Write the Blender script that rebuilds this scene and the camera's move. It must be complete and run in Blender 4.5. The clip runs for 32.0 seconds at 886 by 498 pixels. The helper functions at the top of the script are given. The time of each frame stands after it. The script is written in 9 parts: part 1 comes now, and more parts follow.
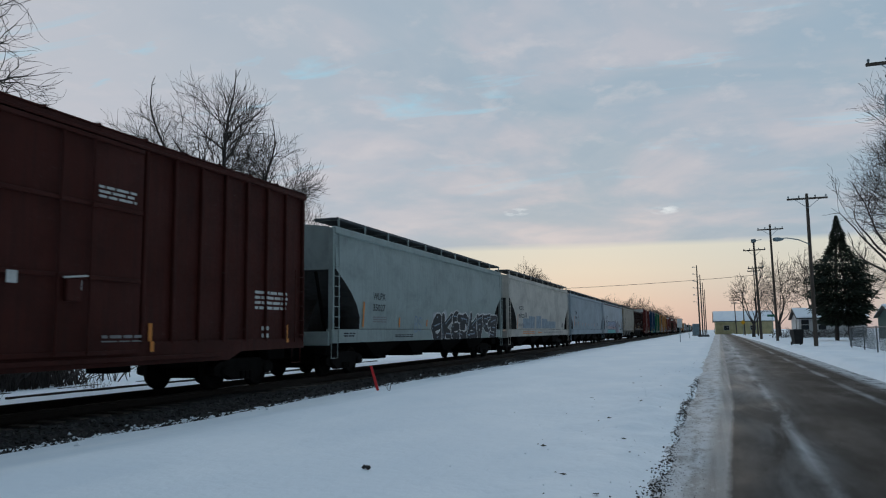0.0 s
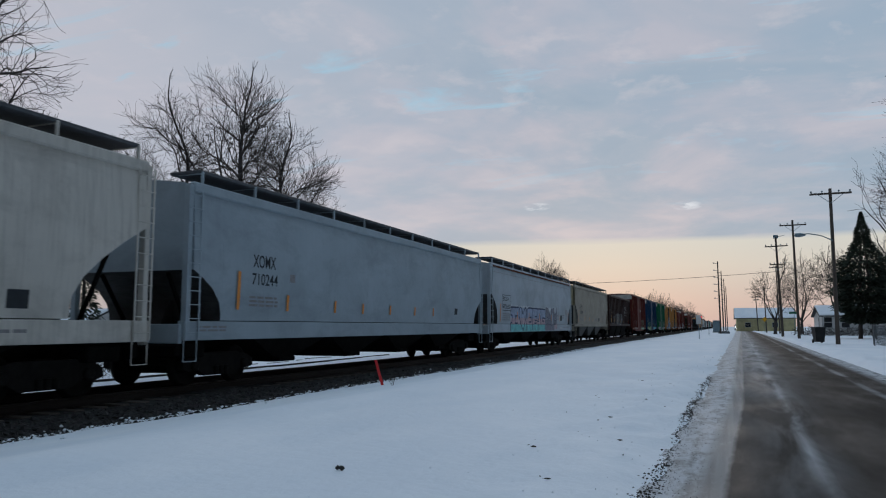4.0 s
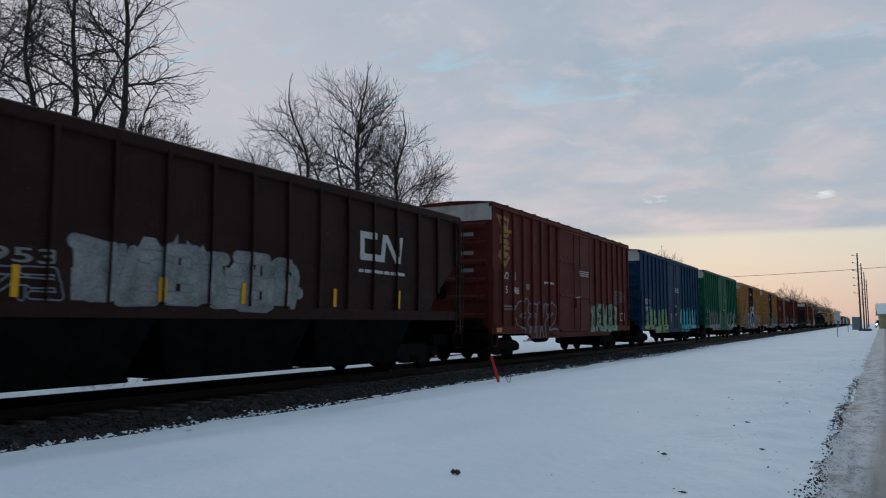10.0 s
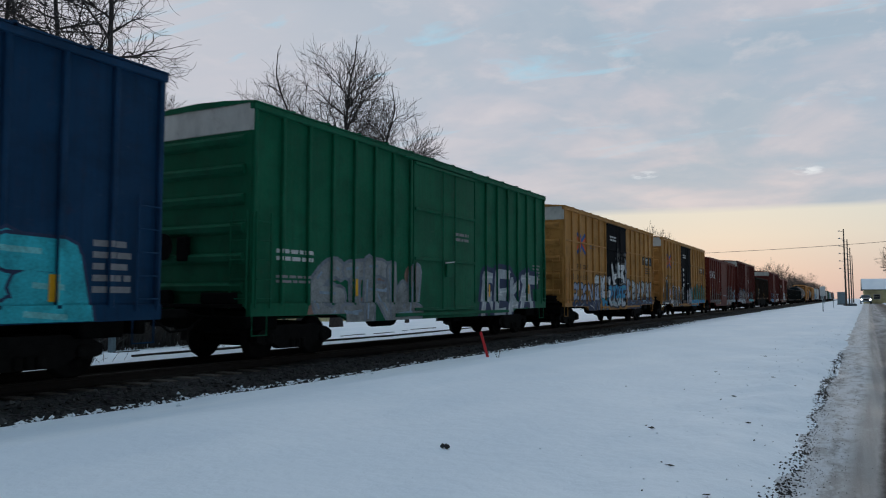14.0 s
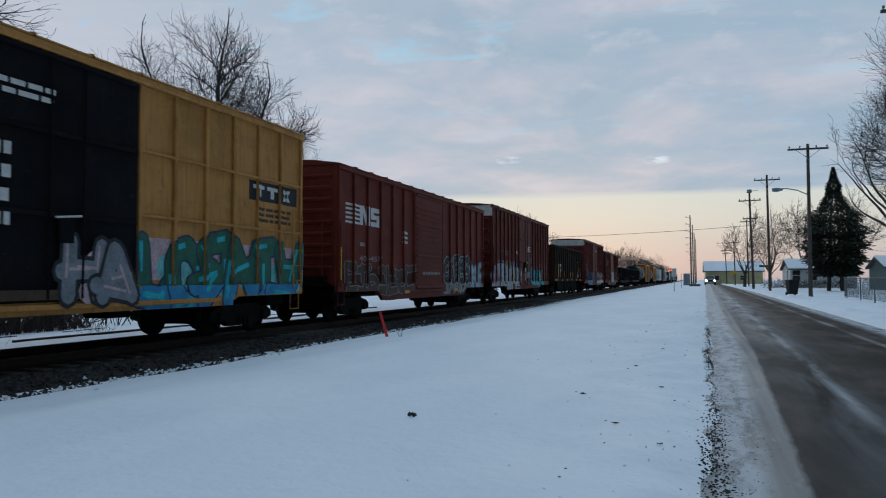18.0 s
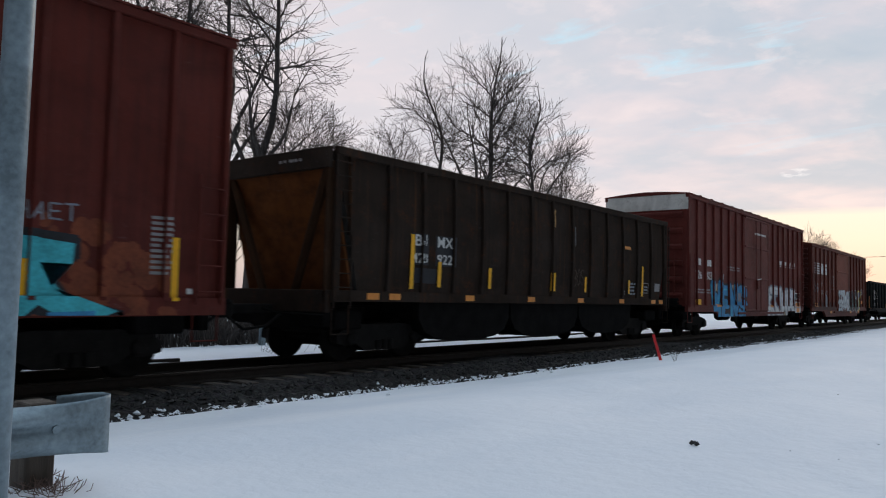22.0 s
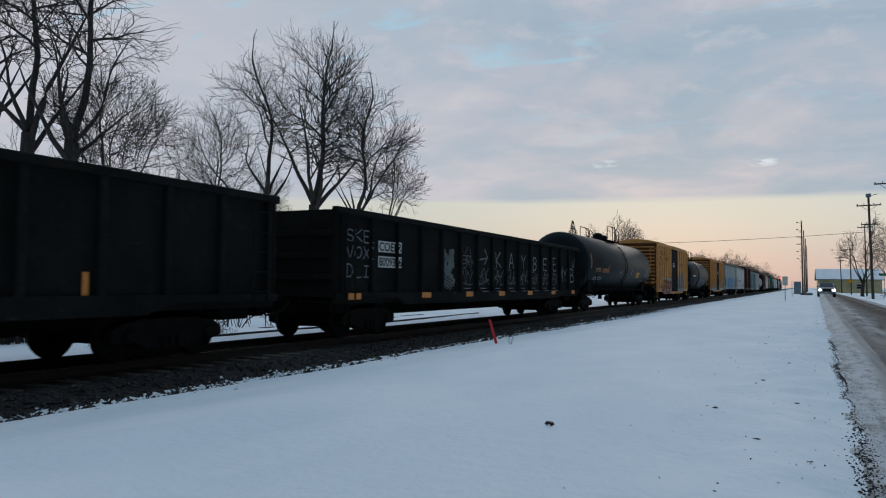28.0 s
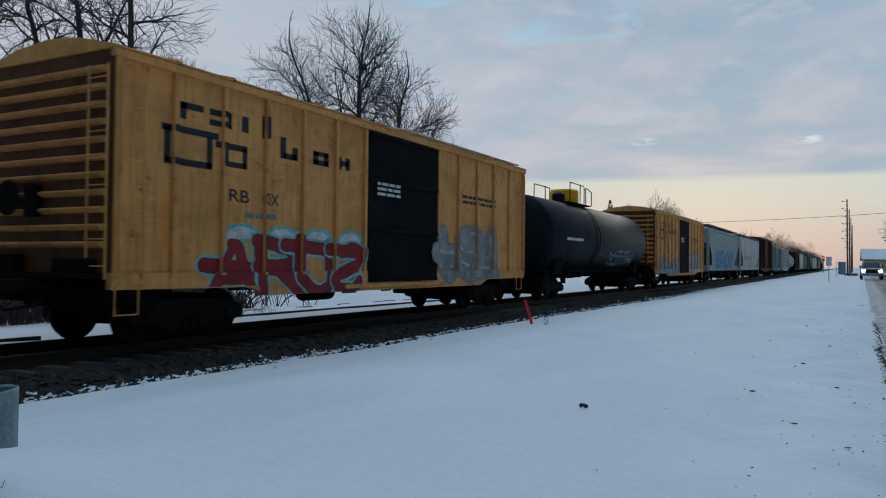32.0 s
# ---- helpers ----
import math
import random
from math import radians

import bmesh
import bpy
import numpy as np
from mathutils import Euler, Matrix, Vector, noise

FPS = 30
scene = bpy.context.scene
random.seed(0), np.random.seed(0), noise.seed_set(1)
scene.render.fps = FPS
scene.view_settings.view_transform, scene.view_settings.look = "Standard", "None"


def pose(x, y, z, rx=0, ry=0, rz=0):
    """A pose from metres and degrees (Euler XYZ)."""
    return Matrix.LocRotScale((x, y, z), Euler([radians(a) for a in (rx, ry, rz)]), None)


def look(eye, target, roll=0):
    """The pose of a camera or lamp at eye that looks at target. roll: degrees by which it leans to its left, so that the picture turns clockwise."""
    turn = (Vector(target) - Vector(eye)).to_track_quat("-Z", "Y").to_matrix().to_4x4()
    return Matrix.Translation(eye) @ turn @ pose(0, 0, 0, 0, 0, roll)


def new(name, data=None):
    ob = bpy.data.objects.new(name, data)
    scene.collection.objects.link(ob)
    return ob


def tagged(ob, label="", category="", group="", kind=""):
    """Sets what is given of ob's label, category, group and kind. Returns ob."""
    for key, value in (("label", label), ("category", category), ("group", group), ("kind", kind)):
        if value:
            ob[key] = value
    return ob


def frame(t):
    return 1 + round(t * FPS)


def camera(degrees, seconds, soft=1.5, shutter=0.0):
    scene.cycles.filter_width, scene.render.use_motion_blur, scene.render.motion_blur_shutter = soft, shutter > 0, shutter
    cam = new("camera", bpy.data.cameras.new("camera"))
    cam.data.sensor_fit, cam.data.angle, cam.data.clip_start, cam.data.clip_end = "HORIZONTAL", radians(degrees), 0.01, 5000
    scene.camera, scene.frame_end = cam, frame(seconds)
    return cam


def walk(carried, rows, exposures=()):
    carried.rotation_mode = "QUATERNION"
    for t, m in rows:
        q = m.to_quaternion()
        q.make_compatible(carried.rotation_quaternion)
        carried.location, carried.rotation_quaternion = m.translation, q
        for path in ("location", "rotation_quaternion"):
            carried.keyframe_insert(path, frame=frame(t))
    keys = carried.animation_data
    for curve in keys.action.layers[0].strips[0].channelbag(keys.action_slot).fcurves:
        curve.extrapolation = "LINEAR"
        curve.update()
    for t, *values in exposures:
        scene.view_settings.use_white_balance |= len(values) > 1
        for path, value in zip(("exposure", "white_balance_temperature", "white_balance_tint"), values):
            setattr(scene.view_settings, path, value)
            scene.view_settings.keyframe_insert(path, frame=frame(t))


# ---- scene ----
LENS = 61.08
cam = camera(LENS, 32.0, 1.1, 0.14)
# seconds, eye, yaw to the left of the track, pitch, roll
PATH = [
    (0.0, 0.372, -0.200, 1.151, 18.97, 6.32, -0.57),
    (0.5, 0.327, -0.117, 1.116, 19.68, 4.62, -0.27),
    (1.0, 0.369, -0.149, 1.154, 19.75, 5.54, 1.39),
    (1.5, 0.443, -0.290, 1.159, 20.97, 5.15, 0.06),
    (2.0, 0.484, -0.255, 1.148, 19.58, 5.96, -0.14),
    (2.5, 0.545, -0.124, 1.144, 18.97, 6.54, 0.19),
    (4.5, 0.553, 0.374, 1.152, 22.63, 5.25, -0.29),
    (5.0, 0.576, 0.465, 1.178, 26.92, 4.31, -0.60),
    (5.5, 0.450, 0.537, 1.194, 29.52, 5.96, 0.00),
    (6.0, 0.372, 0.573, 1.158, 31.31, 5.62, -0.12),
    (6.5, 0.383, 0.578, 1.146, 30.37, 5.76, 0.90),
    (7.0, 0.379, 0.606, 1.160, 29.78, 4.80, 0.36),
    (7.5, 0.379, 0.610, 1.151, 29.96, 4.30, 0.22),
    (8.0, 0.385, 0.610, 1.159, 29.57, 4.44, 0.49),
    (8.5, 0.384, 0.607, 1.154, 29.28, 3.95, 0.49),
    (9.0, 0.373, 0.631, 1.154, 28.48, 4.78, 0.77),
    (9.5, 0.386, 0.610, 1.153, 28.80, 5.27, 0.48),
    (10.0, 0.389, 0.597, 1.157, 29.25, 5.54, 0.18),
    (10.5, 0.386, 0.605, 1.159, 29.28, 5.32, 0.19),
    (11.0, 0.389, 0.612, 1.158, 28.81, 5.18, 0.36),
    (11.5, 0.392, 0.602, 1.159, 28.48, 4.83, 0.26),
    (12.0, 0.373, 0.648, 1.155, 28.87, 4.80, 0.15),
    (12.5, 0.389, 0.607, 1.156, 28.71, 4.68, 0.61),
    (13.0, 0.392, 0.624, 1.155, 27.22, 4.67, 0.76),
    (13.5, 0.383, 0.647, 1.156, 27.17, 4.30, 0.43),
    (15.5, 0.264, 0.322, 1.149, 33.91, 1.82, -0.26),
    (16.0, 0.113, 0.185, 1.136, 26.20, 2.63, -1.31),
    (16.5, 0.078, 0.064, 1.104, 22.89, 0.90, 0.76),
    (17.0, 0.000, 0.033, 1.139, 17.72, 1.24, 1.30),
    (17.5, -0.187, -0.068, 1.117, 16.33, 2.67, 0.56),
    (18.0, -0.167, -0.115, 1.136, 18.29, 2.33, -0.05),
    (18.5, -0.119, -0.154, 1.134, 22.12, 2.17, 0.42),
    (19.0, -0.073, -0.221, 1.158, 22.94, 2.35, -0.24),
    (19.5, -0.069, -0.299, 1.201, 25.82, 2.63, -1.19),
    (20.0, -0.113, -0.180, 1.147, 29.20, 2.19, -0.41),
    (20.5, -0.117, -0.198, 1.155, 32.46, 2.36, 0.22),
    (21.0, -0.104, -0.213, 1.166, 34.82, 3.51, -0.05),
    (21.5, -0.159, -0.234, 1.156, 38.72, 3.42, 0.38),
    (22.0, -0.205, -0.229, 1.142, 38.53, 3.56, 1.31),
    (22.5, -0.286, -0.198, 1.136, 37.54, 2.25, 2.94),
    (23.0, -0.271, -0.166, 1.151, 38.92, 1.95, 3.31),
    (23.5, -0.405, -0.135, 1.148, 33.02, 2.64, 1.98),
    (24.0, -0.503, -0.151, 1.146, 32.07, 2.42, 1.73),
    (24.5, -0.512, -0.170, 1.125, 32.48, 3.39, 1.20),
    (25.0, -0.504, -0.172, 1.121, 31.46, 3.60, 1.08),
    (25.5, -0.487, -0.208, 1.152, 30.56, 3.69, 0.64),
    (26.0, -0.506, -0.182, 1.136, 28.42, 3.29, -0.04),
    (26.5, -0.505, -0.177, 1.135, 27.30, 3.34, 0.19),
    (28.5, -0.394, -0.545, 1.221, 25.10, 2.52, 0.76),
    (29.0, -0.379, -0.542, 1.224, 24.99, 2.62, 1.12),
    (29.5, -0.384, -0.554, 1.226, 25.28, 2.08, 0.98),
    (30.0, -0.383, -0.565, 1.234, 25.09, 2.37, 1.13),
    (30.5, -0.383, -0.545, 1.228, 26.06, 2.17, 0.86),
    (31.0, -0.387, -0.553, 1.231, 26.23, 1.65, 0.90),
    (31.5, -0.396, -0.563, 1.230, 26.74, 0.84, 1.06),
    (32.0, -0.397, -0.515, 1.229, 28.22, 1.07, 0.65),
]


def aim(x, y, z, yaw, pitch, roll):
    a, b = radians(yaw), radians(pitch)
    eye = Vector((x, y, z))
    return look(eye, eye + Vector((-math.sin(a) * math.cos(b), math.cos(a) * math.cos(b), math.sin(b))), roll)


# seconds, stops, kelvin, tint
EXPOSURE = [(0.0, 0.05, 6400, 4), (2.0, 0.0, 6450, 8), (4.0, 0.0, 6350, 8), (6.0, 0.0, 6100, 4), (9.0, 0.05, 6450, 7), (12.0, 0.1, 6450, 5), (13.0, 0.15, 6500, 6), (16.0, 0.1, 6200, 6), (19.0, 0.12, 6050, 3), (19.5, 0.2, 6100, 3),
            (20.0, 0.2, 6300, 5), (20.5, 0.3, 6500, 9), (21.5, 0.55, 7100, 13), (22.5, 0.55, 7050, 12), (23.2, 0.45, 6700, 10), (24.0, 0.30, 6450, 8), (25.0, 0.29, 6400, 6), (26.0, 0.14, 6330, 4), (29.0, 0.05, 6300, 5), (30.0, 0.03, 6400, 5), (32.0, 0.02, 6050, 2)]
walk(cam, [(r[0], aim(*r[1:])) for r in PATH],
     EXPOSURE)

# ---- world and sun: dusk under a broken cloud deck, clear band low in the sky ----


class Nodes:
    """A short way to write node trees."""

    def __init__(self, tree):
        self.tree = tree
        tree.nodes.clear()

    def add(self, kind, **values):
        n = self.tree.nodes.new(kind)
        for k, v in values.items():
            if k == "op":
                n.operation = v
            elif k == "blend":
                n.blend_type = v
            elif k == "data":
                n.data_type = v
            else:
                n.inputs[k.replace("_", " ")].default_value = v
        return n

    def link(self, a, b):
        self.tree.links.new(a, b)

    def math(self, op, a, b=None, c=None, clamp=False):
        n = self.tree.nodes.new("ShaderNodeMath")
        n.operation, n.use_clamp = op, clamp
        for i, v in enumerate((a, b, c)):
            if v is None:
                continue
            if isinstance(v, (int, float)):
                n.inputs[i].default_value = v
            else:
                self.link(v, n.inputs[i])
        return n.outputs[0]

    def noise(self, vec, scale, detail=4.0, rough=0.55, distort=0.0):
        n = self.tree.nodes.new("ShaderNodeTexNoise")
        n.inputs["Scale"].default_value, n.inputs["Detail"].default_value = scale, detail
        n.inputs["Roughness"].default_value, n.inputs["Distortion"].default_value = rough, distort
        self.link(vec, n.inputs["Vector"])
        return n.outputs["Fac"]

    def ramp(self, fac, *stops):
        n = self.tree.nodes.new("ShaderNodeValToRGB")
        e = n.color_ramp.elements
        while len(e) < len(stops):
            e.new(0.5)
        for el, (p, c) in zip(e, stops):
            el.position = p
            el.color = (*c, 1) if len(c) == 3 else c
        self.link(fac, n.inputs["Fac"])
        return n.outputs["Color"]

    def grey(self, fac, a, b, lo=0.0, hi=1.0):
        n = self.tree.nodes.new("ShaderNodeMapRange")
        n.clamp = True
        for i, v in enumerate((a, b, lo, hi)):
            n.inputs[1 + i].default_value = v
        self.link(fac, n.inputs[0])
        return n.outputs[0]

    def mix(self, fac, a, b, blend="MIX"):
        n = self.tree.nodes.new("ShaderNodeMix")
        n.data_type, n.blend_type = "RGBA", blend
        for v, i in ((fac, 0), (a, 6), (b, 7)):
            if isinstance(v, (int, float)):
                n.inputs[i].default_value = v
            elif isinstance(v, tuple):
                n.inputs[i].default_value = (*v, 1)
            else:
                self.link(v, n.inputs[i])
        return n.outputs[2]

    def mapping(self, vec, scale):
        n = self.tree.nodes.new("ShaderNodeMapping")
        n.inputs["Scale"].default_value = scale
        self.link(vec, n.inputs["Vector"])
        return n.outputs["Vector"]


world = bpy.data.worlds.new("dusk_sky")
scene.world = world
world.use_nodes = True
N = Nodes(world.node_tree)
tc = N.add("ShaderNodeTexCoord")
sep = N.add("ShaderNodeSeparateXYZ")
N.link(tc.outputs["Generated"], sep.inputs[0])
dx, dy, dz = sep.outputs
up = N.math("MAXIMUM", dz, 0.0)
# the deck seen flat from below: clouds shrink towards the horizon
flat = N.math("ADD", up, 0.16)
comb = N.add("ShaderNodeCombineXYZ")
N.link(N.math("DIVIDE", dx, flat), comb.inputs[0])
N.link(N.math("DIVIDE", dy, flat), comb.inputs[1])
deck = comb.outputs[0]
big = N.noise(deck, 1.15, 6.0, 0.55, 0.5)
mid = N.noise(deck, 3.1, 5.0, 0.55, 0.3)
fleck = N.noise(deck, 6.5, 5.0, 0.6, 0.2)
thin = N.noise(N.mapping(deck, (1.0, 2.6, 1.0)), 1.9, 5.0, 0.6, 0.6)
cloud = N.ramp(big, (0.34, (0.285, 0.375, 0.480)), (0.45, (0.345, 0.415, 0.505)), (0.54, (0.445, 0.455, 0.530)), (0.66, (0.525, 0.505, 0.560)))
cloud = N.mix(N.grey(mid, 0.42, 0.66, 0.0, 0.75), cloud, (0.315, 0.40, 0.505))
cloud = N.mix(N.math("MULTIPLY", N.grey(fleck, 0.54, 0.70), N.grey(dz, 0.14, 0.32, 0.12, 0.42)), cloud, (0.60, 0.56, 0.60))
# towards the west the deck is thinner and catches a pale rose light
cloud = N.mix(N.grey(dx, -0.22, -0.72, 0.0, 0.6), cloud, (0.60, 0.555, 0.60))
gap = N.math("MULTIPLY", N.grey(thin, 0.585, 0.70), N.grey(dz, 0.13, 0.30))
cloud = N.mix(N.math("MULTIPLY", gap, 0.75), cloud, (0.33, 0.56, 0.71))
# high overhead, out of every view, the deck thins and lets the blue of the sky light the snow
cloud = N.mix(N.grey(dz, 0.5, 0.95, 0.0, 0.75), cloud, (0.48, 0.68, 0.90))
clear = N.ramp(N.grey(dz, 0.0, 0.16), (0.0, (0.42, 0.365, 0.385)), (0.20, (0.505, 0.44, 0.43)), (0.48, (0.585, 0.555, 0.51)), (0.8, (0.595, 0.61, 0.575)))
# the clear band glows most where the sun went down, along the track
toward = N.grey(dy, -0.4, 0.95, 0.55, 1.0)
clear = N.mix(1.0, clear, toward, "MULTIPLY")
edge = N.math("ADD", dz, N.math("MULTIPLY", N.math("SUBTRACT", N.noise(N.mapping(tc.outputs["Generated"], (1, 1, 14)), 2.4, 5.0), 0.5), 0.018))
sky = N.mix(N.grey(edge, 0.104, 0.113), clear, cloud)
# two bright scraps of cloud low over the track
ahead = N.math("MAXIMUM", dy, 0.05)
for a0, e0 in ((-0.236, 0.163), (-0.040, 0.154)):
    a = N.math("DIVIDE", N.math("SUBTRACT", N.math("DIVIDE", dx, ahead), a0), 0.020)
    e = N.math("DIVIDE", N.math("SUBTRACT", N.math("DIVIDE", dz, ahead), e0), 0.0065)
    near = N.math("SUBTRACT", 1.0, N.math("ADD", N.math("MULTIPLY", a, a), N.math("MULTIPLY", e, e)), clamp=True)
    wisp = N.grey(N.noise(N.mapping(tc.outputs["Generated"], (1, 1, 4)), 55.0, 4.0), 0.42, 0.6)
    sky = N.mix(N.math("MULTIPLY", N.math("MULTIPLY", near, wisp), 0.8), sky, (0.70, 0.74, 0.80))
# the sky away from the sunset, behind the camera, is far into dusk
away = N.math("MULTIPLY", N.grey(dx, 0.22, 0.75, 1.0, 0.22), N.grey(dy, -0.6, 0.25, 0.22, 1.0))
away = N.math("MAXIMUM", away, N.grey(dz, 0.55, 0.95, 0.0, 1.0))
sky = N.mix(1.0, sky, away, "MULTIPLY")
nish = N.add("ShaderNodeTexSky")
nish.sky_type, nish.sun_disc = "NISHITA", False
nish.sun_elevation, nish.sun_rotation = radians(3.0), radians(-9.0)
sky = N.mix(0.006, sky, nish.outputs[0], "ADD")
bg = N.add("ShaderNodeBackground", Strength=1.0)
N.link(sky, bg.inputs["Color"])
out = N.add("ShaderNodeOutputWorld")
N.link(bg.outputs[0], out.inputs["Surface"])

sun_data = bpy.data.lights.new("sun", "SUN")
sun_data.energy, sun_data.angle, sun_data.color = 0.3, radians(25), (1.0, 0.84, 0.72)
sun = new("sun", sun_data)
sun.matrix_world = look((0, 0, 60), (9.0, -56.0, 44))

# ---- materials ----
MATS = {}


def material(name, build):
    if name not in MATS:
        m = bpy.data.materials.new(name)
        m.use_nodes = True
        n = Nodes(m.node_tree)
        b = n.add("ShaderNodeBsdfPrincipled")
        o = n.add("ShaderNodeOutputMaterial")
        n.link(b.outputs[0], o.inputs["Surface"])
        build(n, b)
        MATS[name] = m
    return MATS[name]


def bump(n, b, height, strength, distance):
    u = n.add("ShaderNodeBump", Strength=strength, Distance=distance)
    n.link(height, u.inputs["Height"])
    n.link(u.outputs[0], b.inputs["Normal"])


def coords(n, kind="Object"):
    return n.add("ShaderNodeTexCoord").outputs[kind]


def plain(name, colour, rough=0.6, metal=0.0, vary=0.25, scale=6.0, relief=0.15, gloss=0.25):
    """A surface of one colour with blotches at two sizes."""
    def build(n, b):
        v = coords(n)
        f = n.math("ADD", n.math("MULTIPLY", n.noise(v, scale), 0.6), n.math("MULTIPLY", n.noise(v, scale * 9, 3.0), 0.4))
        dark = tuple(c * (1 - vary) for c in colour)
        light = tuple(min(1, c * (1 + vary)) for c in colour)
        n.link(n.ramp(f, (0.35, dark), (0.65, light)), b.inputs["Base Color"])
        n.link(n.grey(f, 0.3, 0.7, max(0.05, rough - 0.1), min(1, rough + 0.1)), b.inputs["Roughness"])
        b.inputs["Metallic"].default_value = metal
        b.inputs["Specular IOR Level"].default_value = gloss
        if relief:
            bump(n, b, n.noise(v, scale * 12, 4.0), relief, 0.01)
    return material(name, build)


def paint(name, colour, rust=0.3, grime=0.4, rough=0.5, gloss=0.12, runs=(0.06, 0.022, 0.008)):
    """Railway paint: faded patches, streaks run down from the top, rust blooms and runs, road dirt."""
    def build(n, b):
        v = n.add("ShaderNodeVectorMath", op="ADD")
        n.link(coords(n), v.inputs[0])
        own = n.add("ShaderNodeObjectInfo").outputs["Random"]
        n.link(n.math("MULTIPLY", own, 60.0), v.inputs[1])
        v = v.outputs[0]
        streak = n.noise(n.mapping(v, (1.0, 5.0, 0.35)), 2.2, 5.0, 0.65)
        run_ = n.noise(n.mapping(v, (1.0, 7.0, 0.22)), 1.7, 6.0, 0.7)
        fade = n.noise(v, 0.7, 4.0)
        fine = n.noise(v, 17.0, 4.0, 0.7)
        c = n.mix(n.grey(fade, 0.35, 0.7, 0.0, 0.4), colour, tuple(min(1, k * 1.28 + 0.02) for k in colour))
        c = n.mix(n.grey(streak, 0.46, 0.70, 0.0, grime), c, tuple(k * 0.36 + 0.008 for k in colour))
        bloom = n.math("MULTIPLY", n.grey(n.noise(v, 2.6, 6.0, 0.7), 0.55, 0.70), n.grey(fine, 0.42, 0.6))
        c = n.mix(n.math("MULTIPLY", bloom, rust), c, (0.09, 0.033, 0.015))
        c = n.mix(n.math("MULTIPLY", n.grey(run_, 0.58, 0.72), 0.8 * rust), c, tuple(0.35 * k + q for k, q in zip(colour, runs)))
        # soot in broad clouds, scuffs where the paint has worn pale
        soot = n.math("MULTIPLY", n.grey(n.noise(n.mapping(v, (1.0, 0.6, 1.0)), 0.95, 6.0, 0.68, 0.4), 0.46, 0.68), 0.30 + 0.5 * grime)
        c = n.mix(soot, c, tuple(k * 0.40 + 0.004 for k in colour))
        scuff = n.math("MULTIPLY", n.grey(n.noise(n.mapping(v, (1.0, 0.7, 2.2)), 5.5, 7.0, 0.75), 0.60, 0.68), n.grey(fade, 0.45, 0.62, 0.1, 0.7))
        c = n.mix(n.math("MULTIPLY", scuff, 0.45), c, tuple(min(1, 0.75 * k + 0.10) for k in colour))
        n.link(c, b.inputs["Base Color"])
        n.link(n.grey(fine, 0.3, 0.7, rough - 0.05, rough + 0.22), b.inputs["Roughness"])
        b.inputs["Specular IOR Level"].default_value = gloss
        bump(n, b, n.math("ADD", fine, n.math("MULTIPLY", n.noise(v, 1.3, 2.0), 2.0)), 0.14, 0.02)
    return material(name, build)


def glow(name, colour, strength):
    def build(n, b):
        b.inputs["Base Color"].default_value = (*colour, 1)
        b.inputs["Emission Color"].default_value = (*colour, 1)
        b.inputs["Emission Strength"].default_value = strength
    return material(name, build)


def build_snow(n, b):
    v = coords(n)
    drift = n.noise(n.mapping(v, (1.0, 0.45, 1.0)), 0.55, 5.0, 0.55, 0.3)
    grain = n.noise(v, 60.0, 4.0, 0.7)
    lumps = n.noise(v, 5.5, 5.0, 0.6)
    c = n.mix(n.grey(drift, 0.38, 0.66), (0.79, 0.84, 0.895), (0.88, 0.91, 0.945))
    c = n.mix(n.grey(lumps, 0.62, 0.78, 0.0, 0.2), c, (0.66, 0.70, 0.75))
    n.link(c, b.inputs["Base Color"])
    b.inputs["Roughness"].default_value = 0.78
    b.inputs["Specular IOR Level"].default_value = 0.25
    h = n.math("ADD", n.math("MULTIPLY", lumps, 1.0), n.math("ADD", n.math("MULTIPLY", drift, 3.0), n.math("MULTIPLY", grain, 0.12)))
    bump(n, b, h, 0.35, 0.05)


snow_mat = material("snow", build_snow)


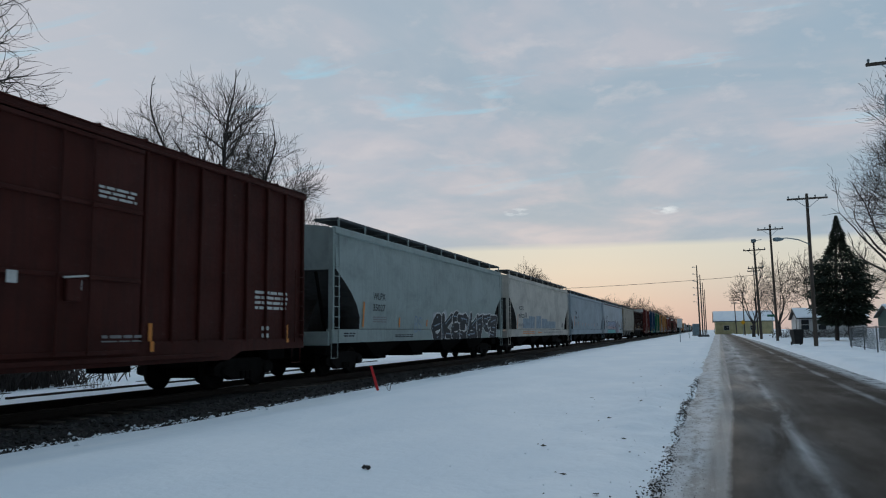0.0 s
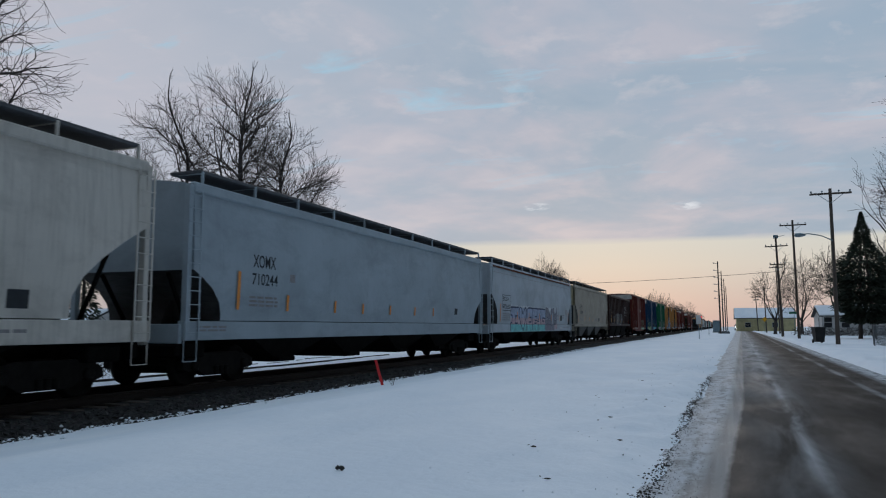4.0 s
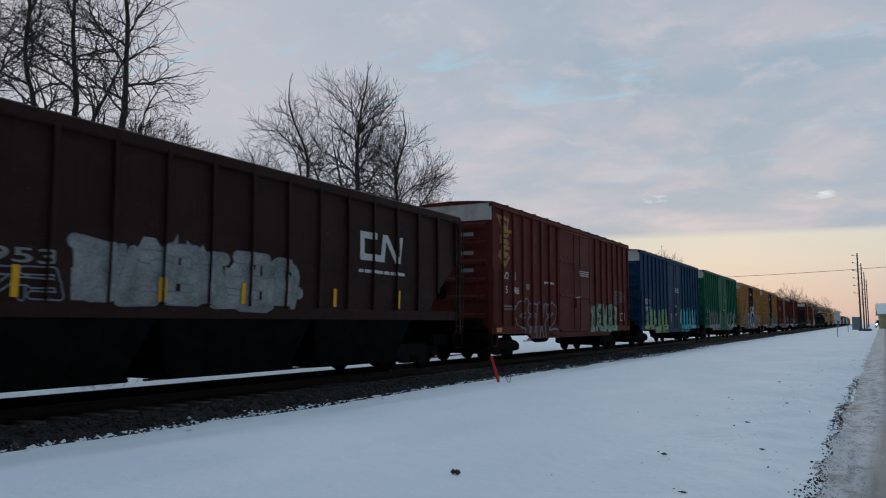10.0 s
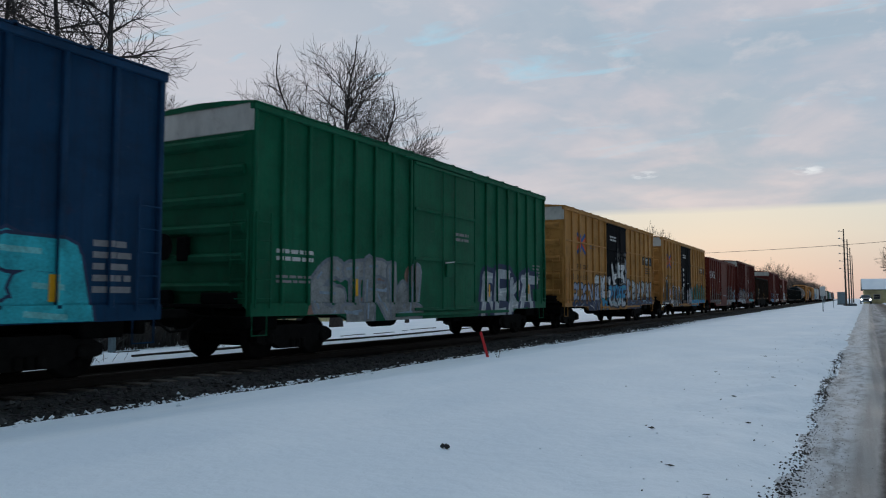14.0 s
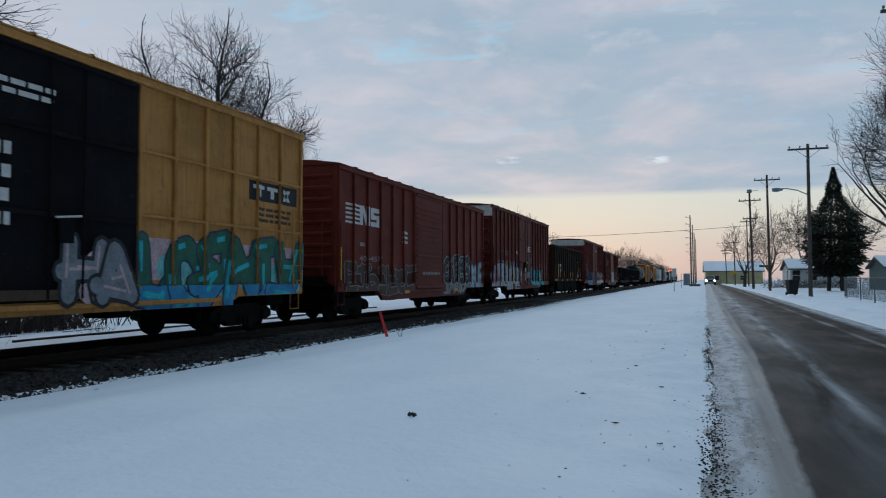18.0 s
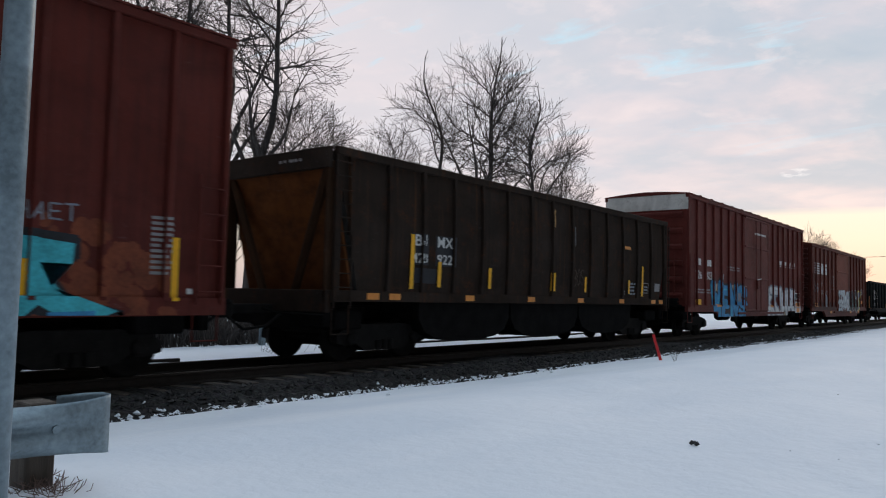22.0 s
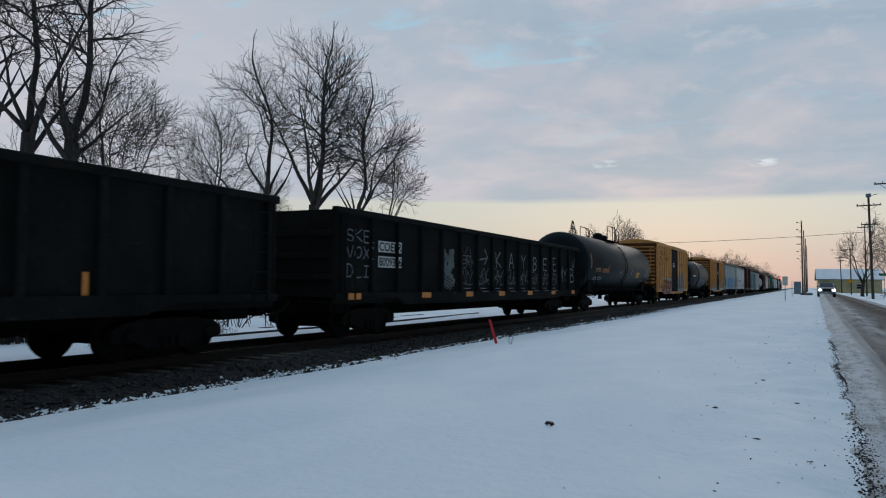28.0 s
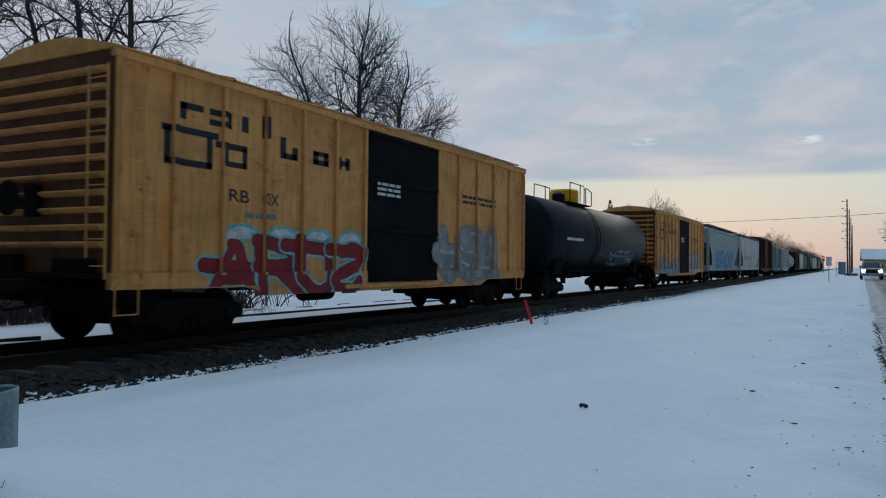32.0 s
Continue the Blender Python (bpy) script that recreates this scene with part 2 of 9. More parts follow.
def build_road(n, b):
    v = coords(n)
    s = n.add("ShaderNodeSeparateXYZ")
    n.link(v, s.inputs[0])
    x, y, _ = s.outputs
    # lanes follow the road, which drifts to the right
    u = n.math("SUBTRACT", x, n.math("MULTIPLY", y, 0.019))
    sway = n.math("MULTIPLY", n.math("SUBTRACT", n.noise(n.mapping(v, (0.4, 0.16, 1)), 0.9, 3.0), 0.5), 0.22)
    us = n.math("ADD", u, sway)
    grain = n.noise(v, 34.0, 6.0, 0.75)
    blot = n.noise(n.mapping(v, (1, 0.3, 1)), 1.3, 5.0, 0.6)
    streak = n.noise(n.mapping(v, (3.0, 0.05, 1)), 2.0, 6.0, 0.6)
    swirl = n.noise(n.mapping(v, (1.0, 0.14, 1)), 2.2, 6.0, 0.62, 0.6)
    lace = n.noise(n.mapping(v, (1.0, 0.4, 1)), 6.0, 6.0, 0.72)
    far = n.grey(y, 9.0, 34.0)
    lane = n.mix(n.grey(u, 0.9, 1.7), (0.030, 0.0325, 0.034), (0.0215, 0.018, 0.0145))
    lane = n.mix(n.grey(grain, 0.35, 0.7, 0.0, 0.5), lane, (0.012, 0.011, 0.010))
    lane = n.mix(n.grey(blot, 0.45, 0.75, 0.0, 0.45), lane, (0.045, 0.042, 0.038))
    snowy = n.mix(n.grey(blot, 0.35, 0.65), (0.36, 0.375, 0.395), (0.54, 0.56, 0.58))
    packed = n.mix(n.grey(streak, 0.34, 0.66), (0.235, 0.225, 0.215), (0.36, 0.355, 0.35))
    packed = n.mix(n.grey(lace, 0.56, 0.72, 0.0, 0.5), packed, (0.46, 0.47, 0.485))
    packed = n.mix(n.grey(grain, 0.58, 0.70, 0.0, 0.35), packed, (0.13, 0.12, 0.11))
    # snow dust blown over the crown: a thin bright line, a veil beside it, all paler far off
    line = n.grey(n.math("ABSOLUTE", n.math("SUBTRACT", us, 1.10)), 0.10, 0.0)
    line = n.math("MULTIPLY", line, n.grey(swirl, 0.36, 0.62, 0.05, 0.55))
    side = n.math("MULTIPLY", n.grey(us, 0.45, 1.05), n.grey(us, 1.42, 1.10))
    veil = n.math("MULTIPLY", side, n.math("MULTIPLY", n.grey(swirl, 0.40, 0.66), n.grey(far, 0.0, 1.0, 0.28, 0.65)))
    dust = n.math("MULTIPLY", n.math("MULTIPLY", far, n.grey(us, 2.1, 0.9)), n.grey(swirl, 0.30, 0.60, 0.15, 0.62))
    c = n.mix(n.math("MULTIPLY", n.grey(streak, 0.52, 0.74), 0.05), lane, (0.22, 0.22, 0.22))
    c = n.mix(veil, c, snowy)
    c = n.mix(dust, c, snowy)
    c = n.mix(line, c, snowy)
    right = n.math("MULTIPLY", n.grey(n.math("ABSOLUTE", n.math("SUBTRACT", us, 2.72)), 0.12, 0.03), n.grey(swirl, 0.38, 0.60))
    c = n.mix(n.math("MULTIPLY", right, 0.45), c, snowy)
    c = n.mix(n.math("MULTIPLY", n.grey(u, 3.15, 3.45), n.grey(lace, 0.35, 0.52)), c, snowy)
    # the packed shoulder ends in a straight worn edge
    rim = n.math("ADD", u, n.math("SUBTRACT", n.math("MULTIPLY", n.math("SUBTRACT", lace, 0.5), 0.10), n.math("MULTIPLY", 0.021, n.math("MINIMUM", y, 13.0))))
    c = n.mix(n.grey(rim, 0.285, 0.235), c, packed)
    c = n.mix(n.math("MULTIPLY", n.grey(rim, 0.12, 0.0), n.grey(lace, 0.40, 0.54, 0.1, 0.85)), c, (0.58, 0.60, 0.63))
    n.link(c, b.inputs["Base Color"])
    n.link(n.grey(blot, 0.35, 0.65, 0.5, 0.8), b.inputs["Roughness"])
    b.inputs["Specular IOR Level"].default_value = 0.06
    bump(n, b, n.math("ADD", grain, n.math("MULTIPLY", lace, 2.0)), 0.35, 0.025)


road_mat = material("winter_asphalt", build_road)


def build_ballast(n, b):
    v = coords(n)
    vo = n.add("ShaderNodeTexVoronoi", Scale=16.0)
    n.link(v, vo.inputs["Vector"])
    c = n.ramp(n.noise(v, 3.0, 5.0, 0.7), (0.3, (0.011, 0.010, 0.010)), (0.7, (0.034, 0.031, 0.030)))
    c = n.mix(0.35, c, vo.outputs["Color"], "MULTIPLY")
    n.link(c, b.inputs["Base Color"])
    b.inputs["Roughness"].default_value = 0.9
    bump(n, b, vo.outputs["Distance"], 0.8, 0.06)


ballast_mat = material("ballast", build_ballast)


def build_stone(n, b):
    r = n.add("ShaderNodeNewGeometry").outputs["Random Per Island"]
    v = coords(n)
    c = n.ramp(r, (0.0, (0.010, 0.009, 0.009)), (0.75, (0.030, 0.028, 0.027)), (1.0, (0.11, 0.105, 0.10)))
    n.link(n.mix(n.noise(v, 40.0, 3.0), c, (0.028, 0.026, 0.025)), b.inputs["Base Color"])
    b.inputs["Roughness"].default_value = 0.9


stone_mat = material("crushed_stone", build_stone)


def build_bark(n, b):
    v = coords(n)
    f = n.noise(n.mapping(v, (1, 1, 0.25)), 7.0, 5.0, 0.7)
    n.link(n.ramp(f, (0.3, (0.030, 0.025, 0.024)), (0.7, (0.085, 0.072, 0.066))), b.inputs["Base Color"])
    b.inputs["Roughness"].default_value = 0.9
    bump(n, b, f, 0.5, 0.03)


bark_mat = material("bark", build_bark)


def build_needles(n, b):
    r = n.add("ShaderNodeNewGeometry").outputs["Random Per Island"]
    n.link(n.ramp(r, (0.0, (0.012, 0.020, 0.013)), (1.0, (0.036, 0.052, 0.030))), b.inputs["Base Color"])
    b.inputs["Roughness"].default_value = 0.85


needle_mat = material("needles", build_needles)


def build_wood(n, b):
    v = coords(n)
    f = n.noise(n.mapping(v, (6, 6, 0.5)), 4.0, 6.0, 0.7)
    n.link(n.ramp(f, (0.3, (0.045, 0.035, 0.028)), (0.7, (0.13, 0.105, 0.085))), b.inputs["Base Color"])
    b.inputs["Roughness"].default_value = 0.85
    bump(n, b, f, 0.4, 0.02)


wood_mat = material("weathered_timber", build_wood)


def build_glass(n, b):
    b.inputs["Base Color"].default_value = (0.02, 0.025, 0.03, 1)
    b.inputs["Roughness"].default_value = 0.06


glass_mat = material("dark_glass", build_glass)

steel_dark = plain("running_gear", (0.015, 0.0138, 0.013), 0.85, 0.0, 0.45, 5.0, gloss=0.10)
steel_under = plain("underframe_grime", (0.0085, 0.008, 0.0078), 0.95, 0.0, 0.5, 3.0, gloss=0.05)
rail_mat = plain("rail_steel", (0.030, 0.023, 0.019), 0.6, 0.3, 0.3, 8.0)
galv_mat = plain("galvanised_steel", (0.22, 0.285, 0.32), 0.45, 0.35, 0.35, 4.0, 0.05)
black_mat = plain("black_paint", (0.016, 0.016, 0.017), 0.5, 0.0, 0.4, 4.0)
white_mat = plain("white_lettering", (0.62, 0.62, 0.60), 0.7, 0.0, 0.15, 9.0, 0.0)
grey_letter = plain("grey_lettering", (0.26, 0.25, 0.25), 0.7, 0.0, 0.2, 9.0, 0.0)
dark_letter = plain("dark_lettering", (0.03, 0.035, 0.04), 0.7, 0.0, 0.2, 9.0, 0.0)
yellow_tape = plain("yellow_reflector", (0.86, 0.43, 0.02), 0.45, 0.0, 0.1, 9.0, 0.0)
orange_tape = plain("orange_reflector", (0.72, 0.27, 0.06), 0.5, 0.0, 0.15, 9.0, 0.0)
band_white = paint("end_band_white", (0.66, 0.64, 0.60), 0.35, 0.3, 0.6)
red_stake = plain("red_stake_paint", (0.75, 0.045, 0.05), 0.6, 0.0, 0.15, 20.0, 0.0)
rubber_mat = plain("tyre_rubber", (0.02, 0.02, 0.02), 0.85, 0.0, 0.2, 20.0)

# ---- mesh tools ----


class Geo:
    """Vertices and faces of one mesh in the making."""

    def __init__(self):
        self.v, self.f, self.m = [], [], []

    def add(self, verts, faces, mat=0):
        o = len(self.v)
        self.v.extend(verts)
        self.f.extend([tuple(i + o for i in f) for f in faces])
        self.m.extend([mat] * len(faces))
        return self

    def box(self, x0, x1, y0, y1, z0, z1, c=0.0, mat=0):
        """A box, its edges cut off by c."""
        if c <= 0:
            return self.add([(x0, y0, z0), (x1, y0, z0), (x1, y1, z0), (x0, y1, z0), (x0, y0, z1), (x1, y0, z1), (x1, y1, z1), (x0, y1, z1)],
                            [(0, 3, 2, 1), (4, 5, 6, 7), (0, 1, 5, 4), (1, 2, 6, 5), (2, 3, 7, 6), (3, 0, 4, 7)], mat)
        v, f = [], []
        for z, d in ((z0, 1), (z0 + c, 0), (z1 - c, 0), (z1, 1)):
            e = c if d else 0
            for px, py in ((x0 + c, y0), (x1 - c, y0), (x1, y0 + c), (x1, y1 - c), (x1 - c, y1), (x0 + c, y1), (x0, y1 - c), (x0, y0 + c)):
                v.append((min(max(px, x0 + e), x1 - e), min(max(py, y0 + e), y1 - e), z))
        for k in range(3):
            for i in range(8):
                j = (i + 1) % 8
                f.append((k * 8 + i, k * 8 + j, k * 8 + 8 + j, k * 8 + 8 + i))
        f += [tuple(range(7, -1, -1)), tuple(range(24, 32))]
        return self.add(v, f, mat)

    def prism(self, poly, axis, a, b, mat=0):
        """A flat outline drawn along an axis from a to b."""
        def at(p, q, w):
            return {"x": (w, p, q), "y": (p, w, q), "z": (p, q, w)}[axis]
        n = len(poly)
        v = [at(p, q, a) for p, q in poly] + [at(p, q, b) for p, q in poly]
        f = [(i, (i + 1) % n, n + (i + 1) % n, n + i) for i in range(n)]
        return self.add(v, f + [tuple(range(n - 1, -1, -1)), tuple(range(n, 2 * n))], mat)

    def tube(self, points, radii, n=6, mat=0, caps=True):
        pts = [Vector(p) for p in points]
        if isinstance(radii, (int, float)):
            radii = [radii] * len(pts)
        v, f = [], []
        for i, p in enumerate(pts):
            d = (pts[min(i + 1, len(pts) - 1)] - pts[max(i - 1, 0)]).normalized()
            s = d.cross(Vector((0, 0, 1)) if abs(d.z) < 0.9 else Vector((1, 0, 0))).normalized()
            t = d.cross(s)
            for k in range(n):
                a = 2 * math.pi * k / n
                v.append(tuple(p + (s * math.cos(a) + t * math.sin(a)) * radii[i]))
        for i in range(len(pts) - 1):
            for k in range(n):
                j = (k + 1) % n
                f.append((i * n + k, i * n + j, i * n + n + j, i * n + n + k))
        if caps:
            f += [tuple(range(n - 1, -1, -1)), tuple(range((len(pts) - 1) * n, len(pts) * n))]
        return self.add(v, f, mat)

    def lathe(self, profile, axis, centre, n=24, mat=0):
        """A profile of (along, radius) turned about an axis."""
        v, f = [], []
        cx, cy, cz = centre
        for w, r in profile:
            for k in range(n):
                a = 2 * math.pi * k / n
                p, q = r * math.cos(a), r * math.sin(a)
                v.append({"x": (cx + w, cy + p, cz + q), "y": (cx + p, cy + w, cz + q), "z": (cx + p, cy + q, cz + w)}[axis])
        for i in range(len(profile) - 1):
            for k in range(n):
                j = (k + 1) % n
                f.append((i * n + k, i * n + j, i * n + n + j, i * n + n + k))
        f += [tuple(range(n - 1, -1, -1)), tuple(range((len(profile) - 1) * n, len(profile) * n))]
        return self.add(v, f, mat)

    def mesh(self, name, mats, smooth=False):
        me = bpy.data.meshes.new(name)
        me.from_pydata(self.v, [], self.f)
        for m in mats if isinstance(mats, (list, tuple)) else (mats,):
            me.materials.append(m)
        if any(self.m):
            me.polygons.foreach_set("material_index", self.m)
        if smooth:
            me.polygons.foreach_set("use_smooth", [True] * len(self.f))
        me.update()
        return me


SHARED = {}


def shared(key, make):
    if key not in SHARED:
        SHARED[key] = make()
    return SHARED[key]


def part(name, geo, mats, parent, label="", at=None, smooth=False):
    """One mesh object under a thing or a part."""
    me = geo if isinstance(geo, bpy.types.Mesh) else geo.mesh(name, mats, smooth)
    ob = new(name, me)
    ob.parent = parent
    if at is not None:
        ob.matrix_basis = at if isinstance(at, Matrix) else Matrix.Translation(at)
    if label:
        tagged(ob, label)
    return ob


def thing(name, label, category, group="", kind="", at=None):
    ob = new(name)
    ob.empty_display_size = 0.3
    if at is not None:
        ob.matrix_basis = at if isinstance(at, Matrix) else Matrix.Translation(at)
    return tagged(ob, label, category, group, kind)


def solo(name, geo, mats, label, category, kind="", at=None, smooth=False, group=""):
    ob = new(name, geo.mesh(name, mats, smooth))
    if at is not None:
        ob.matrix_basis = at if isinstance(at, Matrix) else Matrix.Translation(at)
    return tagged(ob, label, category, group, kind)


def smooth01(x):
    x = np.clip(x, 0, 1)
    return x * x * (3 - 2 * x)


# ---- large structure: ground, road, ballast, track ----
TRACK_X, RAIL_Z, RAIL_DROP = -11.365, -0.02, 0.11


def road_left(y):
    y = np.asarray(y, float)
    return -0.10 + 0.016 * np.clip(y, -40, 400) + 0.014 * np.sin(1.9 * y) + 0.018 * np.sin(0.83 * y + 1) + 0.008 * np.sin(4.7 * y)


def road_right(y):
    return 3.7 + 0.022 * np.clip(y, -40, 80) + 0.010 * np.clip(np.asarray(y) - 80, 0, 320)


RNG = np.random.default_rng(7)
WAVES = [(RNG.uniform(0.15, 2.2), RNG.uniform(0, 6.28), RNG.uniform(0, 6.28)) for _ in range(26)]


def ripple(x, y):
    """Soft uneven relief, about -1 to 1."""
    z = 0
    for k, (fr, a, p) in enumerate(WAVES):
        z = z + np.sin(fr * (x * math.cos(a) + y * math.sin(a)) + p) / (0.6 + fr)
    return z / 5.0


def ground_z(x, y):
    x, y = np.asarray(x, float), np.asarray(y, float)
    toe = -0.34 * smooth01((-5.0 - x) / 3.0)
    far = -1.75 * smooth01((-19.0 - x) / 24.0) + 0.10 * smooth01((-12.9 - x) / 1.0)
    z = toe + far + 0.030 * ripple(x, y) + 0.016 * ripple(3.1 * x + 5, 3.1 * y)
    z = z + 0.034 * ripple(7 * x, 7 * y) * smooth01((x + 1.9) / 1.3) * smooth01((60 - y) / 30)
    z = z + 0.11 * np.exp(-((x + 4.25) ** 2 + (y - 1.6) ** 2) / 0.75)
    # ploughed ridges along the road, and the road's bed between them
    l, r = road_left(y), road_right(y)
    z = z + 0.055 * np.exp(-(((x - l + 0.50) / 0.30) ** 2)) * (0.6 + 0.5 * ripple(9 * x, 9 * y))
    z = z - 0.035 * np.exp(-(((x - l + 0.12) / 0.10) ** 2))
    z = z + 0.16 * np.exp(-(((x - r - 0.55) / 0.5) ** 2)) * (0.7 + 0.5 * ripple(5 * x, 5 * y))
    bed = smooth01((x - l + 0.05) / 0.12) * smooth01((r + 0.05 - x) / 0.12)
    z = np.where(bed > 0, z * (1 - bed) - 0.09 * bed, z)
    # bed of the track
    t = smooth01((x + 13.7) / 0.5) * smooth01((-8.2 - x) / 0.3)
    return z * (1 - t) + np.minimum(z, -0.45) * t


def grid_mesh(name, xs, ys, zf, mat):
    X, Y = np.meshgrid(xs, ys)
    Z = zf(X, Y)
    v = np.stack([X, Y, Z], -1).reshape(-1, 3)
    nx, ny = len(xs), len(ys)
    i = np.arange(nx * ny).reshape(ny, nx)
    f = np.stack([i[:-1, :-1], i[:-1, 1:], i[1:, 1:], i[1:, :-1]], -1).reshape(-1, 4)
    me = bpy.data.meshes.new(name)
    me.from_pydata(v.tolist(), [], f.tolist())
    me.materials.append(mat)
    me.polygons.foreach_set("use_smooth", [True] * len(f))
    me.update()
    return me


def spread(a, b, step, reach, grow=1.22):
    """Even steps from a to b, growing steps out to reach on either side."""
    out = list(np.arange(a, b + step / 2, step))
    s = step
    while out[-1] < reach[1]:
        s *= grow
        out.append(out[-1] + s)
    s = step
    while out[0] > reach[0]:
        s *= grow
        out.insert(0, out[0] - s)
    return np.array(out)


ground = tagged(new("ground", grid_mesh("ground", spread(-9.6, 6.6, 0.12, (-1500, 1500)), spread(0.5, 26, 0.16, (-300, 2600), 1.10), ground_z, snow_mat)),
                "open ground under a blue-white crust of snow", "ground", kind="structure")


def road_z(x, y):
    u = (x - road_left(y)) / (road_right(y) - road_left(y))
    return -0.045 + 0.035 * (1 - (2 * u - 1) ** 2) + 0.006 * ripple(4 * x, 1.5 * y)


ROAD_Y = spread(-20, 60, 0.6, (-60, 700), 1.15)
me = bpy.data.meshes.new("road")
U = np.linspace(0, 1, 34)
RY, RU = np.meshgrid(ROAD_Y, U, indexing="ij")
RX = road_left(RY) - 0.1 + RU * (road_right(RY) - road_left(RY) + 0.2)
RV = np.stack([RX, RY, road_z(RX, RY)], -1).reshape(-1, 3)
ri = np.arange(RV.shape[0]).reshape(RX.shape)
RF = np.stack([ri[:-1, :-1], ri[:-1, 1:], ri[1:, 1:], ri[1:, :-1]], -1).reshape(-1, 4)
me.from_pydata(RV.tolist(), [], RF.tolist())
me.materials.append(road_mat)
me.polygons.foreach_set("use_smooth", [True] * len(RF))
tagged(new("road", me), "narrow asphalt street streaked with slush and packed snow", "road", kind="structure")


def ballast_z(x, y):
    top = RAIL_Z - RAIL_DROP - 0.19
    near = top - 0.272 * np.clip((x + 9.75) / 1.45, 0, 1.6)
    far = top - 0.30 * np.clip((-13.0 - x) / 0.8, 0, 1.6)
    rough = 0.022 * ripple(21 * x, 21 * y) + 0.018 * ripple(47 * x + 3, 47 * y)
    return np.minimum(near, far) + rough + 0.03 * ripple(1.7 * x, 1.2 * y)


tagged(new("ballast_bank", grid_mesh("ballast_bank", np.concatenate([np.arange(-14.0, -9.8, 0.3), np.arange(-9.8, -7.4, 0.07)]),
                                     spread(1.0, 34, 0.09, (-80, 1500), 1.12), ballast_z, ballast_mat)),
       "dark crushed-stone bank that carries the track", "ballast", kind="structure")


def rough_stone(rng, size):
    """A small uneven eight-faced stone."""
    v = np.array([(1, 0, 0), (-1, 0, 0), (0, 1, 0), (0, -1, 0), (0, 0, 0.7), (0, 0, -0.7)], float) * size
    v *= rng.uniform(0.65, 1.35, (6, 1))
    v += rng.normal(0, 0.18 * size, (6, 3))
    a = rng.uniform(0, 6.28)
    c, s = math.cos(a), math.sin(a)
    return v @ np.array([(c, -s, 0), (s, c, 0), (0, 0, 1)])


STONE_FACES = [(0, 2, 4), (2, 1, 4), (1, 3, 4), (3, 0, 4), (2, 0, 5), (1, 2, 5), (3, 1, 5), (0, 3, 5)]


def scatter(name, count, place, sizes, mat, label, category, seed):
    rng = np.random.default_rng(seed)
    g = Geo()
    for _ in range(count):
        x, y, z = place(rng)
        g.add([tuple(p) for p in rough_stone(rng, rng.uniform(*sizes)) + (x, y, z)], STONE_FACES)
    return solo(name, g, mat, label, category, "stuff")


def on_bank(rng):
    x, y = rng.uniform(-9.75, -8.2), 1 + 49 * rng.random() ** 1.4
    return x, y, float(max(ballast_z(x, y), ground_z(x, y) - 0.01)) + 0.005


def on_toe(rng):
    y = 1 + 59 * rng.random() ** 1.3
    x = -8.66 + rng.normal(0, 0.24) + 0.2 * float(ripple(1.1, 1.7 * y))
    return x, y, float(max(ballast_z(x, y), ground_z(x, y))) + 0.012


scatter("ballast_stones", 5200, on_bank, (0.025, 0.062), stone_mat, "loose dark crushed stones on the bank", "stones", 3)
scatter("snow_crumbs", 2200, on_toe, (0.008, 0.045), snow_mat, "crumbs of snow caught between the stones", "snow", 4)


def on_ridge(rng):
    y = 3 + 16 * rng.random() ** 1.25
    x = float(road_left(y)) + 0.0 + rng.normal(0, 0.05) + 0.015 * math.sin(2.3 * y)
    return x, y, float(max(ground_z(x, y), -0.05)) + 0.004


def on_shoulder(rng):
    y = 3 + 14 * rng.random() ** 1.3
    x = float(road_left(y)) + abs(rng.normal(0, 0.16))
    return x, y, float(road_z(x, y)) + 0.002


def on_verge(rng):
    y = 3 + 32 * rng.random() ** 1.2
    x = float(road_left(y)) - 0.15 - abs(rng.normal(0, 0.75))
    return x, y, float(ground_z(x, y)) + 0.004


earth_mat = plain("frozen_earth", (0.055, 0.048, 0.042), 0.9, 0.0, 0.5, 30.0)
scatter("earth_crumbs", 2600, on_ridge, (0.003, 0.0125), earth_mat, "dark crumbs of earth thrown up by the plough", "earth", 5)
scatter("shoulder_grit", 900, on_shoulder, (0.002, 0.006), earth_mat, "brown grit on the packed snow of the shoulder", "grit", 6)
scatter("snow_clods", 240, on_verge, (0.004, 0.011), snow_mat, "clods of ploughed snow beside the road", "snow", 8)
scatter("verge_litter", 55, on_verge, (0.003, 0.011), earth_mat, "dead leaves and dirt specks on the snow", "litter", 9)

# the running track
track = thing("railway_track", "single steel railway track on timber sleepers", "railway", kind="structure")
RAIL_OUT = [(-0.07, -0.18), (0.07, -0.18), (0.07, -0.165), (0.012, -0.14), (0.012, -0.045), (0.036, -0.035), (0.036, -0.006), (0.028, 0), (-0.028, 0), (-0.036, -0.006), (-0.036, -0.035), (-0.012, -0.045), (-0.012, -0.14), (-0.07, -0.165)]
for s in (-1, 1):
    part("rail", Geo().prism([(TRACK_X + s * 0.755 + p, RAIL_Z - RAIL_DROP + q) for p, q in RAIL_OUT], "y", -80, 1500), rail_mat, track)
sleeper = Geo().box(-1.3, 1.3, -0.115, 0.115, -0.17, 0, 0.012).mesh("sleeper", wood_mat)
for k in range(150):
    part("sleeper", sleeper, wood_mat, track, at=(TRACK_X, -8 + 0.53 * k, RAIL_Z - RAIL_DROP - 0.175))

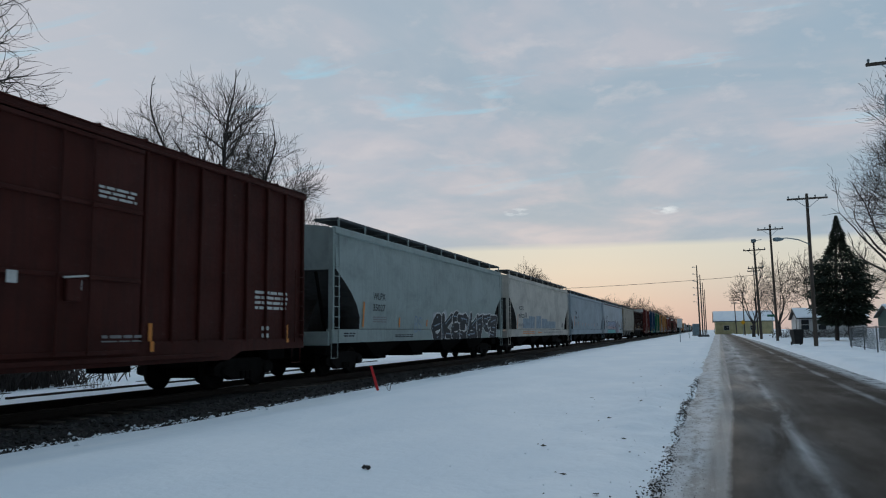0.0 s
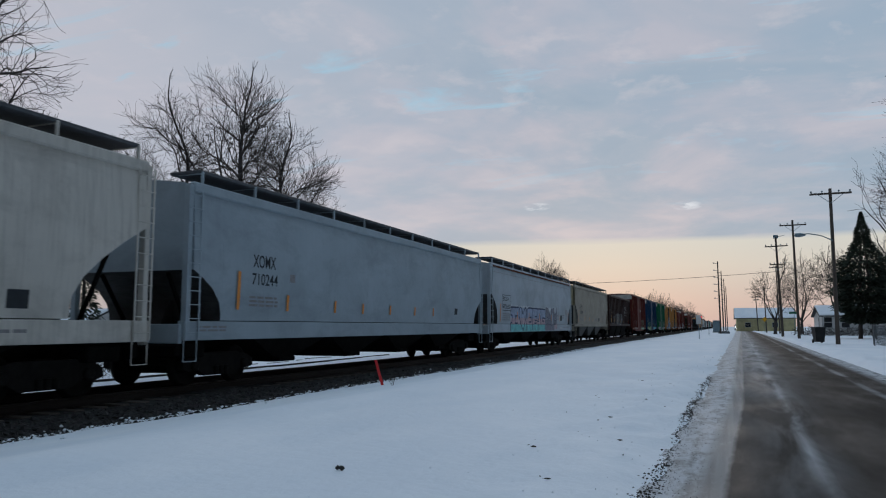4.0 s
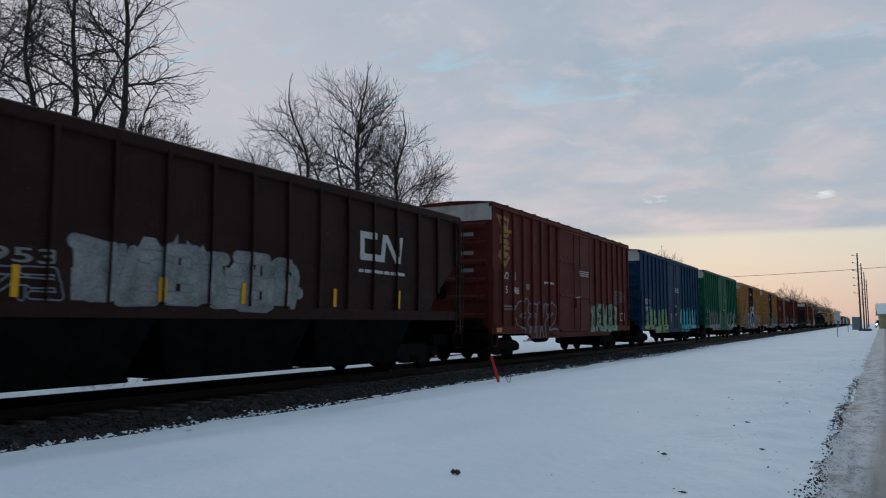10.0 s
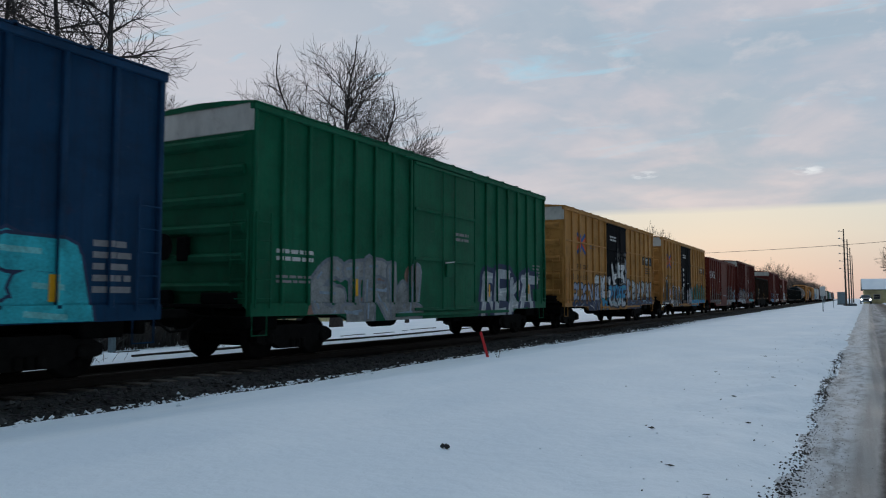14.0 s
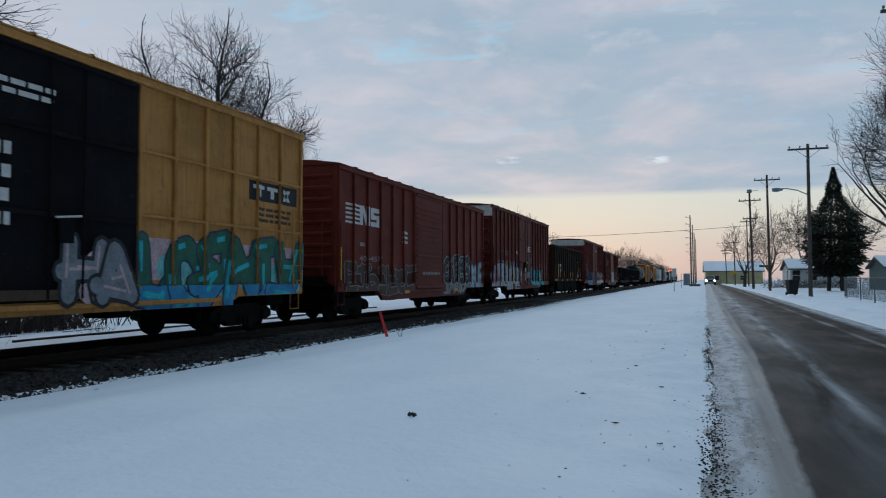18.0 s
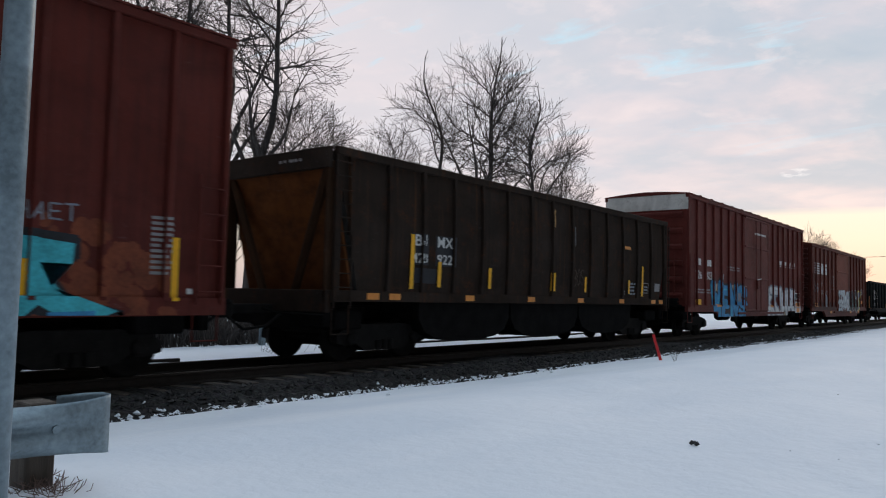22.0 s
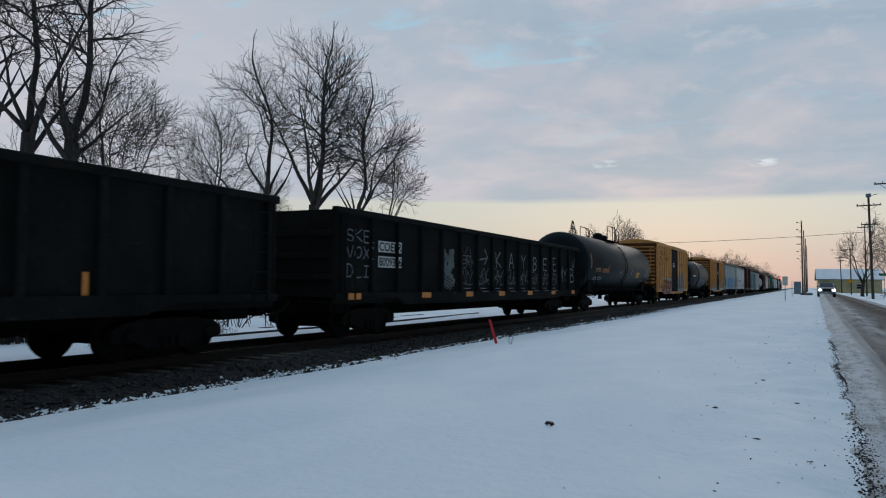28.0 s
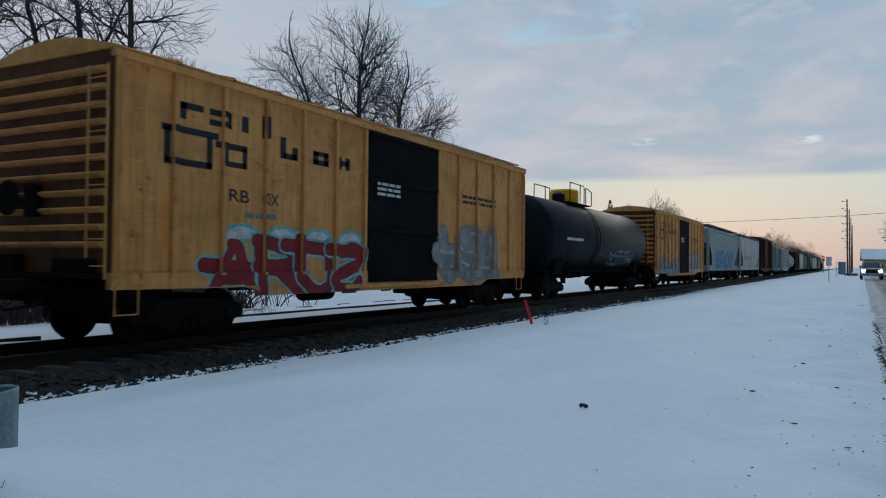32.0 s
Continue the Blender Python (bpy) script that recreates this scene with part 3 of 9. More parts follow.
# a buried siding shows as a dark rail in the snow beyond
side_pts = [(-14.27, 12.6), (-14.33, 14.0), (-14.45, 19.0), (-14.5, 24.0), (-14.9, 34.0)]
g = Geo()
for (xa, ya), (xb, yb) in [((-13.80, 3.6), (-13.65, 8.3))] + list(zip(side_pts, side_pts[1:])):
    for w, h in ((0.05, 0.045),):
        za, zb = float(ground_z(xa, ya)), float(ground_z(xb, yb))
        g.add([(xa - w, ya, za - 0.1), (xa + w, ya, za - 0.1), (xa + w, ya, za + h), (xa - w, ya, za + h),
               (xb - w, yb, zb - 0.1), (xb + w, yb, zb - 0.1), (xb + w, yb, zb + h), (xb - w, yb, zb + h)],
              [(0, 1, 5, 4), (1, 2, 6, 5), (2, 3, 7, 6), (3, 0, 4, 7), (0, 3, 2, 1), (4, 5, 6, 7)])
solo("siding_rail", g, rail_mat, "rusty rail of an unused siding, half buried in snow", "rail", "structure")
g = Geo()
rng = np.random.default_rng(21)
for k in range(26):
    y = 11 + k * 0.75
    x = float(np.interp(y, [p[1] for p in side_pts], [p[0] for p in side_pts])) - 1.45
    if rng.random() < 0.6:
        z = float(ground_z(x, y))
        g.box(x - 0.035, x + 0.035, y, y + 0.75, z - 0.1, z + 0.022, 0.006)
solo("siding_far_rail", g, rail_mat, "far rail of the siding showing in patches", "rail", "structure")

# ---- the freight train ----
# Each car stands in its own space: y runs from its leading end (0) to its trailing end (L), x = 0 is the middle,
# x > 0 the side towards the road, z = 0 the top of the rail.
SIDE = 1.6


def clip_poly(poly, a, b):
    """The part of a convex outline of (y, z) with y between a and b."""
    for keep, lim in ((1, a), (-1, b)):
        res = []
        for i, p in enumerate(poly):
            q = poly[(i + 1) % len(poly)]
            dp, dq = keep * (p[0] - lim), keep * (q[0] - lim)
            if dp >= 0:
                res.append(p)
            if (dp >= 0) != (dq >= 0):
                t = dp / (dp - dq)
                res.append((p[0] + t * (q[0] - p[0]), p[1] + t * (q[1] - p[1])))
        poly = res
        if len(poly) < 3:
            return []
    return poly


class Skin:
    """The outside of a car's near side: a sheet at depth(z), with posts that stand proud of it."""

    def __init__(self, sheet, posts=(), proud=0.0, half=0.05, bend=None):
        self.sheet, self.proud, self.half, self.bend = sheet, proud, half, bend
        self.foot = None
        self.bands, last = [], -50.0
        for y in sorted(posts):
            self.bands += [(last, y - half, 0.0), (y - half, y + half, proud)]
            last = y + half
        self.bands.append((last, 90.0, 0.0))

    def door(self, a0, b0, depth):
        """A door stands proud of the sheet between a0 and b0."""
        out = []
        for a, b, d in self.bands:
            for lo, hi in ((a, min(b, a0)), (max(a, b0), b)):
                if hi > lo:
                    out.append((lo, hi, d))
        self.bands = out + [(a0, b0, depth)]

    def x(self, z):
        return self.bend(z) if self.bend else self.sheet

    def lay(self, geo, poly, lift, mat=0):
        if self.foot and min(p[1] for p in poly) < self.foot[0]:
            # the sill stands proud of the sheet and ends at its own lower edge
            top, x, mid, end, length = self.foot
            flip = [(z, y) for y, z in poly]
            for a, b, low in ((-2.0, 3.15, end), (3.15, length - 3.15, mid), (length - 3.15, length + 2.0, end)):
                c = clip_poly([(y, z) for z, y in clip_poly(flip, low + 0.004, top)], a, b) if max(p[1] for p in poly) > low else []
                if len(c) > 2:
                    geo.add([(x + lift, y, z) for y, z in c], [tuple(range(len(c)))], mat)
            poly = [(y, z) for z, y in clip_poly(flip, top, 9.0)]
            if len(poly) < 3:
                return
        lo, hi = min(p[0] for p in poly), max(p[0] for p in poly)
        for a, b, d in self.bands:
            if b <= lo or a >= hi:
                continue
            c = clip_poly(poly, a, b)
            if len(c) < 3:
                continue
            # on a curved side, lay the shape in narrow strips
            strips = [c]
            if self.bend:
                z0, z1 = min(p[1] for p in c), max(p[1] for p in c)
                n = max(1, math.ceil((z1 - z0) / 0.12))
                flip = [(z, y) for y, z in c]
                strips = [[(y, z) for z, y in clip_poly(flip, z0 + (z1 - z0) * k / n, z0 + (z1 - z0) * (k + 1) / n)] for k in range(n)]
            for c in strips:
                if len(c) < 3:
                    continue
                geo.add([(self.x(z) + d + lift, y, z) for y, z in c], [tuple(range(len(c)))], mat)


def disc(y, z, r, n=10):
    return [(y + r * math.cos(2 * math.pi * k / n), z + r * math.sin(2 * math.pi * k / n)) for k in range(n)]


def bar(p, q, w):
    d = Vector((q[0] - p[0], q[1] - p[1]))
    d = d.normalized() * w if d.length > 1e-6 else Vector((w, 0))
    return [(p[0] + d.y, p[1] - d.x), (q[0] + d.y, q[1] - d.x), (q[0] - d.y, q[1] + d.x), (p[0] - d.y, p[1] + d.x)]


def arc(cy, cz, ry, rz, a, b, m=7):
    a, b = radians(a), radians(b)
    return [(cy + ry * math.cos(a + (b - a) * q / m), cz + rz * math.sin(a + (b - a) * q / m)) for q in range(m + 1)]


# block letters as strokes in a unit box
STROKES = {
    "A": ([(0.05, 0), (0.45, 1), (0.55, 1), (0.95, 0)], [(0.22, 0.36), (0.78, 0.36)]),
    "B": ([(0.12, 0), (0.12, 1)], [(0.12, 1)] + arc(0.45, 0.76, 0.42, 0.24, 90, -90) + [(0.12, 0.52)], [(0.12, 0.52)] + arc(0.5, 0.26, 0.45, 0.26, 90, -90) + [(0.12, 0)]),
    "C": (arc(0.55, 0.5, 0.45, 0.5, 50, 310, 10),),
    "D": ([(0.12, 0), (0.12, 1)], [(0.12, 1)] + arc(0.4, 0.5, 0.52, 0.5, 90, -90, 9) + [(0.12, 0)]),
    "E": ([(0.9, 1), (0.12, 1), (0.12, 0), (0.92, 0)], [(0.12, 0.52), (0.75, 0.52)]),
    "F": ([(0.92, 1), (0.12, 1), (0.12, 0)], [(0.12, 0.52), (0.75, 0.52)]),
    "G": (arc(0.55, 0.5, 0.45, 0.5, 50, 320, 10) + [(0.92, 0.45), (0.55, 0.45)],),
    "H": ([(0.1, 0), (0.12, 1)], [(0.9, 0), (0.88, 1)], [(0.12, 0.5), (0.88, 0.5)]),
    "I": ([(0.5, 0), (0.5, 1)], [(0.2, 1), (0.8, 1)], [(0.2, 0), (0.8, 0)]),
    "J": ([(0.8, 1), (0.8, 0.3)] + arc(0.45, 0.3, 0.36, 0.3, 0, -180, 6),),
    "K": ([(0.12, 0), (0.12, 1)], [(0.9, 1), (0.15, 0.48), (0.95, 0)]),
    "L": ([(0.14, 1), (0.14, 0), (0.92, 0)],),
    "M": ([(0.06, 0), (0.14, 1), (0.5, 0.35), (0.86, 1), (0.94, 0)],),
    "N": ([(0.1, 0), (0.1, 1), (0.88, 0), (0.9, 1)],),
    "O": (arc(0.5, 0.5, 0.44, 0.5, 90, 450, 12),),
    "P": ([(0.12, 0), (0.12, 1)], [(0.12, 1)] + arc(0.48, 0.72, 0.42, 0.28, 90, -90) + [(0.12, 0.44)]),
    "R": ([(0.12, 0), (0.12, 1)], [(0.12, 1)] + arc(0.48, 0.74, 0.42, 0.26, 90, -90) + [(0.12, 0.48)], [(0.45, 0.48), (0.95, 0)]),
    "S": (arc(0.5, 0.75, 0.4, 0.25, 30, 250, 7) + arc(0.5, 0.25, 0.42, 0.25, 70, -150, 7),),
    "T": ([(0.04, 1), (0.96, 1)], [(0.5, 1), (0.5, 0)]),
    "U": ([(0.1, 1), (0.1, 0.32)] + arc(0.5, 0.32, 0.4, 0.32, 180, 360, 7) + [(0.9, 1)],),
    "V": ([(0.04, 1), (0.46, 0), (0.54, 0), (0.96, 1)],),
    "W": ([(0.03, 1), (0.24, 0), (0.5, 0.62), (0.76, 0), (0.97, 1)],),
    "X": ([(0.06, 0), (0.94, 1)], [(0.06, 1), (0.94, 0)]),
    "Y": ([(0.05, 1), (0.5, 0.48), (0.95, 1)], [(0.5, 0.48), (0.5, 0)]),
    "Z": ([(0.06, 1), (0.92, 1), (0.08, 0), (0.95, 0)],),
}


def graffiti(parent, skin, y0, y1, z0, z1, text, mats, seed, fat=0.15, cloud=None, label="", slant=0.0, edge=1.5, split=0.0, shade=0.35, wild=1.0):
    """Sprayed block letters that lean on one another: mats are outline, fill, highlight, cloud behind (and the colour of the letters' feet).
    edge: outline over fill; wild: how far the letters swell, lean and turn over; split: share of the height in the fifth colour."""
    rng = np.random.default_rng(seed)
    g, lift = Geo(), [0.003]

    def put(poly, m):
        lift[0] += 0.00009
        skin.lay(g, poly, lift[0], m)

    count = len(text)
    w, h = (y1 - y0) / count, z1 - z0
    r = min(w, 0.8 * h) * fat
    if cloud is not None:
        for k in range(int(6 * count * cloud)):
            put(disc(rng.uniform(y0, y1), z0 + h * rng.uniform(0.1, 0.95), r * rng.uniform(0.9, 2.0)), 3)
    letters = []
    for k, sign in enumerate(text):
        if sign == " ":
            continue
        wide_, tall_ = rng.uniform(0.92, 1.12) + 0.24 * wild, rng.uniform(0.86, 1.05)
        base, tilt = rng.uniform(-0.03, 0.09), rng.normal(0, 0.09 + 0.08 * wild)
        over, back = wild > 0.5 and rng.uniform() < 0.45, wild > 0.5 and rng.uniform() < 0.4
        lines = []
        shapes = list(STROKES[sign])
        if wild > 0.5:
            # a spike or a bar that ties the letter to its neighbour
            z = rng.choice((0.08, 0.5, 0.95))
            shapes.append([(rng.uniform(0.1, 0.4), z), (rng.uniform(0.9, 1.25), min(1.0, max(0.0, z + rng.normal(0, 0.16))))])
        for line in shapes:
            turned = [(1 - p if back else p, 1 - q if over else q) for p, q in line]
            lines.append([(y0 + w * (k + 0.5 + (p - 0.5) * 0.86 * wide_ + tilt * (q - 0.5)) + slant * q * h + rng.normal(0, 0.012 + 0.025 * wild) * w,
                           z0 + h * (base + q * tall_ * (0.97 - base)) + rng.normal(0, 0.012 + 0.02 * wild) * h) for p, q in turned])
        letters.append(lines)

    def stroke(lines, width, m, low=None):
        for line in lines:
            shapes = [bar(p, q, r * width) for p, q in zip(line, line[1:])] + [disc(p[0], p[1], r * width, 8) for p in line]
            for c in shapes:
                if low is not None:
                    c = [(y, z) for z, y in clip_poly([(z, y) for y, z in c], -9.0, low)]
                if len(c) > 2:
                    put(c, m)
    for lines in letters:
        stroke(lines, edge, 0)
        stroke(lines, 1.0, 1)
        if split:
            stroke(lines, 1.0, 4, z0 + split * h)
        if shade:
            for line in lines:
                for p, q in list(zip(line, line[1:]))[::3]:
                    d = r * 0.40
                    put(bar((p[0] - d, p[1] + d * 0.5), (0.7 * q[0] + 0.3 * p[0] - d, 0.7 * q[1] + 0.3 * p[1] + d * 0.5), r * 0.5 * shade), 2)
    mats = list(mats)
    while len(mats) < 5:
        mats.append(mats[0])
    return tagged(part("graffiti", g, mats, parent, label), kind="stuff")


def tag(parent, skin, y0, y1, z0, z1, text, mat, seed, width=0.02, label=""):
    """A thin quick tag of single strokes."""
    return graffiti(parent, skin, y0, y1, z0, z1, text, (mat, mat, mat), seed, width / max(0.01, min((y1 - y0) / len(text), 0.8 * (z1 - z0))), None, label, 0.0, 1.0, shade=0.0, wild=0.0)


def rect(parent, skin, y0, y1, z0, z1, mat, name="marking", lift=0.004, label="", lean=0.0):
    g = Geo()
    skin.lay(g, [(y0, z0), (y1, z0), (y1 + lean, z1), (y0 + lean, z1)], lift)
    ob = part(name, g, mat, parent, label)
    return tagged(ob, kind="stuff") if name == "painted_patch" else ob


def bars(parent, skin, y0, y1, z0, z1, rows, mat, seed=1, name="small_print"):
    """Small print that cannot be read: plain bars."""
    rng = np.random.default_rng(seed)
    g, h = Geo(), (z1 - z0) / rows
    for k in range(rows):
        y = y0
        while y < y1 - 0.05:
            e = min(y1, y + rng.uniform(0.12, 0.4))
            skin.lay(g, [(y, z0 + h * k + 0.2 * h), (e, z0 + h * k + 0.2 * h), (e, z0 + h * k + 0.75 * h), (y, z0 + h * k + 0.75 * h)], 0.004)
            y = e + 0.05
    return tagged(part(name, g, mat, parent), kind="stuff")


def letters_of(text):
    """The outlines of a text as flat faces, one unit high."""
    def make():
        cu = bpy.data.curves.new("letters", "FONT")
        cu.body, cu.size, cu.resolution_u, cu.offset = text, 1.0, 3, 0.012
        ob = bpy.data.objects.new("letters", cu)
        scene.collection.objects.link(ob)
        me = ob.to_mesh()
        v = np.array([p.co[:2] for p in me.vertices])
        f = [tuple(p.vertices) for p in me.polygons]
        ob.to_mesh_clear()
        bpy.data.objects.remove(ob)
        return v, f
    return shared(("letters", text), make)


def lettering(parent, skin, text, y0, y1, z0, z1, mat, name="lettering", lift=0.005):
    v, f = letters_of(text)
    lo, hi = v.min(0), v.max(0)
    v = (v - lo) / (hi - lo) * (y1 - y0, z1 - z0) + (y0, z0)
    # one part for each sign of the text
    root = list(range(len(v)))

    def find(a):
        while root[a] != a:
            a = root[a]
        return a
    for p in f:
        for q in p[1:]:
            root[find(q)] = find(p[0])
    signs = {}
    for p in f:
        signs.setdefault(find(p[0]), []).append(p)
    for faces in signs.values():
        g = Geo()
        for p in faces:
            skin.lay(g, [tuple(v[i]) for i in p], lift)
        last = part(name, g, mat, parent)
    return last


def block_logo(parent, skin, y0, y1, z0, z1, count, mat, slant=0.0, seed=1, name="logo"):
    """A company's mark as plain blocks."""
    g, w = Geo(), (y1 - y0) / count
    for k in range(count):
        a, b = y0 + w * k + 0.08 * w, y0 + w * (k + 1) - 0.08 * w
        skin.lay(g, [(a, z0), (b, z0), (b + slant, z1), (a + slant, z1)], 0.005)
    return part(name, g, mat, parent)


# running gear
SIDE_FRAME = [(-1.25, 0.52), (-1.25, 0.36), (-1.02, 0.30), (-0.80, 0.36), (-0.52, 0.20), (0.52, 0.20), (0.80, 0.36), (1.02, 0.30), (1.25, 0.36), (1.25, 0.52), (1.05, 0.62), (0.62, 0.70), (-0.62, 0.70), (-1.05, 0.62)]


def truck_meshes():
    bol = Geo().box(-1.05, 1.05, -0.21, 0.21, 0.40, 0.72, 0.03).box(-0.3, 0.3, -0.3, 0.3, 0.7, 1.0, 0.02)
    bol.box(-0.9, 0.9, -0.52, -0.40, 0.33, 0.43, 0.01).box(-0.9, 0.9, 0.40, 0.52, 0.33, 0.43, 0.01)
    gear = Geo().box(-1.0, 1.0, 0.20, 0.455, 0.22, 0.66, 0.03).box(-0.64, 0.64, 0.44, 1.15, 0.50, 0.74, 0.03)
    fr = Geo().prism(SIDE_FRAME, "x", -0.09, 0.09)
    for y in (-0.89, 0.89):
        fr.lathe([(-0.14, 0.12), (0.13, 0.12), (0.16, 0.08)], "x", (0, y, 0.43), 12)
    for y in (-0.17, 0.0, 0.17):
        fr.lathe([(0.22, 0.07), (0.40, 0.07)], "z", (0.10, y, 0), 8)
    ws = Geo()
    for s in (-1, 1):
        ws.lathe([(s * 0.71, 0.40), (s * 0.725, 0.455), (s * 0.75, 0.455), (s * 0.76, 0.425), (s * 0.845, 0.418), (s * 0.85, 0.36), (s * 0.80, 0.33), (s * 0.79, 0.15), (s * 0.85, 0.12)], "x", (0, 0, 0), 28)
    ws.lathe([(-1.12, 0.07), (1.12, 0.07)], "x", (0, 0, 0), 10)
    return bol.mesh("truck", steel_dark), fr.mesh("side_frame", steel_dark), ws.mesh("wheelset", steel_dark, True), gear.mesh("brake_gear", steel_dark)


BOLSTER, FRAME, WHEELSET, BRAKE_GEAR = truck_meshes()
WHEEL_R = 0.42
WHEELSETS = {-1: [], 1: []}


def add_trucks(car, length, inset=2.0):
    for y in (inset, length - inset):
        t = part("truck", BOLSTER, None, car, at=(0, y, -RAIL_DROP))
        for s in (-1, 1):
            part("side_frame", FRAME, None, t, at=(s * 1.0, 0, 0))
            part("brake_gear", BRAKE_GEAR, None, t, at=pose(0, 0, 0, 0, 0, 0 if s > 0 else 180))
            w = part("wheelset", WHEELSET, None, t, at=(0, s * 0.89, WHEEL_R))
            WHEELSETS[s].append(w)


def add_couplers(car, length):
    def make():
        g = Geo().box(-0.09, 0.09, -0.95, 0.35, 0.76, 0.94, 0.02)
        g.box(-0.18, 0.16, -1.12, -0.88, 0.70, 1.02, 0.04)
        g.tube([(0.28, 0.1, 0.8), (0.3, -0.3, 0.55), (0.26, -0.75, 0.5), (0.18, -1.02, 0.72)], 0.028, 6)
        return g.mesh("coupler", steel_dark)
    def gear():
        # draft gear, striker, brake rods and the hanging pipe under the end of the car
        g = Geo().box(-0.55, 0.55, 0.05, 1.5, 0.50, 0.98, 0.03).box(-1.35, 1.35, 0.12, 0.30, 0.56, 0.90, 0.03)
        g.box(-1.3, -0.6, 0.5, 1.3, 0.52, 0.84, 0.04).box(0.62, 1.25, 0.45, 1.2, 0.50, 0.86, 0.04)
        g.tube([(1.5, 0.0, 0.78), (0.5, -0.25, 0.80), (0.2, -0.3, 0.86)], 0.022, 6).tube([(-1.5, 0.0, 0.78), (-0.5, -0.25, 0.80), (-0.2, -0.3, 0.86)], 0.022, 6)
        return g.mesh("draft_gear", steel_under)
    gm = shared("draft_gear", gear)
    part("draft_gear", gm, None, car)
    part("draft_gear", gm, None, car, at=pose(0, length, 0, 0, 0, 180))
    me = shared("coupler", make)
    part("coupler", me, None, car)
    part("coupler", me, None, car, at=pose(0, length, 0, 0, 0, 180))


def ladder_mesh(height, width, rungs, mat):
    def make():
        g = Geo()
        for y in (0, width):
            g.box(-0.012, 0.012, y - 0.02, y + 0.02, 0, height, 0.004)
        for k in range(rungs):
            z = height * (k + 0.5) / rungs
            g.tube([(0.02, 0, z), (0.03, width, z)], 0.012, 6)
        return g.mesh("ladder", mat)
    return shared(("ladder", height, width, rungs, mat.name), make)


def add_reflectors(car, skin, spots, mat=None):
    for y, z0, z1 in spots:
        rect(car, skin, y - 0.055, y + 0.055, z0, z1, mat or yellow_tape, "reflector", 0.030)


def start_car(label, front, length, kind="freight car"):
    car = thing("freight_car" if kind == "freight car" else kind.replace(" ", "_"), label, kind, "cars of the freight train",
                at=(TRACK_X, front, RAIL_Z))
    TRAIN.append((car, front))
    return car


TRAIN = []


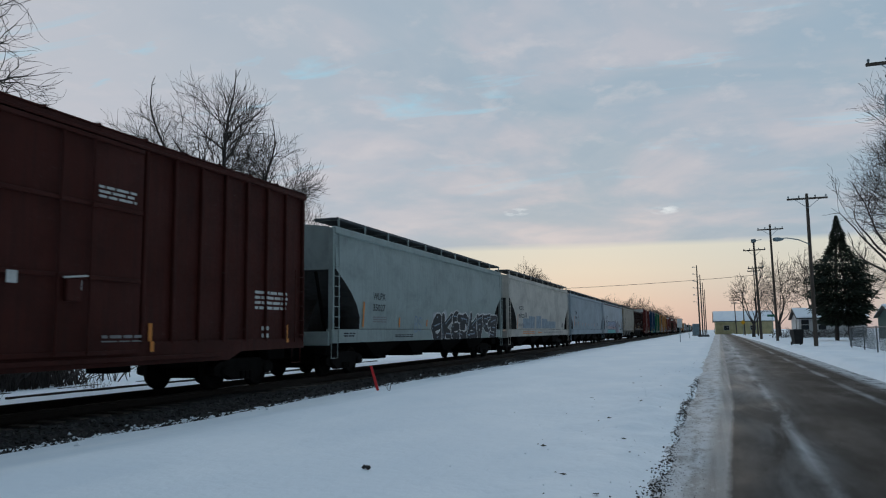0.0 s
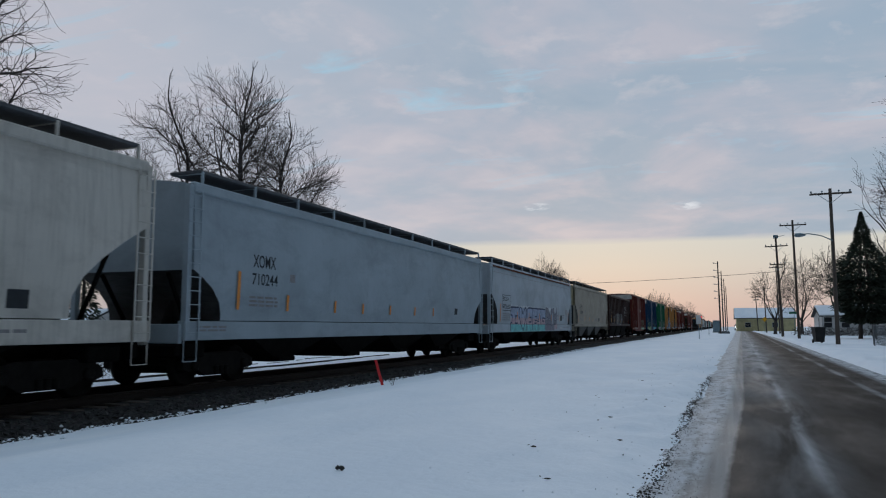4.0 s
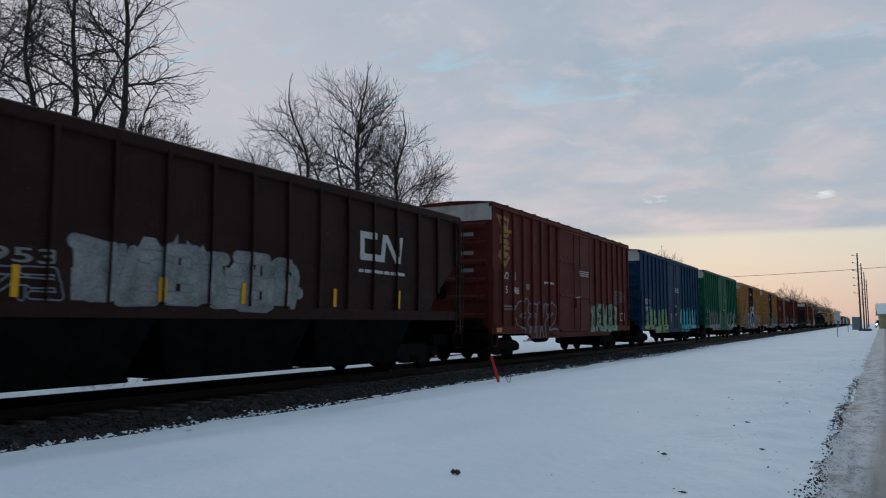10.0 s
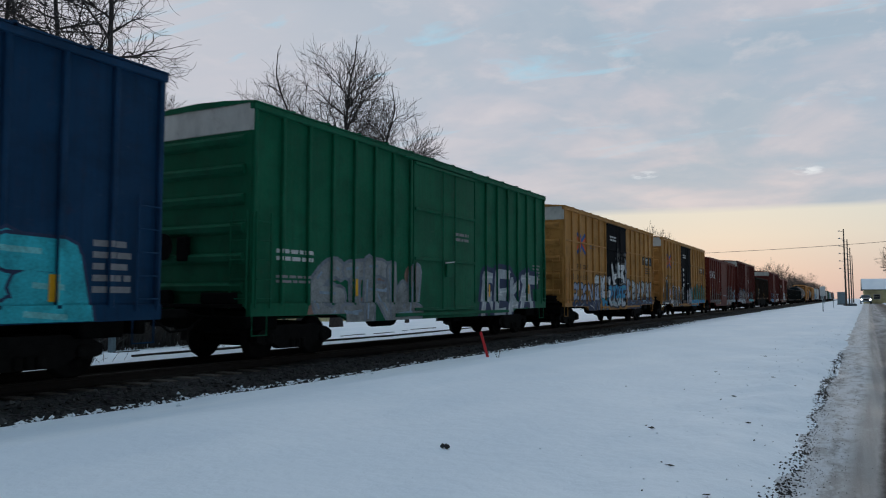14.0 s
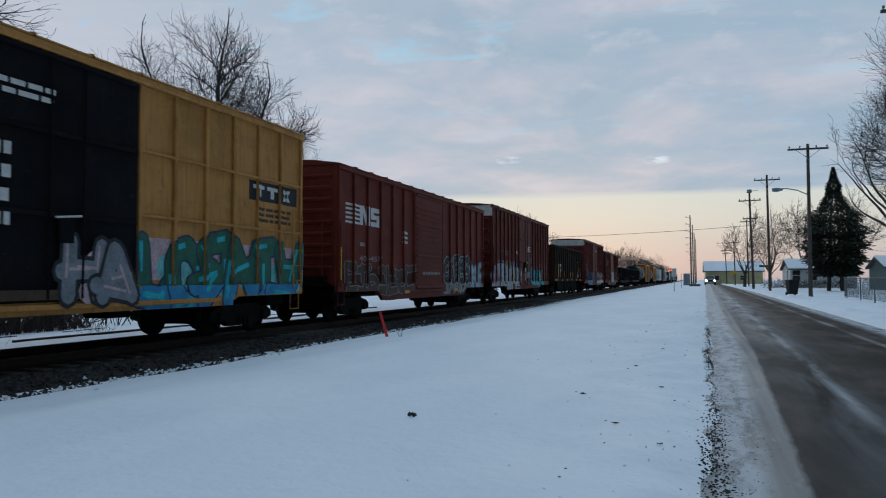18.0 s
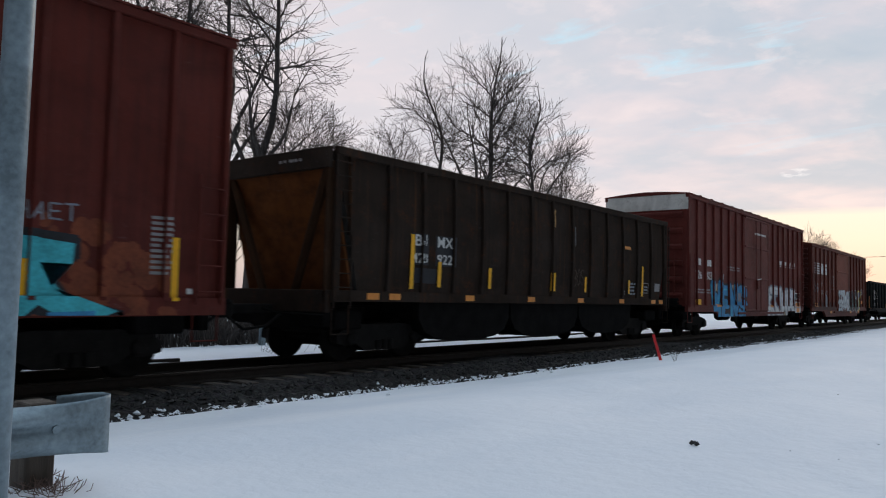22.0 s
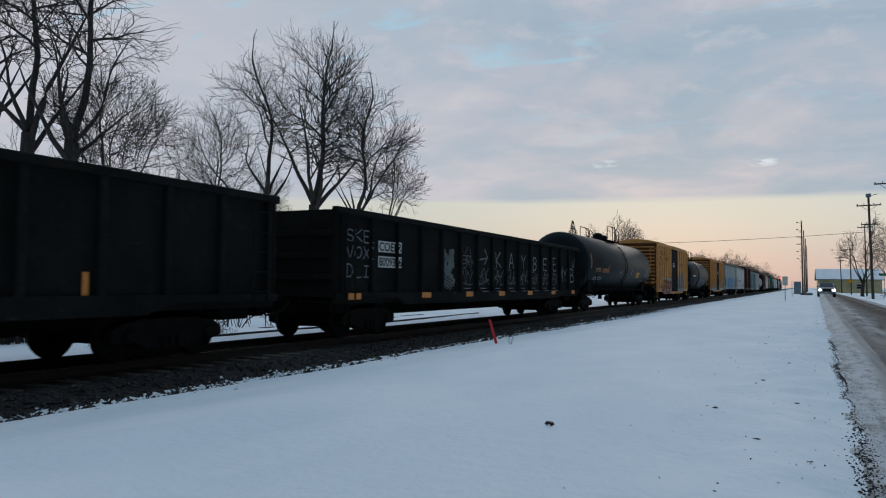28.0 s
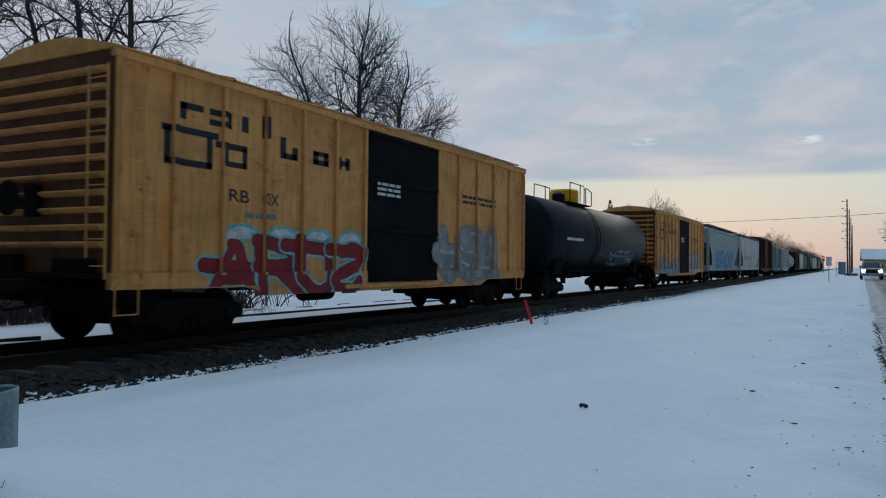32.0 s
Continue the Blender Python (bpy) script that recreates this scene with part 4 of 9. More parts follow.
def boxcar(label, front, length=15.9, eave=4.95, body=None, ends=None, door=None, door_y=(6.1, 9.6), posts=0.86, rails=(),
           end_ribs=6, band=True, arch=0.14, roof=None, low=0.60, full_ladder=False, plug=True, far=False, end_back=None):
    """A ribbed steel boxcar. Returns the car and its near skin."""
    car = start_car(label, front, length, "boxcar")
    ends, door, roof = ends or body, door or body, roof or body
    sheet, h = 1.52, eave
    ys = [0.10]
    for a, b in ((0.10, door_y[0] - 0.1), (door_y[1] + 0.1, length - 0.10)):
        n = max(2, round((b - a) / posts))
        ys += [a + (b - a) * k / n for k in range(0 if a > 1 else 1, n + 1)]
    ys = sorted(set(round(y, 3) for y in ys))
    skin = Skin(sheet, ys, 0.075, 0.05)
    skin.door(door_y[0], door_y[1], 0.118)
    skin.foot = (1.05, 1.575, low, 0.80, length)
    # shell
    g = Geo().box(-sheet, sheet, 0.05, length - 0.05, 0.98, h - 0.05)
    part("body", g, body, car)
    for s in (-1, 1):
        x0, x1 = sorted((s * 1.46, s * 1.575))
        part("side_sill", Geo().prism([(0.02, 1.05), (0.02, 0.80), (2.9, 0.78), (3.4, low), (length - 3.4, low), (length - 2.9, 0.78), (length - 0.02, 0.80), (length - 0.02, 1.05)], "x", x0, x1), body, car)
        x0, x1 = sorted((s * 1.48, s * 1.61))
        part("top_chord", Geo().box(x0, x1, 0.0, length, h - 0.13, h, 0.015), roof, car)
    # roof
    prof = [(-1.62, h), (-1.62, h + 0.03), (-0.8, h + arch * 0.75), (0, h + arch), (0.8, h + arch * 0.75), (1.62, h + 0.03), (1.62, h)]
    r = Geo().prism(prof, "y", 0.0, length)
    for k in range(1, int(length / 1.2)):
        y = k * 1.2
        r.prism([(p, q + (0.035 if 0 < i < 6 else 0.0)) for i, (p, q) in enumerate(prof)], "y", y - 0.03, y + 0.03)
    part("roof", r, roof, car)
    # posts
    post = shared(("post", h, body.name), lambda: Geo().prism([(0, -0.05), (0.06, -0.05), (0.075, -0.03), (0.075, 0.03), (0.06, 0.05), (0, 0.05)], "z", 1.0, h - 0.12).mesh("side_post", body))
    for y in ys:
        part("side_post", post, None, car, at=(sheet, y, 0))
        if not far:
            part("side_post", post, None, car, at=pose(-sheet, y, 0, 0, 0, 180))
    for z in rails:
        for a, b in ((0.15, door_y[0] - 0.1), (door_y[1] + 0.1, length - 0.15)):
            part("side_rail", Geo().box(sheet, sheet + 0.065, a, b, z - 0.03, z + 0.03, 0.01), body, car)
    # ends with pressed ribs
    gap = (h - 1.5) / end_ribs
    rib = shared(("end_rib", gap, ends.name), lambda: Geo().prism([(0, -0.30 * gap), (-0.10, -0.16 * gap), (-0.125, 0.0), (-0.10, 0.08 * gap), (0, 0.14 * gap)], "x", -1.38, 1.38).mesh("end_rib", ends))
    for y0, turn in ((0.05, 0), (length - 0.05, 180)):
        for k in range(end_ribs):
            part("end_rib", rib, None, car, at=pose(0, y0, 1.35 + gap * (k + 0.5) - (0.25 if band else 0), 0, 0, turn))
        # end_back carries the shade between the ribs in its colour
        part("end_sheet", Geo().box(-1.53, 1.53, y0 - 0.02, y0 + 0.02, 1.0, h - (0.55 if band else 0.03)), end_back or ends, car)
        if band:
            part("end_band", Geo().box(-1.56, 1.56, y0 - 0.035, y0 + 0.035, h - 0.55, h - 0.01, 0.01), band_white, car, "weathered white reflective band")
        gable = [(-1.6, h - 0.01), (0, h + arch - 0.02), (1.6, h - 0.01)]
        part("end_gable", Geo().prism(gable, "y", y0 - 0.03, y0 + 0.03), band_white if band else ends, car)
    # added black boxes that stand in for the dark foot of each end
    for y0, s in ((0.0, -1), (length, 1)):
        part("crossover_platform", Geo().box(-1.35, 1.35, *sorted((y0 - s * 0.04, y0 + s * 0.22)), 0.96, 1.04, 0.01).box(-1.3, -0.5, *sorted((y0 - s * 0.02, y0 + s * 0.14)), 1.04, 1.32, 0.02).box(0.35, 1.25, *sorted((y0 - s * 0.02, y0 + s * 0.10)), 1.04, 1.26, 0.02), steel_under, car)
    # doors
    d0, d1 = door_y
    zb, zt = 0.80, h - 0.16
    dg = Geo().box(sheet + 0.01, sheet + 0.07, d0, d1, zb, zt, 0.015)
    leaf = part("door", dg, door, car)
    for z in (zb + 0.06, zb + 0.35 * (zt - zb), zb + 0.68 * (zt - zb), zt - 0.06):
        part("door_rib", Geo().box(sheet + 0.07, sheet + 0.115, d0 + 0.04, d1 - 0.04, z - 0.04, z + 0.04, 0.01), door, leaf)
    if plug:
        for y in (d0 + 0.62 * (d1 - d0), d0 + 0.42 * (d1 - d0)):
            part("lock_rod", Geo().tube([(sheet + 0.13, y, zb + 0.05), (sheet + 0.13, y, zt - 0.1)], 0.02, 6), door, leaf)
        part("door_handle", Geo().tube([(sheet + 0.15, d0 + 0.45 * (d1 - d0), 2.15), (sheet + 0.17, d0 + 0.45 * (d1 - d0) + 0.5, 2.2)], 0.02, 6), white_mat, leaf)
        part("lock_box", Geo().box(sheet + 0.07, sheet + 0.16, d0 + 0.47 * (d1 - d0), d0 + 0.56 * (d1 - d0), 1.75, 2.15, 0.015), door, leaf)
    part("door_track", Geo().box(sheet, sheet + 0.11, d0 - 0.9, d1 + (2.6 if plug else 0.4), zb - 0.12, zb - 0.03, 0.01), body, car)
    part("door_track", Geo().box(sheet, sheet + 0.11, d0 - 0.5, d1 + (2.6 if plug else 0.4), zt + 0.01, zt + 0.07, 0.01), body, car)
    # ladders, steps and gear
    hl = h - 1.2 if full_ladder else 1.9
    lad = ladder_mesh(hl, 0.42, 8 if full_ladder else 5, ends)
    for y in (0.12, length - 0.54):
        part("ladder", lad, None, car, at=(1.61, y, 0.95))
        part("sill_step", Geo().tube([(1.52, y, 0.85), (1.52, y, 0.42), (1.52, y + 0.42, 0.42), (1.52, y + 0.42, 0.85)], 0.018, 6), body, car)
    part("end_ladder", lad, None, car, at=pose(1.1, -0.06, 0.95, 0, 0, -90))
    part("underframe", Geo().box(-0.3, 0.3, 0.1, length - 0.1, 0.72, 1.0).box(-1.3, 1.3, 3.9, 4.1, 0.7, 1.0).box(-1.3, 1.3, length - 4.1, length - 3.9, 0.7, 1.0)
         .lathe([(0, 0.2), (0.9, 0.2)], "y", (0.9, 5.2, 0.62), 12).box(0.5, 1.1, 9.4, 10.0, 0.45, 0.85, 0.03).tube([(0.95, 3, 0.72), (0.95, length - 3, 0.7)], 0.025, 5), steel_under, car)
    part("hand_brake", Geo().box(-0.35, -0.05, -0.12, 0.02, 1.9, 2.4, 0.03).lathe([(-0.16, 0.28), (-0.13, 0.28)], "y", (-0.7, 0, 2.2), 14), steel_under, car)
    add_trucks(car, length)
    add_couplers(car, length)
    return car, skin


def hopper_bend(top, bulge):
    def bend(z):
        t = min(max((top - z) / (top - 0.9), 0), 1)
        return 1.47 + bulge * math.sin(math.pi * (0.12 + 0.80 * t)) ** 0.8
    return bend


board_steel = plain("walkway_steel", (0.085, 0.09, 0.098), 0.7, 0.0, 0.3, 5.0)
# shade under the sloping hopper ends, put into a dark grimy colour
slope_shade_grime = paint("shaded_grimy_slope_sheet", (0.062, 0.062, 0.060), 0.5, 0.7)


def hopper(label, front, length, top=4.25, body=None, dark=None, sill_z=(0.88, 1.28), bays=4, bulge=0.13, posts=0.0, cut=None, walk_board=True, open_top=False,
           sill=None, low=0.30, bay_mat=None, bay_top=None, tub=False, cap=None):
    """A covered hopper, or an open one: sides that curve, sloping ends, outlet bays under the sill."""
    car = start_car(label, front, length, "open hopper" if open_top else "covered hopper")
    bend = hopper_bend(top, bulge)
    cut = cut or [(0.30, 3.05), (0.85, 2.72), (1.35, 2.38), (1.75, 2.02), (1.98, 1.66), (2.0, 1.30)]
    sill, bay_mat = sill or body, bay_mat or steel_under
    stations = [(y, z) for y, z in cut] + [(length - y, z) for y, z in reversed(cut)]
    # the shell: for every station a half outline from the ridge down to the slope sheet
    rows = []
    n_side = 7
    for y, zb in stations:
        zb = max(zb, sill_z[1] - 0.02)
        half = [(0.0, top + 0.16), (0.75, top + 0.13), (1.25, top + 0.06), (bend(top) - 0.03, top)]
        for k in range(1, n_side + 1):
            z = top + (zb - top) * k / n_side
            half.append((bend(z), z))
        half.append((0.0, zb - 0.0))
        if open_top:
            half = [(bend(top), top)] + half[4:]
        rows.append([(x, y, z) for x, z in half] + [(-x, y, z) for x, z in reversed(half[0 if open_top else 1:-1])])
    n = len(rows[0])
    v = [p for r in rows for p in r]
    f = []
    for i in range(len(rows) - 1):
        for k in range(n):
            j = (k + 1) % n
            if open_top and k == n - 1:
                continue
            f.append((i * n + k, i * n + n + k, i * n + n + j, i * n + j))
    low_k = len(half) - 1
    shell = Geo().add(v, f)
    nc = len(cut) - 1
    # undersides of the sloping ends take the painted shade colour
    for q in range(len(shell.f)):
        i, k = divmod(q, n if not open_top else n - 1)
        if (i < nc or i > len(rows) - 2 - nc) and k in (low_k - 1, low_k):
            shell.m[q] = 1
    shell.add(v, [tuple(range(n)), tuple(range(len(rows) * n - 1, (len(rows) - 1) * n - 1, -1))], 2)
    ys = []
    if posts:
        m = round((length - 1.0) / posts)
        ys = [0.5 + (length - 1.0) * k / m for k in range(m + 1)]
    skin = Skin(SIDE, ys, 0.07 if posts else 0.0, 0.045, bend)
    skin.foot = (sill_z[1], bend(sill_z[1]) + 0.012, sill_z[0], sill_z[0], length)
    part("body", shell, [body, dark or slope_shade_grime, cap or body], car, smooth=False)
    if posts:
        for y in ys:
            zb = sill_z[1] if 2 < y < length - 2 else float(np.interp(min(y, length - y), [c[0] for c in cut], [c[1] for c in cut]))
            pts = [(bend(top + (zb - top) * k / 6), top + (zb - top) * k / 6) for k in range(7)]
            out = [(x + 0.07, z) for x, z in pts] + [(x - 0.02, z) for x, z in reversed(pts)]
            for s in (-1, 1):
                part("side_post", Geo().prism([(s * x, z) for x, z in out], "y", y - 0.045, y + 0.045), body, car)
    for s in (-1, 1):
        x0, x1 = sorted((s * 1.40, s * (bend(sill_z[1]) + 0.012)))
        part("side_sill", Geo().box(x0, x1, 0.1, length - 0.1, sill_z[0], sill_z[1], 0.008), sill, car)
        if open_top:
            x0, x1 = sorted((s * (bend(top) - 0.06), s * (bend(top) + 0.07)))
            part("top_chord", Geo().box(x0, x1, cut[0][0] - 0.05, length - cut[0][0] + 0.05, top - 0.1, top + 0.06, 0.02), body, car)
        else:
            x0, x1 = sorted((s * (bend(top) - 0.09), s * (bend(top) + 0.065)))
            part("eave", Geo().box(x0, x1, cut[0][0] - 0.04, length - cut[0][0] + 0.04, top - 0.17, top + 0.05, 0.03), body, car)
        for y in (0.22, length - 0.22):
            x0, x1 = sorted((s * 1.42, s * 1.56))
            part("corner_post", Geo().box(x0, x1, y - 0.07, y + 0.07, sill_z[0], top - 0.02, 0.012), sill, car)
    # end platforms, braces and slope sheets
    for y0, s in ((0.0, 1), (length, -1)):
        a, b = sorted((y0 + s * 0.05, y0 + s * 1.9))
        part("end_platform", Geo().box(-1.45, 1.45, a, b, sill_z[0] + 0.02, sill_z[0] + 0.12, 0.01), steel_under, car)
        part("end_sill", Geo().box(-1.5, 1.5, *sorted((y0 + s * 0.02, y0 + s * 0.14)), 0.82, 1.22, 0.015), sill, car)
        part("centre_plate", Geo().prism([(y0 + s * 0.75, sill_z[0] + 0.05), (y0 + s * 2.2, sill_z[0] + 0.05), (y0 + s * 2.2, cut[-2][1] - 0.1), (y0 + s * (cut[2][0] + 0.25), cut[2][1] - 0.1)], "x", -0.28, 0.28), slope_shade_grime, car)
        for x in (-0.9, 0.9):
            part("end_brace", Geo().tube([(x, y0 + s * 0.35, cut[0][1] - 0.05), (x * 0.9, y0 + s * 1.2, sill_z[0] + 0.1)], 0.05, 6), steel_under, car)
    # bays below
    span = length - 5.2
    for k in range(bays):
        a, b = 2.6 + span * k / bays + 0.03, 2.6 + span * (k + 1) / bays - 0.03
        c, w = (a + b) / 2, (b - a) / 2
        zt = bay_top or sill_z[0]
        if tub:
            prof = [(-w, zt + 0.05)] + [(-w * math.cos(t), zt - (zt - low) * math.sin(t) ** 0.42) for t in np.linspace(0.12, math.pi - 0.12, 9)] + [(w, zt + 0.05)]
            part("bay", Geo().prism([(c + p, q) for p, q in prof], "x", -1.4, 1.4), bay_mat, car)
            continue
        d = min(0.42, w * 0.45) if low > 0.25 else w * 0.8
        g = Geo().add([(-1.42, a, zt + 0.05), (1.42, a, zt + 0.05), (1.42, b, zt + 0.05), (-1.42, b, zt + 0.05), (-1.0, c - d, low + 0.1), (1.15, c - d, low + 0.1), (1.15, c + d, low + 0.1), (-1.0, c + d, low + 0.1)],
                      [(0, 3, 2, 1), (4, 5, 6, 7), (0, 1, 5, 4), (1, 2, 6, 5), (2, 3, 7, 6), (3, 0, 4, 7)])
        bay = part("bay", g, bay_mat, car)
        part("outlet_gate", Geo().box(-0.9, 1.2, c - d - 0.06, c + d + 0.06, low, low + 0.12, 0.02).tube([(1.2, c - d, low + 0.06), (1.32, c - d, low + 0.06)], 0.05, 8), steel_under, bay)
    part("underframe", Geo().box(-0.28, 0.28, 0.1, length - 0.1, 0.66, 0.92), steel_under, car)
    if walk_board and not open_top:
        for s in (-1, 1):
            g = Geo().box(min(s * 0.72, s * 1.55), max(s * 0.72, s * 1.55), 0.5, length - 0.5, top + 0.27, top + 0.345, 0.012)
            part("running_board", g, board_steel, car)
        m = 10
        for k in range(m + 1):
            y = 0.55 + (length - 1.1) * k / m
            part("board_support", shared(("support", top, sill.name), lambda: Geo().box(1.42, 1.475, -0.03, 0.03, top - 0.02, top + 0.31, 0.008).box(0.82, 1.475, -0.025, 0.025, top + 0.26, top + 0.30).mesh("board_support", sill)), None, car, at=(0.1, y, 0))
        for k in range(5):
            y = length * (k + 0.5) / 5
            part("hatch_cover", Geo().box(-0.35, 0.35, y - 1.4, y + 1.4, top + 0.12, top + 0.24, 0.03), body, car)
    lad = ladder_mesh(round(top - 1.0, 2), 0.40, 11, sill)
    for y in (0.12, length - 0.52):
        part("ladder", lad, None, car, at=(1.59, y, 0.9))
        part("sill_step", Geo().tube([(1.55, y, 0.95), (1.55, y, 0.45), (1.55, y + 0.4, 0.45), (1.55, y + 0.4, 0.95)], 0.018, 6), sill, car)
    add_trucks(car, length, 1.95)
    add_couplers(car, length)
    return car, skin


def gondola(label, front, length, top=2.90, body=None, posts=1.32):
    car = start_car(label, front, length, "gondola car")
    n = round((length - 0.6) / posts)
    ys = [0.3 + (length - 0.6) * k / n for k in range(n + 1)]
    skin = Skin(1.5, ys, 0.10, 0.07)
    skin.foot = (1.0, 1.59, 0.68, 0.86, length)
    for s in (-1, 1):
        x0, x1 = sorted((s * 1.47, s * 1.5))
        part("side_sheet", Geo().box(x0, x1, 0.05, length - 0.05, 0.74, top), body, car)
        x0, x1 = sorted((s * 1.44, s * 1.61))
        part("top_chord", Geo().box(x0, x1, 0.0, length, top - 0.1, top + 0.05, 0.02), body, car)
        x0, x1 = sorted((s * 1.44, s * 1.59))
        part("side_sill", Geo().prism([(0.02, 1.0), (0.02, 0.86), (2.8, 0.86), (3.3, 0.68), (length - 3.3, 0.68), (length - 2.8, 0.86), (length - 0.02, 0.86), (length - 0.02, 1.0)], "x", x0, x1), body, car)
        post = shared(("gondola_post", top, body.name), lambda: Geo().prism([(0, -0.09), (0.085, -0.07), (0.10, -0.05), (0.10, 0.05), (0.085, 0.07), (0, 0.09)], "z", 0.95, top - 0.1).mesh("side_post", body))
        for y in ys:
            part("side_post", post, None, car, at=pose(s * 1.5, y, 0, 0, 0, 0 if s > 0 else 180))
    part("floor", Geo().box(-1.46, 1.46, 0.1, length - 0.1, 1.0, 1.06), steel_under, car)
    for y0, turn in ((0.0, 0), (length, 180)):
        e = part("end_wall", Geo().box(-1.5, 1.5, 0.0, 0.08, 0.9, top - 0.02), body, car, at=pose(0, y0, 0, 0, 0, turn))
        for z in (1.35, 1.85, 2.35):
            part("end_rib", Geo().box(-1.48, 1.48, -0.08, 0.0, z - 0.07, z + 0.07, 0.02), body, e)
    part("centre_sill", Geo().prism([(3.6, 0.66), (4.6, 0.36), (length - 4.6, 0.36), (length - 3.6, 0.66)], "x", -0.29, 0.29), steel_under, car)
    part("underframe", Geo().box(-0.3, 0.3, 0.1, length - 0.1, 0.66, 0.98).box(-1.2, 1.2, 6, 6.3, 0.7, 1.0).box(0.4, 1.0, 7.5, 8.4, 0.5, 0.85, 0.03).box(-1.2, 1.2, length - 6.3, length - 6, 0.7, 1.0), steel_under, car)
    lad = ladder_mesh(1.9, 0.42, 5, body)
    for y in (0.35, length - 0.78):
        part("ladder", lad, None, car, at=(1.62, y, 0.85))
    add_trucks(car, length, 2.3)
    add_couplers(car, length)
    return car, skin


def tank_car(label, front, length, radius=1.42, axis_z=2.17, body=None, dome=None, dome_y=None):
    car = start_car(label, front, length, "tank car")
    a, b = 0.75, length - 0.75
    prof = [(a - 0.42, 0.05), (a - 0.40, 0.45 * radius), (a - 0.28, 0.75 * radius), (a - 0.1, 0.94 * radius), (a + 0.1, radius), (length * 0.5, radius + 0.02), (b - 0.1, radius), (b + 0.1, 0.94 * radius), (b + 0.28, 0.75 * radius), (b + 0.40, 0.45 * radius), (b + 0.42, 0.05)]
    part("tank", Geo().lathe(prof, "y", (0, 0, axis_z), 40), body, car, smooth=True)
    for y in (length * 0.5 - 0.15,):
        part("band", Geo().lathe([(y, radius + 0.018), (y + 0.10, radius + 0.018)], "y", (0, 0, axis_z), 40), body, car)
    for y in (2.0, length - 2.0):
        part("saddle", Geo().prism([(-1.25, 0.85), (1.25, 0.85), (1.3, 1.5), (1.0, 1.3), (0.5, 1.0), (-0.5, 1.0), (-1.0, 1.3), (-1.3, 1.5)], "y", y - 0.45, y + 0.45), steel_under, car)
    for y0, s in ((0.0, 1), (length, -1)):
        lo, hi = sorted((y0, y0 + s * 3.2))
        part("stub_sill", Geo().box(-0.3, 0.3, lo, hi, 0.66, 1.0, 0.02), steel_under, car)
        lo, hi = sorted((y0 + s * 0.05, y0 + s * 0.6))
        part("end_platform", Geo().box(-1.45, 1.45, lo, hi, 0.95, 1.02, 0.01), steel_under, car)
        for x in (-1.45, 1.45):
            part("hand_rail", Geo().tube([(x, y0 + s * 0.1, 1.0), (x, y0 + s * 0.1, 2.0), (x, y0 + s * 2.6, 2.0), (x, y0 + s * 2.6, 1.2)], 0.018, 6), steel_under, car)
        part("end_ladder", ladder_mesh(1.4, 0.42, 4, steel_under), None, car, at=(1.46, y0 + s * 0.35 - (0.42 if s < 0 else 0), 0.5))
    for x in (-1.4, 1.4):
        part("side_rail", Geo().tube([(x, 2.6, 0.98), (x, length - 2.6, 0.98)], 0.03, 6), steel_under, car)
    dy = dome_y or length * 0.5
    tz = axis_z + radius
    part("manway", Geo().lathe([(tz - 0.1, 0.42), (tz + 0.26, 0.42), (tz + 0.32, 0.36), (tz + 0.38, 0.1)], "z", (0, dy, 0), 20), body, car)
    if dome:
        part("dome_cover", Geo().lathe([(tz + 0.0, 0.62), (tz + 0.55, 0.62), (tz + 0.62, 0.55), (tz + 0.66, 0.1)], "z", (0.0, dy + 0.1, 0), 20), dome, car, "yellow dome cover")
    part("valve_box", Geo().lathe([(tz - 0.1, 0.28), (tz + 0.34, 0.28), (tz + 0.42, 0.12)], "z", (0.1, dy - 0.95, 0), 14), body, car)
    pl = part("platform", Geo().box(-0.8, 0.8, dy - 1.5, dy + 1.5, tz - 0.05, tz - 0.01, 0.01), steel_under, car)
    part("outlet_valve", Geo().box(-0.35, 0.35, dy - 0.5, dy + 0.5, axis_z - radius - 0.16, axis_z - radius + 0.1, 0.03).lathe([(0.42, 0.12), (axis_z - radius, 0.12)], "z", (0, dy, 0), 10), steel_under, car)
    for k in (-2.6, -1.7, 1.5, 2.4, 3.3):
        part("rail_bracket", Geo().box(-1.36, 1.36, dy + k - 0.05, dy + k + 0.05, 0.72, 0.96, 0.01), steel_under, car)
    for x in (-0.8, 0.8):
        g = Geo()
        for y in (dy - 1.5, dy - 0.15):
            g.tube([(x, y, tz), (x, y, tz + 0.78)], 0.022, 6)
        g.tube([(x, dy - 1.5, tz + 0.78), (x, dy + 0.35, tz + 0.78), (x, dy + 0.42, tz + 0.7), (x, dy + 0.42, tz)], 0.022, 6)
        g.tube([(x, dy + 0.65, tz), (x, dy + 0.65, tz + 0.72), (x, dy + 0.8, tz + 0.72), (x, dy + 1.5, tz + 0.6), (x, dy + 1.5, tz)], 0.022, 6)
        part("railing", g, steel_under, pl)
    side = [(math.sin(t) * (radius + 0.07), axis_z + math.cos(t) * (radius + 0.07)) for t in np.linspace(0.75, 2.2, 9)]
    g = Geo()
    for w in (-0.22, 0.22):
        g.tube([(x, dy + w, z) for x, z in side] + [(1.35, dy + w, 0.6)], 0.016, 6)
    for x, z in side[1:]:
        g.tube([(x, dy - 0.22, z), (x, dy + 0.22, z)], 0.012, 5)
    part("tank_ladder", g, steel_under, car)
    add_trucks(car, length, 1.9)
    add_couplers(car, length)

